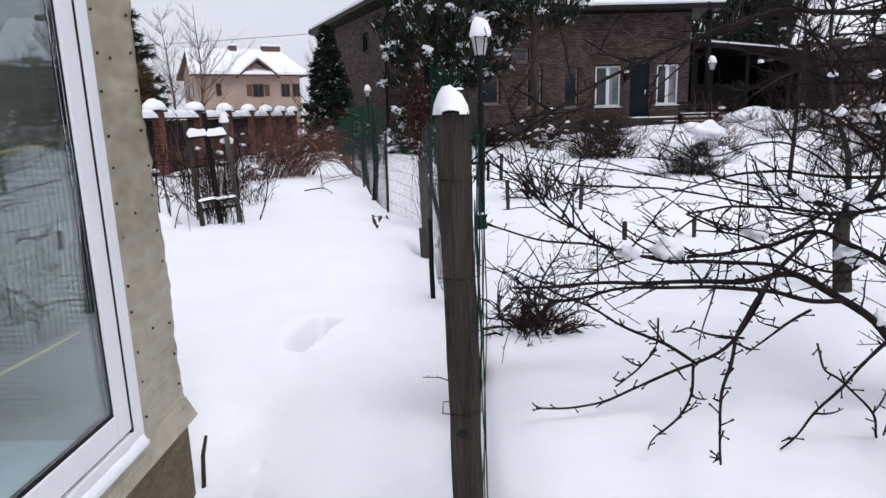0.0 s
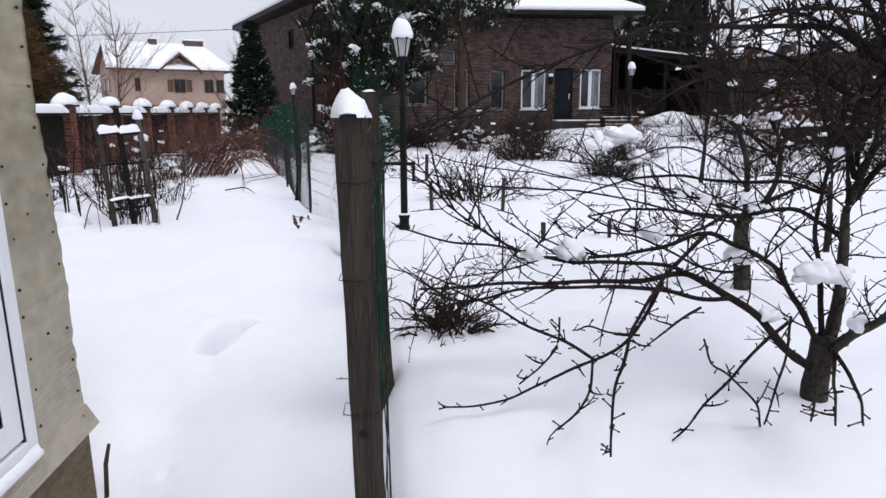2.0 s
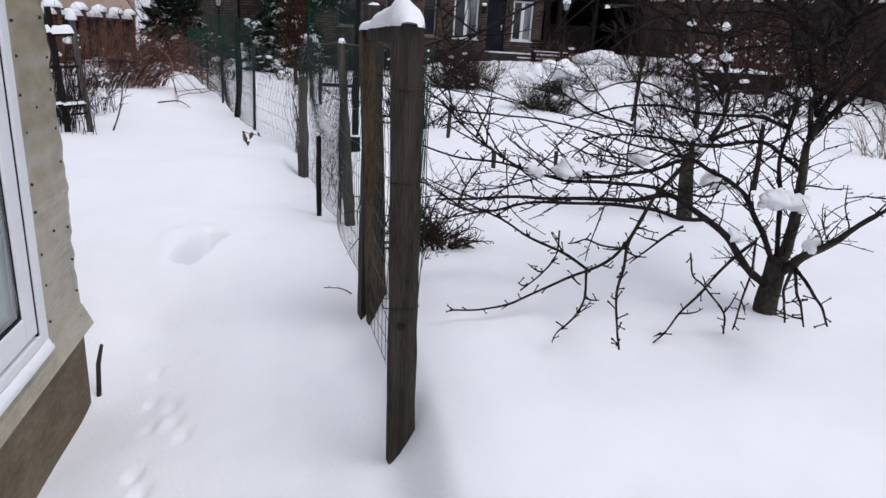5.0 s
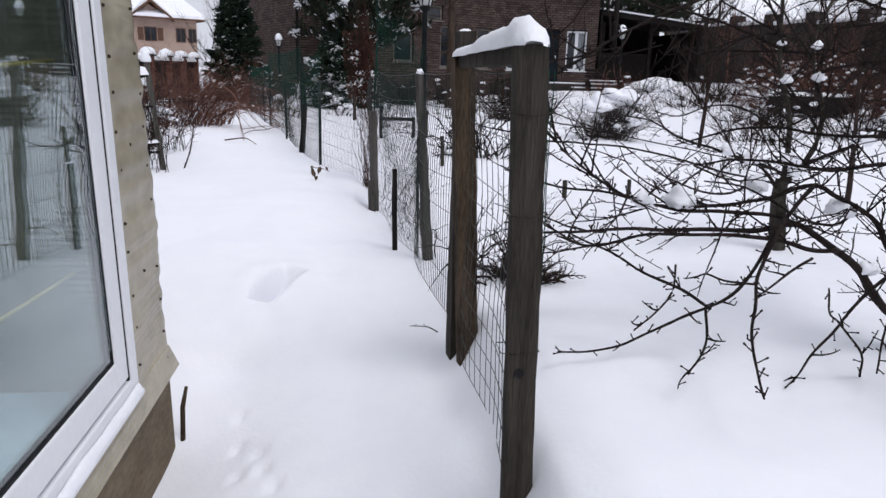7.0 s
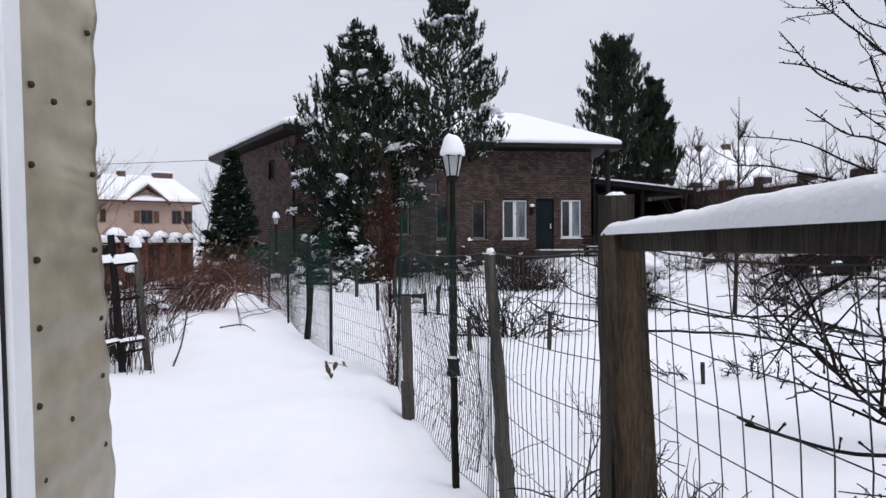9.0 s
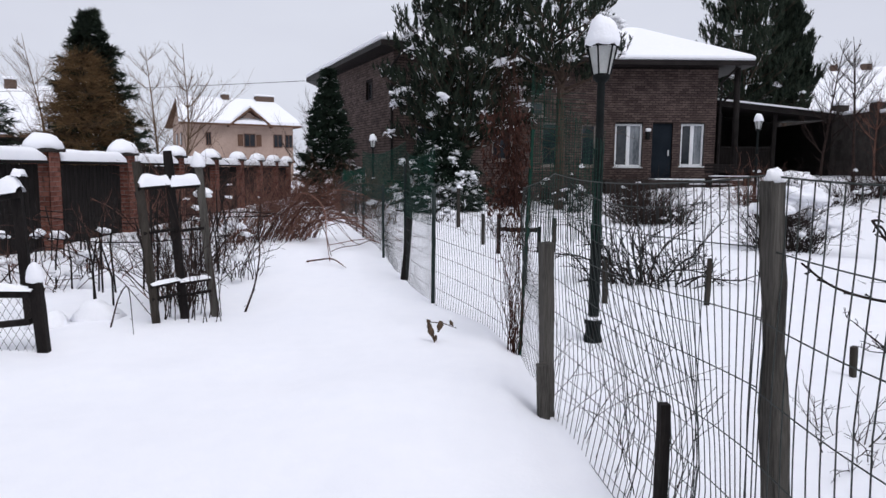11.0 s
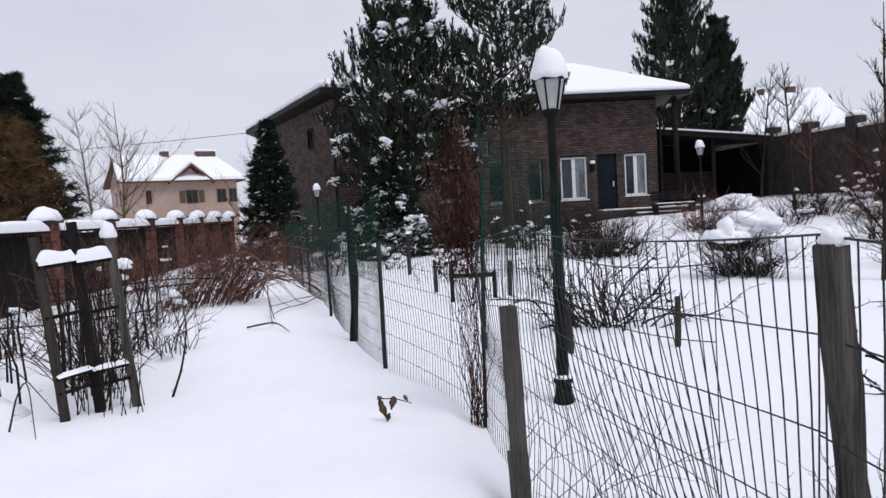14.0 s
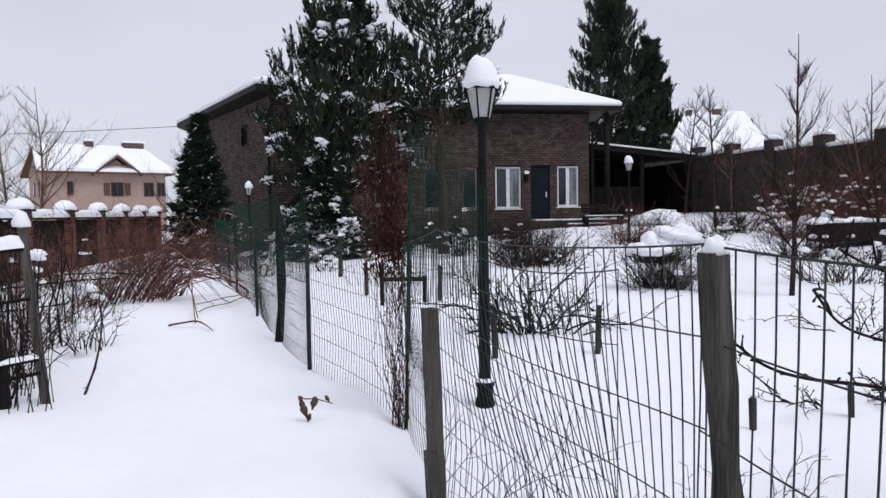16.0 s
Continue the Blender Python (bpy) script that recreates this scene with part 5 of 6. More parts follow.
    limb(0.036, (3.33, 5.30, 0.50), (3.34, 5.30, 0.80), (3.31, 5.30, 1.05), (3.21, 5.30, 1.30), (3.15, 5.30, 1.55), (3.12, 5.30, 1.92), (3.10, 5.30, 2.43), (3.00, 5.30, 2.65), (2.91, 5.30, 3.09), (2.84, 5.30, 3.68))
    limb(0.036, (3.33, 5.30, 0.50), (3.49, 5.32, 0.67), (3.61, 5.34, 0.89), (3.62, 5.37, 1.14), (3.52, 5.39, 1.39), (3.50, 5.41, 1.69), (3.62, 5.43, 2.00), (3.71, 5.46, 2.35), (3.86, 5.48, 2.70), (4.05, 5.50, 3.16))
    limb(0.026, (3.31, 5.30, 0.47), (3.17, 5.27, 0.61), (3.06, 5.23, 0.68), (2.90, 5.20, 0.75))
    limb(0.018, (3.10, 5.30, 2.43), (3.25, 5.30, 2.54), (3.48, 5.30, 2.66), (3.65, 5.30, 2.90), (3.77, 5.30, 3.16), (3.94, 5.30, 3.50))
    limb(0.012, (3.10, 5.30, 2.43), (2.91, 5.25, 2.49), (2.69, 5.20, 2.60), (2.49, 5.15, 2.69), (2.33, 5.10, 2.75))
    limb(0.014, (3.10, 5.30, 2.08), (2.95, 5.22, 2.21), (2.72, 5.14, 2.24), (2.41, 5.06, 2.27), (2.20, 4.98, 2.35), (1.99, 4.90, 2.49))
    limb(0.009, (2.77, 5.30, 2.27), (2.58, 5.20, 2.30), (2.31, 5.10, 2.36), (2.05, 5.00, 2.35))
    limb(0.013, (3.13, 5.30, 1.75), (2.89, 5.17, 1.90), (2.63, 5.05, 1.95), (2.39, 4.92, 1.95), (2.07, 4.80, 2.06))
    limb(0.008, (3.00, 5.30, 2.65), (2.80, 5.30, 2.71), (2.66, 5.30, 2.83), (2.61, 5.30, 2.94))
    limb(0.014, (3.45, 5.30, 1.48), (3.14, 5.15, 1.69), (2.90, 5.00, 1.84), (2.62, 4.85, 1.93), (2.29, 4.70, 2.04))
    limb(0.020, (3.27, 5.30, 0.64), (2.75, 5.15, 0.78), (2.32, 5.00, 0.89), (2.03, 4.85, 1.01), (1.76, 4.70, 1.07))
    limb(0.016, (3.20, 5.30, 0.60), (2.69, 5.03, 0.48), (2.12, 4.77, 0.64), (1.75, 4.50, 0.84))
    limb(0.026, (3.50, 5.30, 0.68), (3.60, 5.15, 0.79), (3.68, 5.00, 0.87), (3.86, 4.85, 1.02), (4.04, 4.70, 1.23))
    limb(0.022, (3.56, 5.30, 1.14), (3.80, 5.38, 1.32), (4.04, 5.45, 1.50), (4.36, 5.53, 1.73), (4.71, 5.60, 2.15))
    limb(0.014, (3.35, 5.30, 0.80), (2.99, 5.20, 1.06), (2.62, 5.10, 1.14), (2.27, 5.00, 1.06), (2.01, 4.90, 1.10))
    limb(0.013, (3.30, 5.32, 0.52), (2.80, 5.32, 0.62), (2.1, 5.32, 0.78), (1.40, 5.30, 0.83), (1.24, 5.28, 0.85), (1.13, 5.26, 0.88), (0.93, 5.24, 0.92), (0.76, 5.22, 0.97), (0.65, 5.20, 1.04))
    limb(0.006, (3.33, 5.30, 0.62), (2.7, 5.32, 0.75), (2.0, 5.32, 0.88), (1.45, 5.30, 1.03), (1.34, 5.28, 1.14), (1.21, 5.25, 1.18), (1.07, 5.22, 1.21), (0.94, 5.20, 1.27))
    limb(0.006, (2.0, 5.32, 0.88), (1.6, 5.26, 0.95), (1.29, 5.20, 0.99), (1.10, 5.17, 1.02), (0.98, 5.15, 1.05), (0.86, 5.12, 1.11), (0.79, 5.10, 1.18))
    rng = random.Random(5)
    for k in range(16):
        u = rng.uniform(0, 1)
        p = Vector((3.34, 5.3, 0.8)).lerp(Vector((3.13, 5.3, 1.9)), u) if k % 2 else Vector((3.6, 5.35, 0.9)).lerp(Vector((3.52, 5.4, 1.8)), u)
        q = Vector((rng.uniform(-1, 0.8), rng.uniform(-0.7, 0.7), rng.uniform(-0.1, 0.45))).normalized() * rng.uniform(0.6, 1.2)
        limb(rng.uniform(0.013, 0.02), p, p + q * 0.35 + Vector((0, 0, 0.05)), p + q * 0.7 + Vector((rng.uniform(-0.1, 0.1), 0, 0.06)), p + q)
    finish(((3.22, 5.27, 1.33, 0.035), (3.55, 5.36, 1.36, 0.04), (3.33, 5.25, 0.72, 0.06), (3.42, 5.29, 0.62, 0.06), (2.75, 5.13, 0.80, 0.05), (3.72, 4.96, 0.92, 0.06), (3.15, 5.28, 1.6, 0.025), (3.52, 5.4, 1.6, 0.035), (2.98, 5.2, 0.74, 0.05)))


def bare_tree(x, y, h, n, label, name="bare_tree", r=0.06, material=None, spread=0.5, group=""):
    z = land(x, y)
    t = thing(name, x, y, z, label, "tree", group)
    material = material or TWIG
    s, tw = Soup(), Soup()
    trunk = wander((0, 0, -0.15), (rnd(-0.05, 0.05), rnd(-0.05, 0.05), 1), h, 10, 0.06)
    s.tube(trunk, taper(r, r * 0.12, 11), 7)
    s.make("trunk", material, t)
    for i in range(n):
        k = rnd(0.22, 0.95)
        q = trunk[int(k * 10)]
        a = rnd(0, 6.28)
        L = h * (1.12 - k) * rnd(0.45, 0.85) * spread * 1.5
        b1 = wander(q, (math.cos(a) * spread * 2.0, math.sin(a) * spread * 2.0, 0.8), L, 6, 0.12, 0.08)
        tw.tube(b1, taper(r * 0.32 * (1.1 - k * 0.6), r * 0.06, 7), 4)
        for j in range(1, 6):
            for _ in range(2):
                b2 = wander(b1[j], (b1[j] - b1[j - 1]).normalized() + Vector((rnd(-0.9, 0.9), rnd(-0.9, 0.9), rnd(-0.1, 0.8))), L * rnd(0.2, 0.45), 4, 0.14, 0.06)
                tw.tube(b2, taper(r * 0.1, r * 0.035, 5), 3)
                if random.random() < 0.5:
                    b3 = wander(b2[2], (b2[2] - b2[1]).normalized() + Vector((rnd(-0.9, 0.9), rnd(-0.9, 0.9), rnd(0, 0.8))), L * 0.2, 3, 0.14)
                    tw.tube(b3, taper(r * 0.05, r * 0.025, 4), 3)
    tw.make("limb_mass", material, t)["kind"] = "stuff"
    return t


def conifer(x, y, h, rad, z_low, label, material, pine=True, snow=20, density=1.0, name="pine_tree", z=None, col_shape=0.8, tuft=0.25, width=0.027, low=0.72, blades=0, dust=0.0, hollow=0.34):
    z = land(x, y) if z is None else z
    t = thing(name, x, y, z, label, "tree")
    s = Soup()
    trunk = wander((0, 0, -0.2), (rnd(-0.03, 0.03), rnd(-0.03, 0.03), 1), h, 12, 0.025)
    s.tube(trunk, taper(0.018 * h, 0.01, 13), 8)
    s.make("trunk", PINEBARK, t)
    br, nd, frost, sn = Soup(), Soup(), Soup(), []
    zz = z_low
    while zz < h * 0.985:
        k = (zz - z_low) / (h - z_low)
        prof = min(1, low + k * 2.0) * (1 - k ** 1.3) ** col_shape if pine else (1 - k) ** col_shape
        R = max(0.3 if pine else 0.1, rad * prof * 1.12)
        nb = max(4, int((8 if pine else 11) * density * (0.6 + 0.4 * (1 - k))))
        a0 = rnd(0, 6.28)
        for i in range(nb):
            a = a0 + 6.28 * i / nb + rnd(-0.25, 0.25)
            L = R * rnd(0.62, 1.12)
            rise = (0.2 + 0.75 * k) if pine else rnd(-0.25, 0.05)
            b = wander((0, 0, zz + rnd(-0.15, 0.15)), (math.cos(a), math.sin(a), rise * 0.7), L, 6, 0.10, 0.07 if pine else 0.02)
            br.tube(b, taper(0.022 + 0.008 * L, 0.006, 7), 4)
            shoots = [(b[j], b[j] - b[j - 1]) for j in range(2, 7)]
            for j in range(1, 6):
                for q in (-1, 1):
                    d = (b[j + 1] - b[j]).normalized()
                    side = d.cross(Vector((0, 0, 1))).normalized() * q
                    l2 = L * 0.34 * rnd(0.5, 1.1) * (1.15 - j * 0.1)
                    c = wander(b[j], d * 0.8 + side * 0.9 + Vector((0, 0, 0.25 if pine else -0.05)), l2, 3, 0.15, 0.12 if pine else 0.0)
                    br.tube(c, taper(0.009, 0.004, 4), 3, cap=False)
                    shoots += [(c[m], c[m] - c[m - 1]) for m in range(1, 4)]
            for c, d in shoots:
                d = d.normalized()
                if pine:
                    d = (d + Vector((0, 0, 0.45))).normalized()
                if pine and math.hypot(c.x, c.y) < hollow * R and k < 0.8:
                    continue
                if random.random() < dust * (0.35 if pine else 1.0) * (1.5 - 1.3 * k):
                    for _ in range(3):
                        q = c + Vector((rnd(-0.15, 0.15), rnd(-0.15, 0.15), rnd(-0.05, 0.15)))
                        frost.blade(q, q + (d + Vector((rnd(-0.7, 0.7), rnd(-0.7, 0.7), rnd(-0.6, 0.2)))).normalized() * rnd(0.1, 0.26), rnd(0.016, 0.042))
                if pine:
                    ax = (d * 0.6 + Vector((rnd(-0.3, 0.3), rnd(-0.3, 0.3), 0.9))).normalized()
                    for _ in range(15):
                        e = (ax + Vector((rnd(-1, 1), rnd(-1, 1), rnd(-1, 1))) * 0.5).normalized()
                        st = c + ax * rnd(-0.06, tuft * 1.25)
                        nd.blade(st, st + e * tuft * rnd(0.45, 0.75), width * 1.25)
                    continue
                for _ in range(blades or 8):
                    e = (d + Vector((rnd(-1, 1), rnd(-1, 1), rnd(-1, 1))) * 0.75).normalized()
                    st = c + d * rnd(-0.08, 0.1)
                    nd.blade(st, st + e * tuft * rnd(0.6, 1.15), width)
            if snow and random.random() < 0.6:
                sn.append(b[random.choice((4, 5, 6))] + Vector((0, 0, 0.2 if pine else 0.03)))
        zz += h * (0.052 if pine else 0.034) * rnd(0.85, 1.15) / max(0.6, density)
    if pine:
        top = Vector(trunk[-1])
        for i in range(22):
            c = top + Vector((rnd(-0.5, 0.5), rnd(-0.5, 0.5), rnd(-1.3, -0.1))) * (0.06 * h)
            for _ in range(26):
                e = Vector((rnd(-0.7, 0.7), rnd(-0.7, 0.7), 1)).normalized()
                st = c + Vector((0, 0, rnd(-0.1, 0.55)))
                nd.blade(st, st + e * tuft * rnd(0.4, 0.7), width * 1.25)
    br.make("limb_mass", PINEBARK, t)["kind"] = "stuff"
    nd.make("foliage", material, t, smooth=False)["kind"] = "stuff"
    if frost.f:
        frost.make("frost", SNOWC, t, "snow dusted over the needles")["kind"] = "stuff"
    boughs = sorted(sn, key=lambda p: p.z + rnd(0, h * 0.34))[:snow]
    sp = Soup()
    for i, p in enumerate(boughs):
        big = rnd(1.6, 2.4) if i % 8 == 0 else rnd(0.75, 1.35)
        out = Vector((p.x, p.y, 0)).normalized() * 0.8 + Vector((rnd(-0.5, 0.5), rnd(-0.5, 0.5), rnd(-0.75, -0.1)))
        for m in range(13):
            u = rnd(-0.5, 0.5)
            c = p + out * 0.42 * big * u + Vector((rnd(-0.13, 0.13), rnd(-0.13, 0.13), rnd(-0.05, 0.05))) * big
            r = rnd(0.03, 0.085) * big * (1 - abs(u))
            sp.lump(c, r * 1.3, r * 1.15, r * 0.8, i * 1.3 + m * 0.7, 7, 5, 1.1, 0.6)
            for _ in range(2):
                q = c + Vector((rnd(-0.1, 0.1), rnd(-0.1, 0.1), rnd(-0.08, 0.04))) * big
                sp.blade(q, q + Vector((rnd(-1, 1), rnd(-1, 1), rnd(-0.8, 0.2))) * 0.11 * big, rnd(0.012, 0.03) * big)
    if snow:
        sp.make("branch_snow", SNOWC, t, "snow on the branches")["kind"] = "stuff"
    return t


def bush(x, y, r, h, n, label, material=None, snow=0, name="shrub", arch=0.35, thick=0.006, group="", z=None, snow_r=0.12, heaps=()):
    z = land(x, y) if z is None else z
    t = thing(name, x, y, z, label, "shrub", group)
    knob = material is BARK
    s = Soup()
    tips = []
    for i in range(n):
        a = rnd(0, 6.28)
        k = rnd(0.1, 1) ** 0.6
        ofs = Vector((math.cos(a), math.sin(a), 0)) * r * rnd(0, 0.55) + Vector((rnd(-0.15, 0.15) * r, rnd(-0.15, 0.15) * r, -0.08))
        b = [ofs]
        d = Vector((math.cos(a) * k * r * 0.8 / h + rnd(-0.35, 0.35), math.sin(a) * k * r * 0.8 / h + rnd(-0.35, 0.35), 1)).normalized()
        L = h * rnd(0.35, 1.2) * (1.12 - 0.35 * k)
        b = wander(b[0], d, L, 6, 0.42 if knob else 0.3, -arch * 0.12 * k)
        s.tube(b, taper(thick, thick * 0.35, 7), 4)
        if knob:
            spurs(s, b, 0.05, thick * 0.4, 0.05)
        for j in range(2, 7):
            for _ in range(2):
                if random.random() < 0.7:
                    c = wander(b[j], (b[j] - b[j - 1]).normalized() + Vector((rnd(-1, 1), rnd(-1, 1), rnd(-0.5, 0.7))), L * rnd(0.12, 0.36), 4, 0.34)
                    s.tube(c, taper(thick * 0.45, thick * 0.22, 5), 3, cap=False)
                    if knob:
                        spurs(s, c, 0.06, thick * 0.28, 0.04)
        tips.append(b[random.choice((4, 5, 6))])
    s.make("stem_clump", material or TWIG, t)["kind"] = "stuff"
    for i, (hx, hy, hz, hr) in enumerate(heaps):
        p = Soup()
        p.lump((hx, hy, hz), hr * 1.2, hr * 1.05, hr * 0.85, i * 2.7 + hx, 20, 14, 0.9, 0.4)
        p.make("snow_lump", SNOWC, t, "thick rounded heap of snow")
    if snow:
        p = Soup()
        for i in range(snow):
            q = random.choice(tips)
            for _ in range(4):
                rr = snow_r * rnd(0.25, 0.75)
                p.lump(q + Vector((rnd(-1, 1), rnd(-1, 1), rnd(-0.4, 0.3))) * snow_r * 0.7, rr * 1.1, rr, rr * 0.8, i * 2.1 + rr * 9, 9, 6, 0.8, 0.5)
        p.make("snow", SNOWC, t, "snow lying on the twigs")["kind"] = "stuff"
    return t


def red_shrub():
    x, y = -3.1, 14.7
    t = thing("red_twig_shrub", x, y, land(x, y), "wide clump of arching red-brown bare canes bowed to the snow", "shrub")
    s = Soup()
    for i in range(290):
        bx, by = rnd(-1.0, 0.35), rnd(-0.5, 0.9)
        a = rnd(-0.9, 1.2) if i % 3 else rnd(0, 6.28)
        L = rnd(0.7, 1.55)
        droop = rnd(0.05, 0.32) if i % 4 else rnd(0.3, 0.55)
        d = Vector((math.cos(a) * 0.55, math.sin(a) * 0.35 - 0.15, 1)).normalized()
        p = Vector((bx, by, -0.05))
        line = [p.copy()]
        for k in range(9):
            d = (d + Vector((0.05 * math.cos(a), -0.01, -droop * 0.62 * k / 5)) + Vector((rnd(-0.04, 0.04), rnd(-0.04, 0.04), 0))).normalized()
            p = p + d * L / 9
            if p.z < 0.02:
                p.z = 0.02
            line.append(p.copy())
        s.tube(line, taper(0.006, 0.0022, 10), 3)
        if i % 2:
            c = wander(line[6], (line[6] - line[5]).normalized() + Vector((rnd(-0.6, 0.6), rnd(-0.6, 0.6), 0.2)), L * 0.3, 3, 0.1, -0.05)
            s.tube(c, taper(0.0032, 0.0018, 4), 3)
    s.make("cane_clump", REDTWIG, t)["kind"] = "stuff"
    s = Soup()
    for i in range(16):
        a = rnd(-0.75, 0.1)
        p0 = Vector((rnd(-0.1, 0.4), rnd(-0.6, 0.2), 0.05))
        L = rnd(1.2, 2.5)
        line = [p0 + Vector((math.cos(a) * L * k, math.sin(a) * L * k * 0.9, 0.42 * math.sin(min(1, k * 1.08) * math.pi) * rnd(0.8, 1.0))) for k in np.linspace(0, 1, 10)]
        s.tube(line, taper(0.007, 0.003, 10), 4)
    o = Vector((x, y, land(x, y)))
    for pts in (((-3.3, 14.9, 0.1), (-2.9, 14.6, 0.75), (-2.4, 14.0, 0.6), (-2.2, 13.2, 0.2), (-2.0, 12.3, 0.03)),
                ((-3.2, 14.8, 0.1), (-2.8, 14.6, 0.5), (-2.4, 15.0, 0.35), (-1.9, 15.4, 0.18), (-1.7, 15.0, 0.06), (-1.8, 13.9, 0.05), (-2.1, 13.0, 0.04)),
                ((-3.2, 15.0, 0.1), (-2.7, 15.2, 0.5), (-2.0, 15.6, 0.22), (-1.75, 15.4, 0.08), (-1.9, 14.4, 0.06), (-2.25, 13.6, 0.04)),
                ((-3.3, 14.7, 0.1), (-3.3, 14.2, 0.4), (-3.2, 13.6, 0.32), (-3.15, 13.0, 0.04)),
                ((-3.2, 14.8, 0.1), (-2.7, 14.3, 0.62), (-2.3, 13.5, 0.3), (-2.05, 12.7, 0.04)),
                ((-3.2, 15.0, 0.1), (-2.6, 15.4, 0.8), (-2.0, 15.8, 0.8), (-1.5, 16.2, 0.62)),
                ((-2.3, 12.25, 0.02), (-2.0, 12.2, 0.08), (-1.85, 12.05, 0.07), (-1.72, 11.8, 0.02))):
        L = [Vector((p.x, p.y, max(p.z + land(p.x, p.y), land(p.x, p.y) + 0.012))) - o for p in smooth_line(pts, 6)]
        s.tube(L, taper(0.013, 0.006, len(L)), 5)
    s.make("bowed_cane", REDTWIG, t, "long canes bowed down to the snow")["kind"] = "stuff"


apple_trees()
conifer(0.0, 27.0, 8.9, 3.15, 1.9, "dark green pine with snow on its lower branches, beside the house", NEEDLE, True, 170, 1.15, dust=0.3, hollow=0.2, tuft=0.28)
conifer(3.2, 26.2, 10.35, 2.75, 3.95, "tall open pine with a bare lower trunk and patchy snow", NEEDLE, True, 90, 0.95, dust=0.3, tuft=0.28)
conifer(17.1, 46.0, 13.2, 3.9, 2.5, "broad dense pine standing behind the house", NEEDLE, True, 26, 1.0, tuft=0.42, width=0.034, dust=0.03, hollow=0.1, col_shape=0.5, low=0.5)
conifer(20.0, 46.5, 10.6, 2.0, 3.0, "slimmer pine beside the broad one", NEEDLE, True, 10, 1.1, tuft=0.5, width=0.04, dust=0.03, hollow=0.1, col_shape=0.6)
conifer(-4.7, 28.2, 4.75, 1.15, 0.1, "narrow dark evergreen at the corner of the house", DARKNEEDLE, False, 40, 1.15, name="evergreen_tree", tuft=0.22, width=0.03, dust=0.08)
conifer(-0.7, 25.6, 2.5, 1.5, 0.1, "low dark spruce with snow lying on its boughs", DARKNEEDLE, False, 110, 1.1, dust=0.12, name="spruce_tree", col_shape=0.6, tuft=0.24, width=0.03)
conifer(-14.4, 30.0, 5.5, 2.3, 0.3, "conical golden-brown conifer behind the fence", GOLDNEEDLE, False, 0, 0.8, name="larch_tree", col_shape=0.55, tuft=0.7, width=0.009, z=0.0, blades=3)
conifer(-14.6, 31.2, 7.5, 2.3, 1.0, "dark conical pine rising behind the golden conifer", NEEDLE, False, 0, 1.0, name="pine_tree", z=0.0, col_shape=0.8, tuft=0.3, dust=0.05)
conifer(-18.9, 28.5, 7.6, 2.9, 0.3, "dark pine behind the board fence with snowy lower branches", NEEDLE, False, 60, 1.0, z=0.0, tuft=0.32, dust=0.08)
dead = bpy.data.objects["pine_tree.001"]
db = Soup()
for i in range(34):
    a, zz = rnd(0, 6.28), rnd(1.9, 4.6)
    b = wander((0, 0, zz), (math.cos(a), math.sin(a), rnd(-0.1, 0.35)), rnd(1.2, 2.6), 7, 0.14)
    db.tube(b, taper(0.022, 0.005, 8), 4)
    for j in range(2, 8):
        c = wander(b[j], (b[j] - b[j - 1]).normalized() + Vector((rnd(-1, 1), rnd(-1, 1), rnd(-0.4, 0.6))), rnd(0.25, 0.7), 4, 0.2)
        db.tube(c, taper(0.009, 0.003, 5), 3)
db.make("dead_wood", PINEBARK, dead, "bare dead lower branches")["kind"] = "stuff"
red_shrub()
bare_tree(6.65, 13.4, 4.2, 34, "bare young fruit tree with upright twigs", r=0.045, spread=0.36, group="young garden trees")
bare_tree(13.6, 27.5, 5.4, 24, "bare young tree before the stone wall", r=0.07, group="young garden trees")
bare_tree(15.6, 33.5, 6.2, 30, "bare bushy tree beside the carport", r=0.07, group="young garden trees")
bare_tree(12.0, 17.8, 4.4, 16, "bare young tree with few upright twigs", r=0.05, group="young garden trees")
for q in ((16.4, 31.0, 4.2), (15.9, 26.0, 4.0), (16.6, 23.8, 4.4), (15.2, 20.4, 4.1), (14.6, 17.2, 3.8), (16.5, 18.6, 4.5), (13.2, 15.6, 3.6)):
    bare_tree(q[0], q[1], q[2], 26, "bare bushy fruit tree before the stone wall", r=0.05, material=REDTWIG if q[1] > 23 else TWIG, spread=0.6, group="fruit trees along the wall")
bare_tree(4.9, 6.6, 2.2, 12, "bare young fruit tree in the snow", r=0.035, group="young garden trees")
bare_tree(-11.6, 33.0, 6.6, 34, "bare drooping tree behind the fence", r=0.07, material=TANTWIG, spread=0.6)
bare_tree(-13.2, 34.0, 6.8, 34, "bare drooping tree behind the fence", r=0.06, material=TANTWIG, spread=0.6)
bare_tree(-17.4, 33.0, 7.0, 34, "bare drooping tree behind the fence", r=0.06, material=TANTWIG, spread=0.6)
bare_tree(-11.8, 60.0, 8.5, 14, "bare slender tree beside the beige house", r=0.1)
bare_tree(-10.6, 52.0, 6.0, 14, "bare slender tree beside the beige house", r=0.08)
bush(5.3, 14.9, 0.9, 1.0, 190, "low dark shrub under heaps of snow", BARK, snow=7, snow_r=0.1, thick=0.007, heaps=((-0.38, -0.2, 0.66, 0.25), (-0.1, -0.1, 0.72, 0.2), (0.2, -0.05, 0.84, 0.28), (0.42, 0.0, 0.78, 0.2), (0.5, -0.4, 0.42, 0.15)))
bush(3.9, 29.5, 1.4, 1.3, 150, "dark bare shrub against the house wall", BARK, snow=6, thick=0.010, snow_r=0.08)
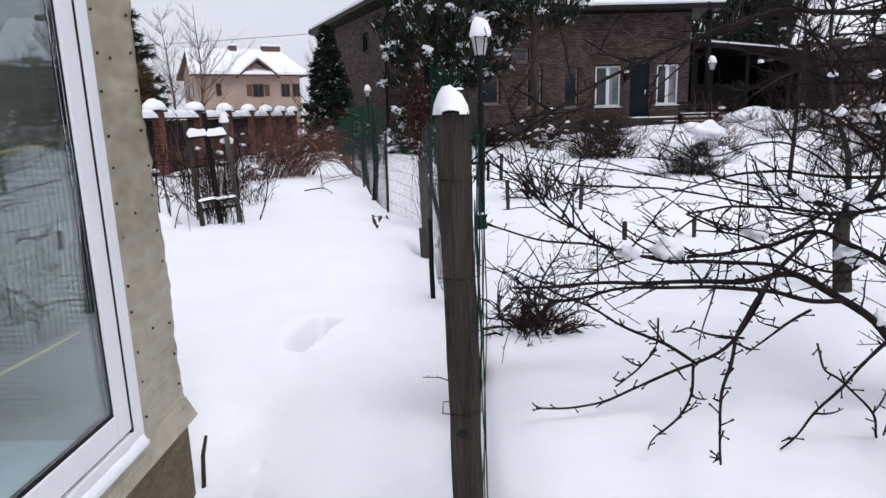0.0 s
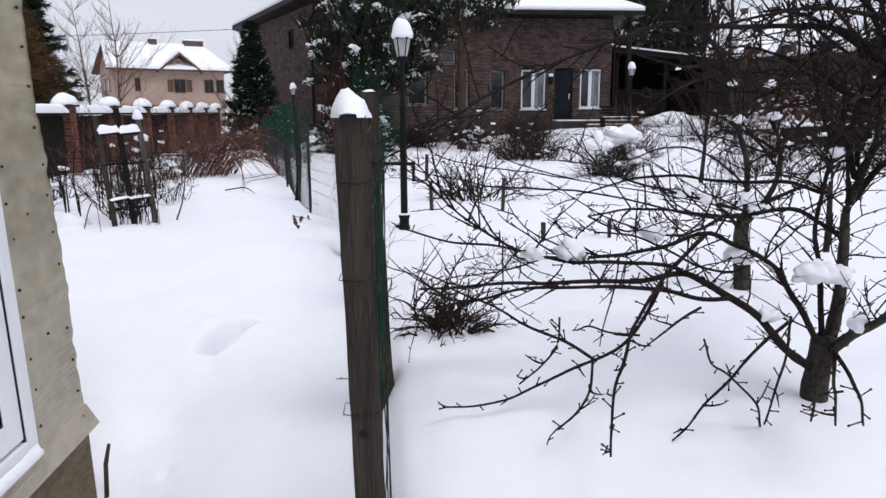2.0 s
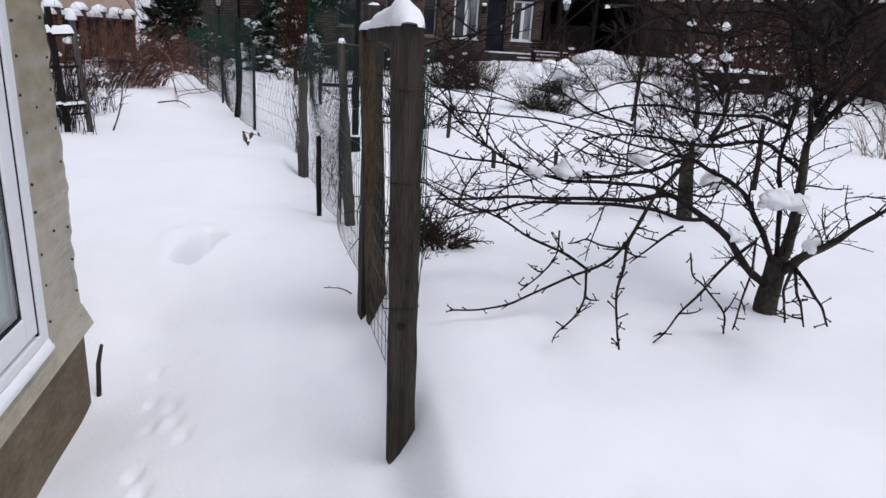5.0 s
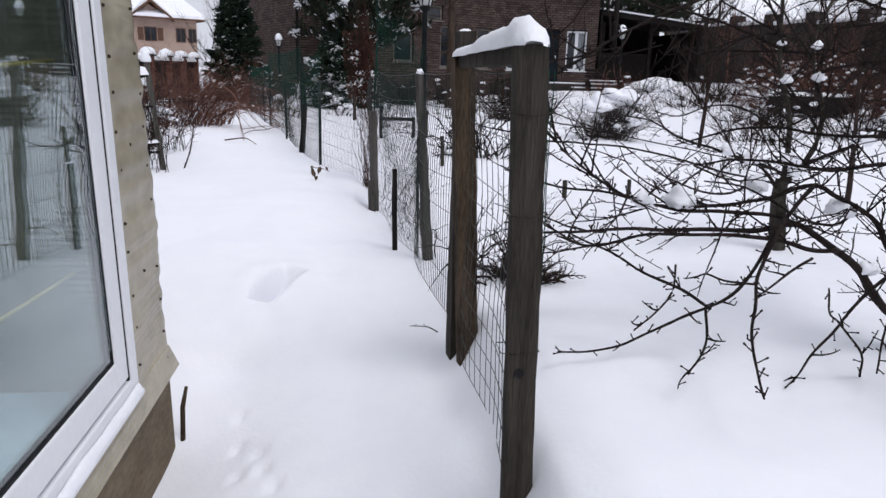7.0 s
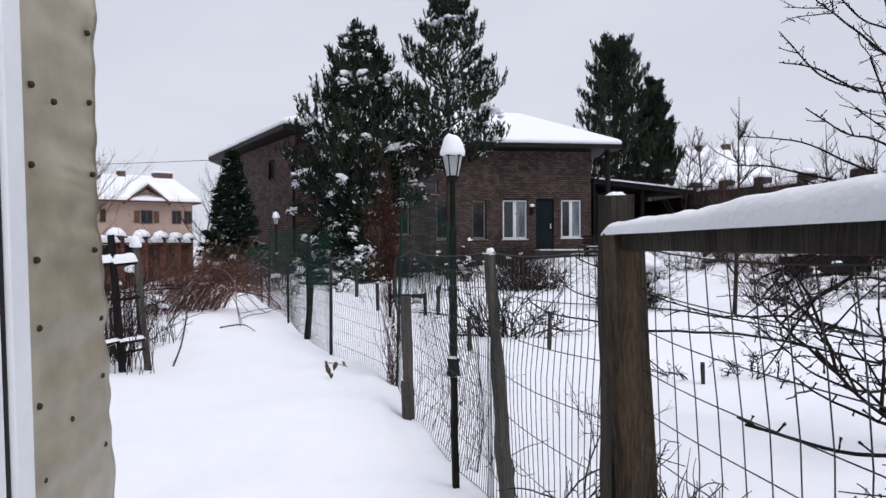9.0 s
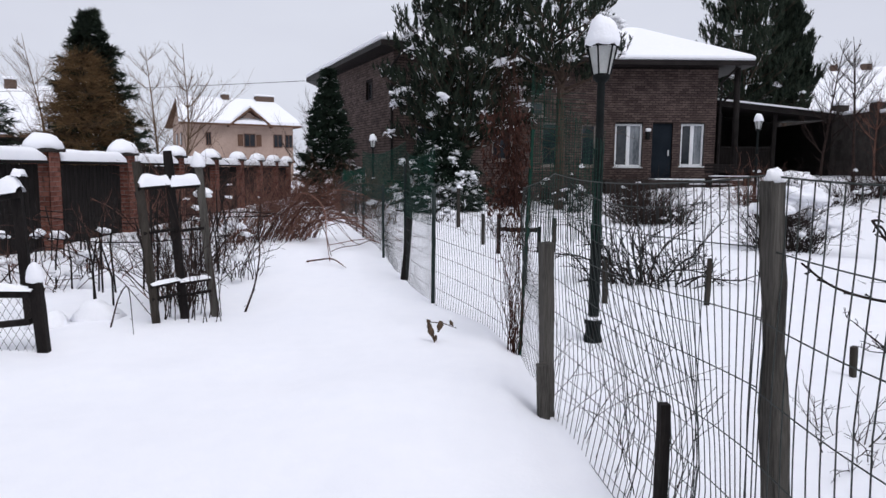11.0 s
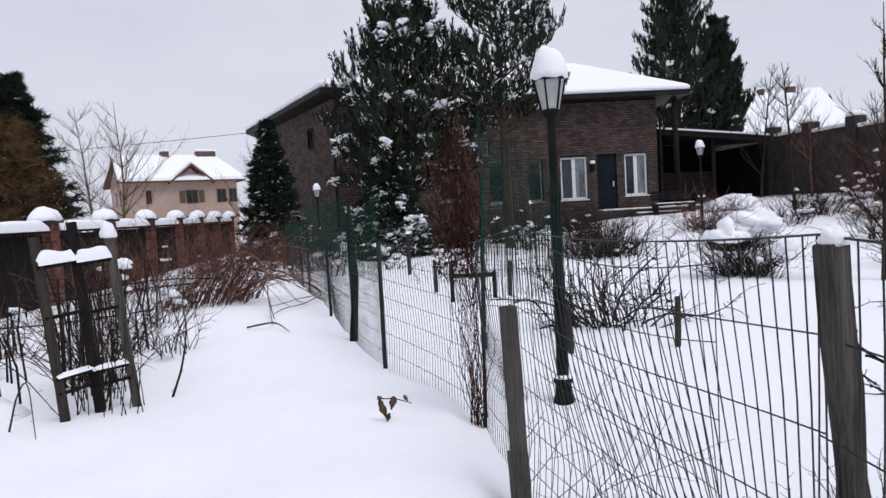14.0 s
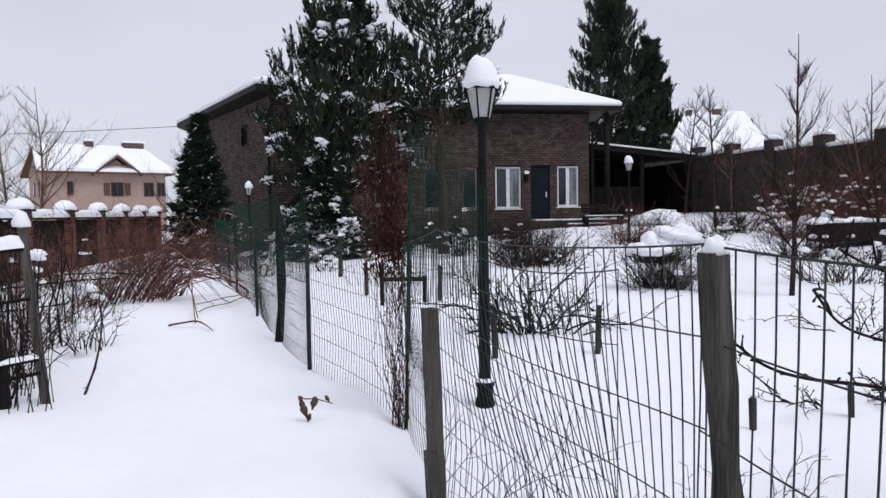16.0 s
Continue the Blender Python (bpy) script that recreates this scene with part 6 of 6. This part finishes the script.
bush(1.6, 28.5, 1.3, 1.2, 150, "dark bare shrub against the house wall", BARK, snow=8, thick=0.010, snow_r=0.08)
bush(6.4, 30.0, 1.2, 1.0, 120, "dark bare shrub below the terrace", BARK, snow=5, thick=0.010, snow_r=0.08)
bush(4.6, 20.5, 1.5, 1.25, 260, "wide dense bare shrub in front of the house", snow=6, thick=0.011, snow_r=0.08)
bush(5.6, 25.5, 1.2, 1.1, 130, "bare shrub below the windows", snow=6, thick=0.011, snow_r=0.08)
bush(7.4, 19.5, 1.1, 1.0, 150, "bare twiggy shrub below the terrace", snow=4, thick=0.009, snow_r=0.08)
bush(9.0, 24.6, 1.2, 1.3, 130, "reddish bare shrub round the lamp", REDTWIG, snow=0, thick=0.008)
bush(3.5, 24.8, 0.7, 1.35, 90, "tall shrub dotted with balls of snow", snow=34, snow_r=0.085)
bush(1.85, 11.3, 0.85, 1.3, 40, "bent fruit bush with dark knobbly twigs", BARK, snow=0, thick=0.013, arch=0.9)
bush(2.9, 12.6, 0.7, 0.7, 14, "small bent fruit bush with knobbly twigs", BARK, snow=0, thick=0.008, arch=0.9)
bush(3.5, 7.9, 1.0, 0.7, 16, "low spreading fruit bush in the snow", BARK, snow=0, thick=0.01, arch=1.2)
bush(1.5, 6.3, 0.55, 0.5, 20, "thin dry stems in the snow", TWIG, snow=0, thick=0.004)
bush(5.4, 10.2, 1.0, 0.9, 22, "low spreading fruit bush in the snow", BARK, snow=0, thick=0.009, arch=1.0)
bush(8.6, 14.8, 1.3, 1.1, 90, "bare twiggy shrub with snow", TWIG, snow=8, thick=0.009, snow_r=0.1)
bush(11.3, 19.5, 1.5, 1.3, 120, "bare twiggy shrub with snow", TWIG, snow=10, thick=0.010, snow_r=0.1)
bush(13.2, 25.5, 1.5, 1.4, 120, "bare twiggy shrub with snow", TWIG, snow=10, thick=0.012, snow_r=0.1)
bush(0.6, 17.0, 0.9, 0.7, 34, "thin bare currant bush", snow=4, thick=0.007)
bush(-0.6, 21.0, 0.8, 0.7, 40, "thin bare currant bush", snow=6, thick=0.007)
bush(0.86, 3.8, 0.24, 0.30, 130, "brown tangle of cut twigs by the gate", TWIG, snow=5, snow_r=0.06, arch=2.4, thick=0.008, name="twig_tangle")
bush(11.2, 24.0, 1.3, 1.1, 90, "bare twiggy shrub in the snow", snow=10, thick=0.009)
bush(13.6, 23.2, 1.2, 1.3, 110, "reddish bare shrub before the stone wall", REDTWIG, snow=26, thick=0.01)
bush(16.2, 27.5, 1.4, 1.8, 110, "reddish bare shrub before the stone wall", REDTWIG, snow=26, thick=0.01)
bush(15.3, 22.6, 1.5, 2.0, 260, "tall hedge shrub sprinkled with snow", REDTWIG, snow=60, snow_r=0.08, thick=0.012)
bush(12.2, 16.4, 1.4, 1.2, 120, "bare twiggy shrub with snow", TWIG, snow=26, snow_r=0.12, thick=0.009)
bush(16.3, 20.2, 1.4, 1.8, 230, "tall hedge shrub sprinkled with snow", REDTWIG, snow=60, snow_r=0.08, thick=0.011)
bush(16.4, 25.2, 1.4, 1.8, 230, "tall hedge shrub sprinkled with snow", REDTWIG, snow=60, snow_r=0.08, thick=0.011)
bush(9.3, 9.5, 1.0, 1.0, 60, "thin bare shrub in the snow", TANTWIG, snow=0, thick=0.006)
bush(-1.9, 20.0, 0.5, 1.35, 12, "bare sapling with snow along its branches", TANTWIG, snow=22, snow_r=0.1, thick=0.014, name="sapling")
bush(12.6, 30.2, 0.9, 1.0, 60, "thin bare shrub in the snow", snow=8, thick=0.008)
for q in ((-5.7, 16.2), (-5.8, 18.6), (-5.7, 22.6), (-5.9, 25.0), (-5.6, 27.4), (-2.6, 21.5), (-3.6, 22.5), (-4.6, 20.5), (-3.4, 24.5)):
    bush(q[0], q[1], 0.9, 1.5, 55, "dense reddish bare hedge shrub", REDTWIG, snow=2, snow_r=0.06, thick=0.008, group="hedge shrubs")


# ---- kitchen garden behind the path ----
def rung_snow(parent, p0, p1, h, w):
    s = Soup()
    p0, p1 = Vector(p0), Vector(p1)
    n = 10
    sd = Vector((0, 0, 1)).cross(p1 - p0).normalized()
    for i in range(n + 1):
        t = i / n
        c = p0.lerp(p1, t)
        hh = h * (0.4 if i in (0, n) else 1) * (1 + 0.35 * noise.noise(c * 9))
        for a in range(7):
            ph = math.pi * a / 6
            s.v.append(c + sd * (-w * math.cos(ph)) + Vector((0, 0, hh * math.sin(ph))))
    for i in range(n):
        for a in range(6):
            q = i * 7 + a
            s.f.append((q, q + 1, q + 8, q + 7))
    s.make("rung_snow", SNOWC, parent, "snow on the rung")


def trellis():
    t = thing("garden_trellis", -2.64, 8.9, 0, "wooden rose trellis of three leaning posts with snowy rungs", "trellis")
    o = Vector((-2.64, 8.9, 0))
    posts = (((-2.80, 8.70, -0.2), (-2.95, 8.74, 1.36), 0.062, GREYWOOD), ((-2.645, 8.9, -0.2), (-2.78, 8.95, 1.45), 0.07, DARKWOOD), ((-2.42, 9.02, -0.2), (-2.58, 9.10, 1.33), 0.062, PALEWOOD))
    for a, b, w, m in posts:
        plank("post", Vector(a) - o, Vector(b) - o, w, w * 0.8, m, t, 0.3)

    def at(i, z):
        a, b = Vector(posts[i][0]), Vector(posts[i][1])
        return a.lerp(b, (z + 0.2) / (b.z + 0.2)) - o + Vector((0, -0.03, 0))

    for z, hs in ((0.24, 0), (0.34, 0.03), (0.78, 0.0), (1.14, 0.085)):
        for i in (0, 1):
            p, q = at(i, z), at(i + 1, z + 0.02)
            s = Soup()
            s.tube([p, q], 0.014, 6)
            s.make("rung", DARKWOOD, t)
            if hs:
                rung_snow(t, p + Vector((0, 0, 0.013)), q + Vector((0, 0, 0.013)), hs, 0.035)
    snowcap(t, at(2, 1.33) + Vector((0.0, 0.03, 0.0)), 0.06, 0.06, 0.12, 2.2)
    s = Soup()
    for i in range(26):
        p = wander((rnd(-0.25, 0.3), rnd(-0.15, 0.25), -0.02), (rnd(-0.15, 0.2), rnd(-0.15, 0.15), 1), rnd(0.5, 1.35), 7, 0.09)
        s.tube(p, taper(0.005, 0.002, 8), 3)
        for j in (3, 5):
            c = wander(p[j], (rnd(-1, 1), rnd(-1, 1), 0.5), rnd(0.1, 0.3), 3, 0.2)
            s.tube(c, taper(0.0025, 0.0015, 4), 3)
    s.make("rose_stem", TWIG, t, "bare thorny stems")["kind"] = "stuff"
    # a taller post standing farther along with snow on its crossbar
    g = thing("snowy_post", -3.89, 8.7, land(-3.89, 8.7) + 0.1, "dark wooden post with a snow-laden crossbar", "post")
    plank("post", (0.05, 0, -0.3), (-0.03, 0.0, 1.14), 0.075, 0.06, DARKWOOD, g, 0.2)
    plank("crossbar", (0.03, -0.04, 1.0), (-0.33, -0.04, 0.94), 0.05, 0.05, DARKWOOD, g, 1.57)
    rung_snow(g, (0.06, -0.02, 1.14), (-0.02, -0.02, 1.15), 0.06, 0.05)
    rung_snow(g, (0.04, -0.04, 1.02), (-0.32, -0.04, 0.965), 0.13, 0.07)


def chain_frame():
    f = thing("bed_frame_fence", -3.74, 7.95, -0.05, "low dark wooden frame filled with chain-link wire, snow on top", "fence")
    plank("post", (0.44, 0, -0.15), (0.40, -0.02, 0.56), 0.075, 0.06, DARKWOOD, f, 0.1)
    plank("post", (-0.06, 0, -0.15), (-0.08, -0.02, 0.50), 0.04, 0.04, DARKWOOD, f, 0.1)
    plank("post", (-0.9, 0, -0.15), (-0.9, -0.02, 0.50), 0.05, 0.04, DARKWOOD, f, 0.1)
    plank("top_rail", (0.38, -0.03, 0.47), (-1.0, -0.02, 0.46), 0.05, 0.05, DARKWOOD, f, 1.57)
    plank("mid_rail", (0.36, -0.03, 0.27), (0.05, -0.05, 0.24), 0.05, 0.04, DARKWOOD, f, 1.57)
    rung_snow(f, (0.40, -0.03, 0.495), (-0.98, -0.03, 0.485), 0.05, 0.045)
    snowcap(f, (0.40, -0.02, 0.56), 0.06, 0.05, 0.13, 8.8)
    s = Soup()
    c = 0.06
    for i in range(-9, 26):
        for q in (-1, 1):
            pts = []
            for k in range(10):
                x = -0.95 + i * c + q * k * c * 0.5 + (0.5 if q < 0 else 0)
                if -0.95 <= x <= 0.4:
                    pts.append(Vector((x, 0.012 * q, 0.02 + k * 0.048)))
            if len(pts) > 1:
                s.tube(pts, 0.0016, 3, cap=False)
    s.make("chain_link", STEELNAIL, f, "thin rusty chain-link wire")["kind"] = "stuff"
    for i, (x, y, r) in enumerate(((-3.45, 9.0, 0.16), (-3.75, 8.75, 0.14), (-4.9, 9.9, 0.2), (-5.5, 10.6, 0.22), (-4.3, 10.8, 0.18), (-5.2, 12.6, 0.3), (-4.4, 13.0, 0.25), (-5.9, 9.3, 0.2))):
        q = Soup()
        q.lump((0, 0, 0.02), r * 1.3, r * 1.1, r * 0.95, i * 3.1, 12, 8, 0.4, 0.3)
        ob = q.make("snow_mound", SNOWC)
        ob.location = (x, y, land(x, y) - 0.03)
        tagged(ob, "rounded heap of snow on a garden bed", "snow heap", "snow heaps")



def cane_plot():
    """Stakes and canes of the berry rows."""
    for i in range(54):
        row = i % 4
        y = 9.6 + row * 1.05 + rnd(-0.25, 0.25)
        x = rnd(-6.1, -2.75 - 0.12 * row)
        h = rnd(0.55, 1.05)
        st = Soup()
        st.tube([(0, 0, -0.15), (rnd(-0.04, 0.04), rnd(-0.04, 0.04), h * 0.5), (rnd(-0.12, 0.12), rnd(-0.05, 0.05), h)], [0.011, 0.010, 0.008], 5)
        ob = st.make("garden_stake", DARKWOOD)
        ob.location = (x, y, land(x, y))
        tagged(ob, "thin dark plant stake standing in the snow", "stake", "plant stakes")
    for i, (x0, y0, x1, y1, z) in enumerate(((-6.0, 9.9, -2.6, 10.0, 0.62), (-5.9, 11.0, -2.5, 11.1, 0.7), (-5.8, 12.2, -2.6, 12.2, 0.66))):
        b = Soup()
        b.tube([Vector((x0 + (x1 - x0) * q, y0 + (y1 - y0) * q, land(x0, y0) + z + 0.05 * math.sin(q * 7 + i))) for q in np.linspace(0, 1, 9)], 0.007, 5)
        ob = b.make("tie_rail", DARKWOOD)
        tagged(ob, "thin rail tied across the plant stakes", "rail", "tie rails")
    for i in range(13):
        x, y = rnd(-6.0, -3.2), rnd(9.5, 13.2)
        bush(x, y, 0.5, rnd(0.7, 1.1), 11, "bare berry canes in the snow", TWIG if i % 2 else REDTWIG, snow=3, snow_r=0.09, thick=0.006, name="berry_bush", group="berry bushes", arch=1.2)
    for i in range(5):
        x, y = rnd(-3.5, -2.7), rnd(9.4, 11.6)
        bush(x, y, 0.35, rnd(1.0, 1.3), 22, "tall bare berry canes", TWIG, snow=0, snow_r=0.05, thick=0.006, name="berry_bush", group="berry bushes")
    # long arching rose canes
    for i, pts in enumerate((((-4.6, 9.4, 0.2), (-3.9, 9.0, 0.62), (-3.2, 8.7, 0.48), (-2.75, 8.5, 0.12)), ((-4.4, 7.6, 0.05), (-4.0, 7.5, 0.2), (-3.6, 7.45, 0.12), (-3.3, 7.4, 0.02)),
                             ((-5.3, 9.6, 0.1), (-4.7, 9.3, 0.7), (-4.1, 9.2, 0.75), (-3.5, 9.1, 0.3)), ((-3.1, 8.5, 0.05), (-3.0, 8.45, 0.3), (-2.9, 8.4, 0.38), (-2.85, 8.35, 0.02)))):
        b = Soup()
        L = smooth_line(pts, 7)
        b.tube(L, taper(0.007, 0.003, len(L)), 5)
        spurs(b, L, 0.07, 0.002, 0.03)
        tagged(b.make("rose_cane", TWIG), "long arching bare rose cane", "cane", "rose canes")
    b = Soup()
    L = smooth_line([(-2.28, 9.25, -0.05), (-2.17, 9.27, 0.25), (-2.12, 9.3, 0.55), (-2.13, 9.3, 0.75), (-2.1, 9.3, 1.0)], 6)
    b.tube(L, taper(0.011, 0.003, len(L)), 5)
    spurs(b, L, 0.06, 0.003, 0.05)
    tagged(b.make("lone_shoot", TWIG), "single leaning bare shoot beside the path", "shoot")


def stakes_right():
    for x, y, h, w in ((2.15, 9.96, 0.47, 0.055), (1.12, 9.85, 0.42, 0.06), (2.23, 7.55, 0.20, 0.05), (3.02, 7.68, 0.20, 0.055), (1.27, 14.3, 0.55, 0.07), (0.2, 15.5, 0.55, 0.07), (-0.2, 19.0, 0.9, 0.09)):
        g = thing("marker_stake", x, y, land(x, y), "short weathered stake standing in the snow", "stake", "marker stakes")
        plank("stake", (0, 0, -0.15), (rnd(-0.02, 0.02), 0, h), w * 0.8, w * 0.6, GREYWOOD, g, rnd(0, 1))
        if y > 14:
            snowcap(g, (0, 0, h), w * 0.6, w * 0.6, w * 0.7, x)
    g = thing("low_rail", 0.68, 14.0, land(0.68, 14.0), "low wooden rail on two posts in the snow", "rail")
    plank("post", (-0.32, 0, -0.1), (-0.32, 0, 0.6), 0.06, 0.05, DARKWOOD, g)
    plank("post", (0.32, 0, -0.1), (0.32, 0, 0.42), 0.06, 0.05, DARKWOOD, g)
    plank("top_rail", (-0.30, 0, 0.38), (0.31, 0, 0.37), 0.05, 0.06, DARKWOOD, g, 1.57)
    b = thing("planter_cart", 13.9, 21.0, land(13.9, 21.0), "dark wooden garden cart with wheels and snow on top", "cart")
    part("body", boxbm(-1.1, -0.45, 0.1, 1.3, 0.45, 0.62, bevel=0.03), DARKWOOD, b)
    for i, (x, r) in enumerate(((-0.9, 0.3), (-0.35, 0.22), (0.2, 0.3), (0.75, 0.24), (1.05, 0.2))):
        p = Soup()
        p.lump((x, 0.05, 0.615), r * 1.3, r * 1.2, r * 0.5, i * 3.3, 12, 8, 0.5, 0.3)
        p.make("snow", SNOWC, b)
    for x in (-1.0, 1.0):
        s = Soup()
        ring = [Vector((x + 0.26 * math.cos(a), -0.5, 0.22 + 0.26 * math.sin(a))) for a in np.linspace(0, 2 * math.pi, 25)]
        s.tube(ring, 0.03, 6, cap=False)
        for k in range(8):
            a = k * math.pi / 4
            s.tube([(x, -0.5, 0.22), (x + 0.25 * math.cos(a), -0.5, 0.22 + 0.25 * math.sin(a))], 0.018, 5)
        s.make("wheel", DARKWOOD, b)
    s = Soup()
    s.lump((0, 0, 0), 1.3, 0.9, 0.55, 4.4, 20, 10, 0.2, 0.2)
    ob = s.make("snow_mound", SNOWC)
    ob.location = (13.1, 31.0, land(13.1, 31.0) + 0.0)
    tagged(ob, "large rounded mound buried under snow", "snow heap")


def withered_plant():
    t = thing("withered_plant", -0.51, 7.98, land(-0.51, 7.98), "broken twig with curled dark leaves poking out of snow", "plant")
    s = Soup()
    L = smooth_line([(-0.005, 0.0, -0.04), (-0.025, 0.01, 0.07), (-0.055, 0.0, 0.14), (-0.02, 0.0, 0.142), (0.05, 0.0, 0.135), (0.145, -0.01, 0.105)], 5)
    s.tube(L, taper(0.0055, 0.003, len(L)), 5)
    s.make("stem", DRYLEAF, t)
    # each leaf: where it hangs from, its tip, half its width and how far it curls
    for c, tip, w, curl in (((-0.055, 0.0, 0.135), (-0.012, -0.02, 0.015), 0.021, 0.016), ((0.034, 0.0, 0.15), (0.016, -0.02, 0.075), 0.019, 0.014), ((0.10, 0.0, 0.155), (0.122, 0.0, 0.115), 0.011, 0.008),
                            ((0.002, -0.01, 0.05), (-0.012, -0.02, 0.0), 0.012, 0.008), ((-0.045, 0.0, 0.14), (-0.065, -0.01, 0.165), 0.014, 0.012), ((0.034, 0.0, 0.15), (0.052, -0.015, 0.12), 0.011, 0.01)):
        c, tip = Vector(c), Vector(tip)
        side = (tip - c).cross(Vector((0.2, 1, 0))).normalized()
        b = Soup()
        n = 7
        for i in range(n + 1):
            q = i / n
            m = c.lerp(tip, q) + Vector((0, -1, 0)) * curl * math.sin(q * 3.14)
            e = w * (math.sin(min(1, q * 1.15 + 0.06) * 3.0) ** 0.8 * (1 + 0.2 * math.sin(i * 2.3)) + 0.04)
            for k in (-1, -0.5, 0, 0.5, 1):
                b.v.append(m + side * e * k + Vector((0, 1, 0)) * (curl * 0.8 * k * k - 0.002 * (i % 2)))
        for i in range(n):
            for k in range(4):
                b.f.append((i * 5 + k, i * 5 + k + 1, i * 5 + k + 6, i * 5 + k + 5))
        leaf = b.make("leaf", DRYLEAF, t)
        thick = leaf.modifiers.new("thick", "SOLIDIFY")
        thick.thickness = 0.002
    b = Soup()
    L = smooth_line([(0.50, 3.62, -0.10), (0.42, 3.6, -0.06), (0.34, 3.56, 0.0), (0.24, 3.5, 0.03)], 5)
    b.tube(L, taper(0.005, 0.002, len(L)), 4)
    spurs(b, L, 0.05, 0.002, 0.03)
    tagged(b.make("fallen_twig", BARK), "thin twig reaching out of the snow by the gate", "twig")


def power_line():
    for i, (z0, z1) in enumerate(((7.6, 5.6), )):
        s = Soup()
        s.tube([Vector((-60 + 55.2 * q, 62 - 25.0 * q, z0 + (z1 - z0) * q - 0.5 * (1 - (2 * q - 1) ** 2))) for q in np.linspace(0, 1, 24)], 0.014, 4)
        tagged(s.make("power_line", GASKET), "thin black power cable across the sky", "cable", "power cables")


trellis()
chain_frame()
cane_plot()
stakes_right()
withered_plant()
power_line()


# ---- brickwork ----
def brickwork(parent, a, b, z0, z1, holes, bw, bh, gap, proud, mats, near):
    """Courses of bricks standing proud of a wall from a to b; near(u, z) tells which are single pieces."""
    a, b = Vector((*a, 0)), Vector((*b, 0))
    L = (b - a).length
    u = (b - a) / L
    out = Vector((u.y, -u.x, 0))
    yaw = math.atan2(u.y, u.x)
    w, t = bw - gap, bh - gap
    bm = bmesh.new()
    box(bm, -w / 2, -proud, -t / 2, w / 2, 0.004, t / 2)
    me = bpy.data.meshes.new("brick")
    bm.to_mesh(me)
    bm.free()
    me.materials.append(mats[1])
    rest = Soup()
    for row in range(int((z1 - z0) / bh)):
        zl = z0 + row * bh
        zm = zl + bh / 2
        p = -bw / 2 if row % 2 else 0.0
        while p < L:
            spans = [(max(0.004, p), min(L - 0.004, p + w))]
            for h0, h1, g0, g1 in holes:
                if g0 < zl + t and g1 > zl:
                    spans = [q for s0, s1 in spans for q in ((s0, min(s1, h0)), (max(s0, h1), s1)) if q[1] - q[0] > 0.03]
            for s0, s1 in spans:
                if s1 - s0 < 0.03:
                    continue
                c = a + u * (s0 + s1) / 2 + Vector((0, 0, zm))
                if s1 - s0 > w - 1e-4 and near((s0 + s1) / 2, zm):
                    ob = new("brick", me)
                    ob.parent = parent
                    ob.location = c
                    ob.rotation_euler = (0, 0, yaw)
                    continue
                k = proud * rnd(0.75, 1.1)
                i = len(rest.v)
                for dz in (-t / 2, t / 2):
                    for du, dn in ((s0, -0.002), (s1, -0.002), (s1, k), (s0, k)):
                        rest.v.append(a + u * du + out * dn + Vector((0, 0, zm + dz)))
                rest.f += [(i + 3, i + 2, i + 6, i + 7), (i, i + 3, i + 7, i + 4), (i + 2, i + 1, i + 5, i + 6), (i, i + 1, i + 2, i + 3), (i + 4, i + 7, i + 6, i + 5)]
            p += bw
    if rest.f:
        rest.make("brickwork", mats[0], parent, smooth=False)["kind"] = "stuff"


for k, (wall, p, q, z0, z1, holes) in enumerate(HOUSE_WALLS):
    brickwork(wall, p, q, z0, z1, holes, 0.26, 0.105, 0.022, 0.016, CLINKER, lambda u, z: k == 2 and 1.0 < z < 3.9)
for k, (pillar, x, y, zt) in enumerate(PILLARS):
    r = 0.165
    for p, q in (((x - r, y - r), (x + r, y - r)), ((x + r, y - r), (x + r, y + r))):
        brickwork(pillar, p, q, -0.1, zt, [], 0.165, 0.078, 0.012, 0.008, REDBRICK, lambda u, z: k in (1, 2))
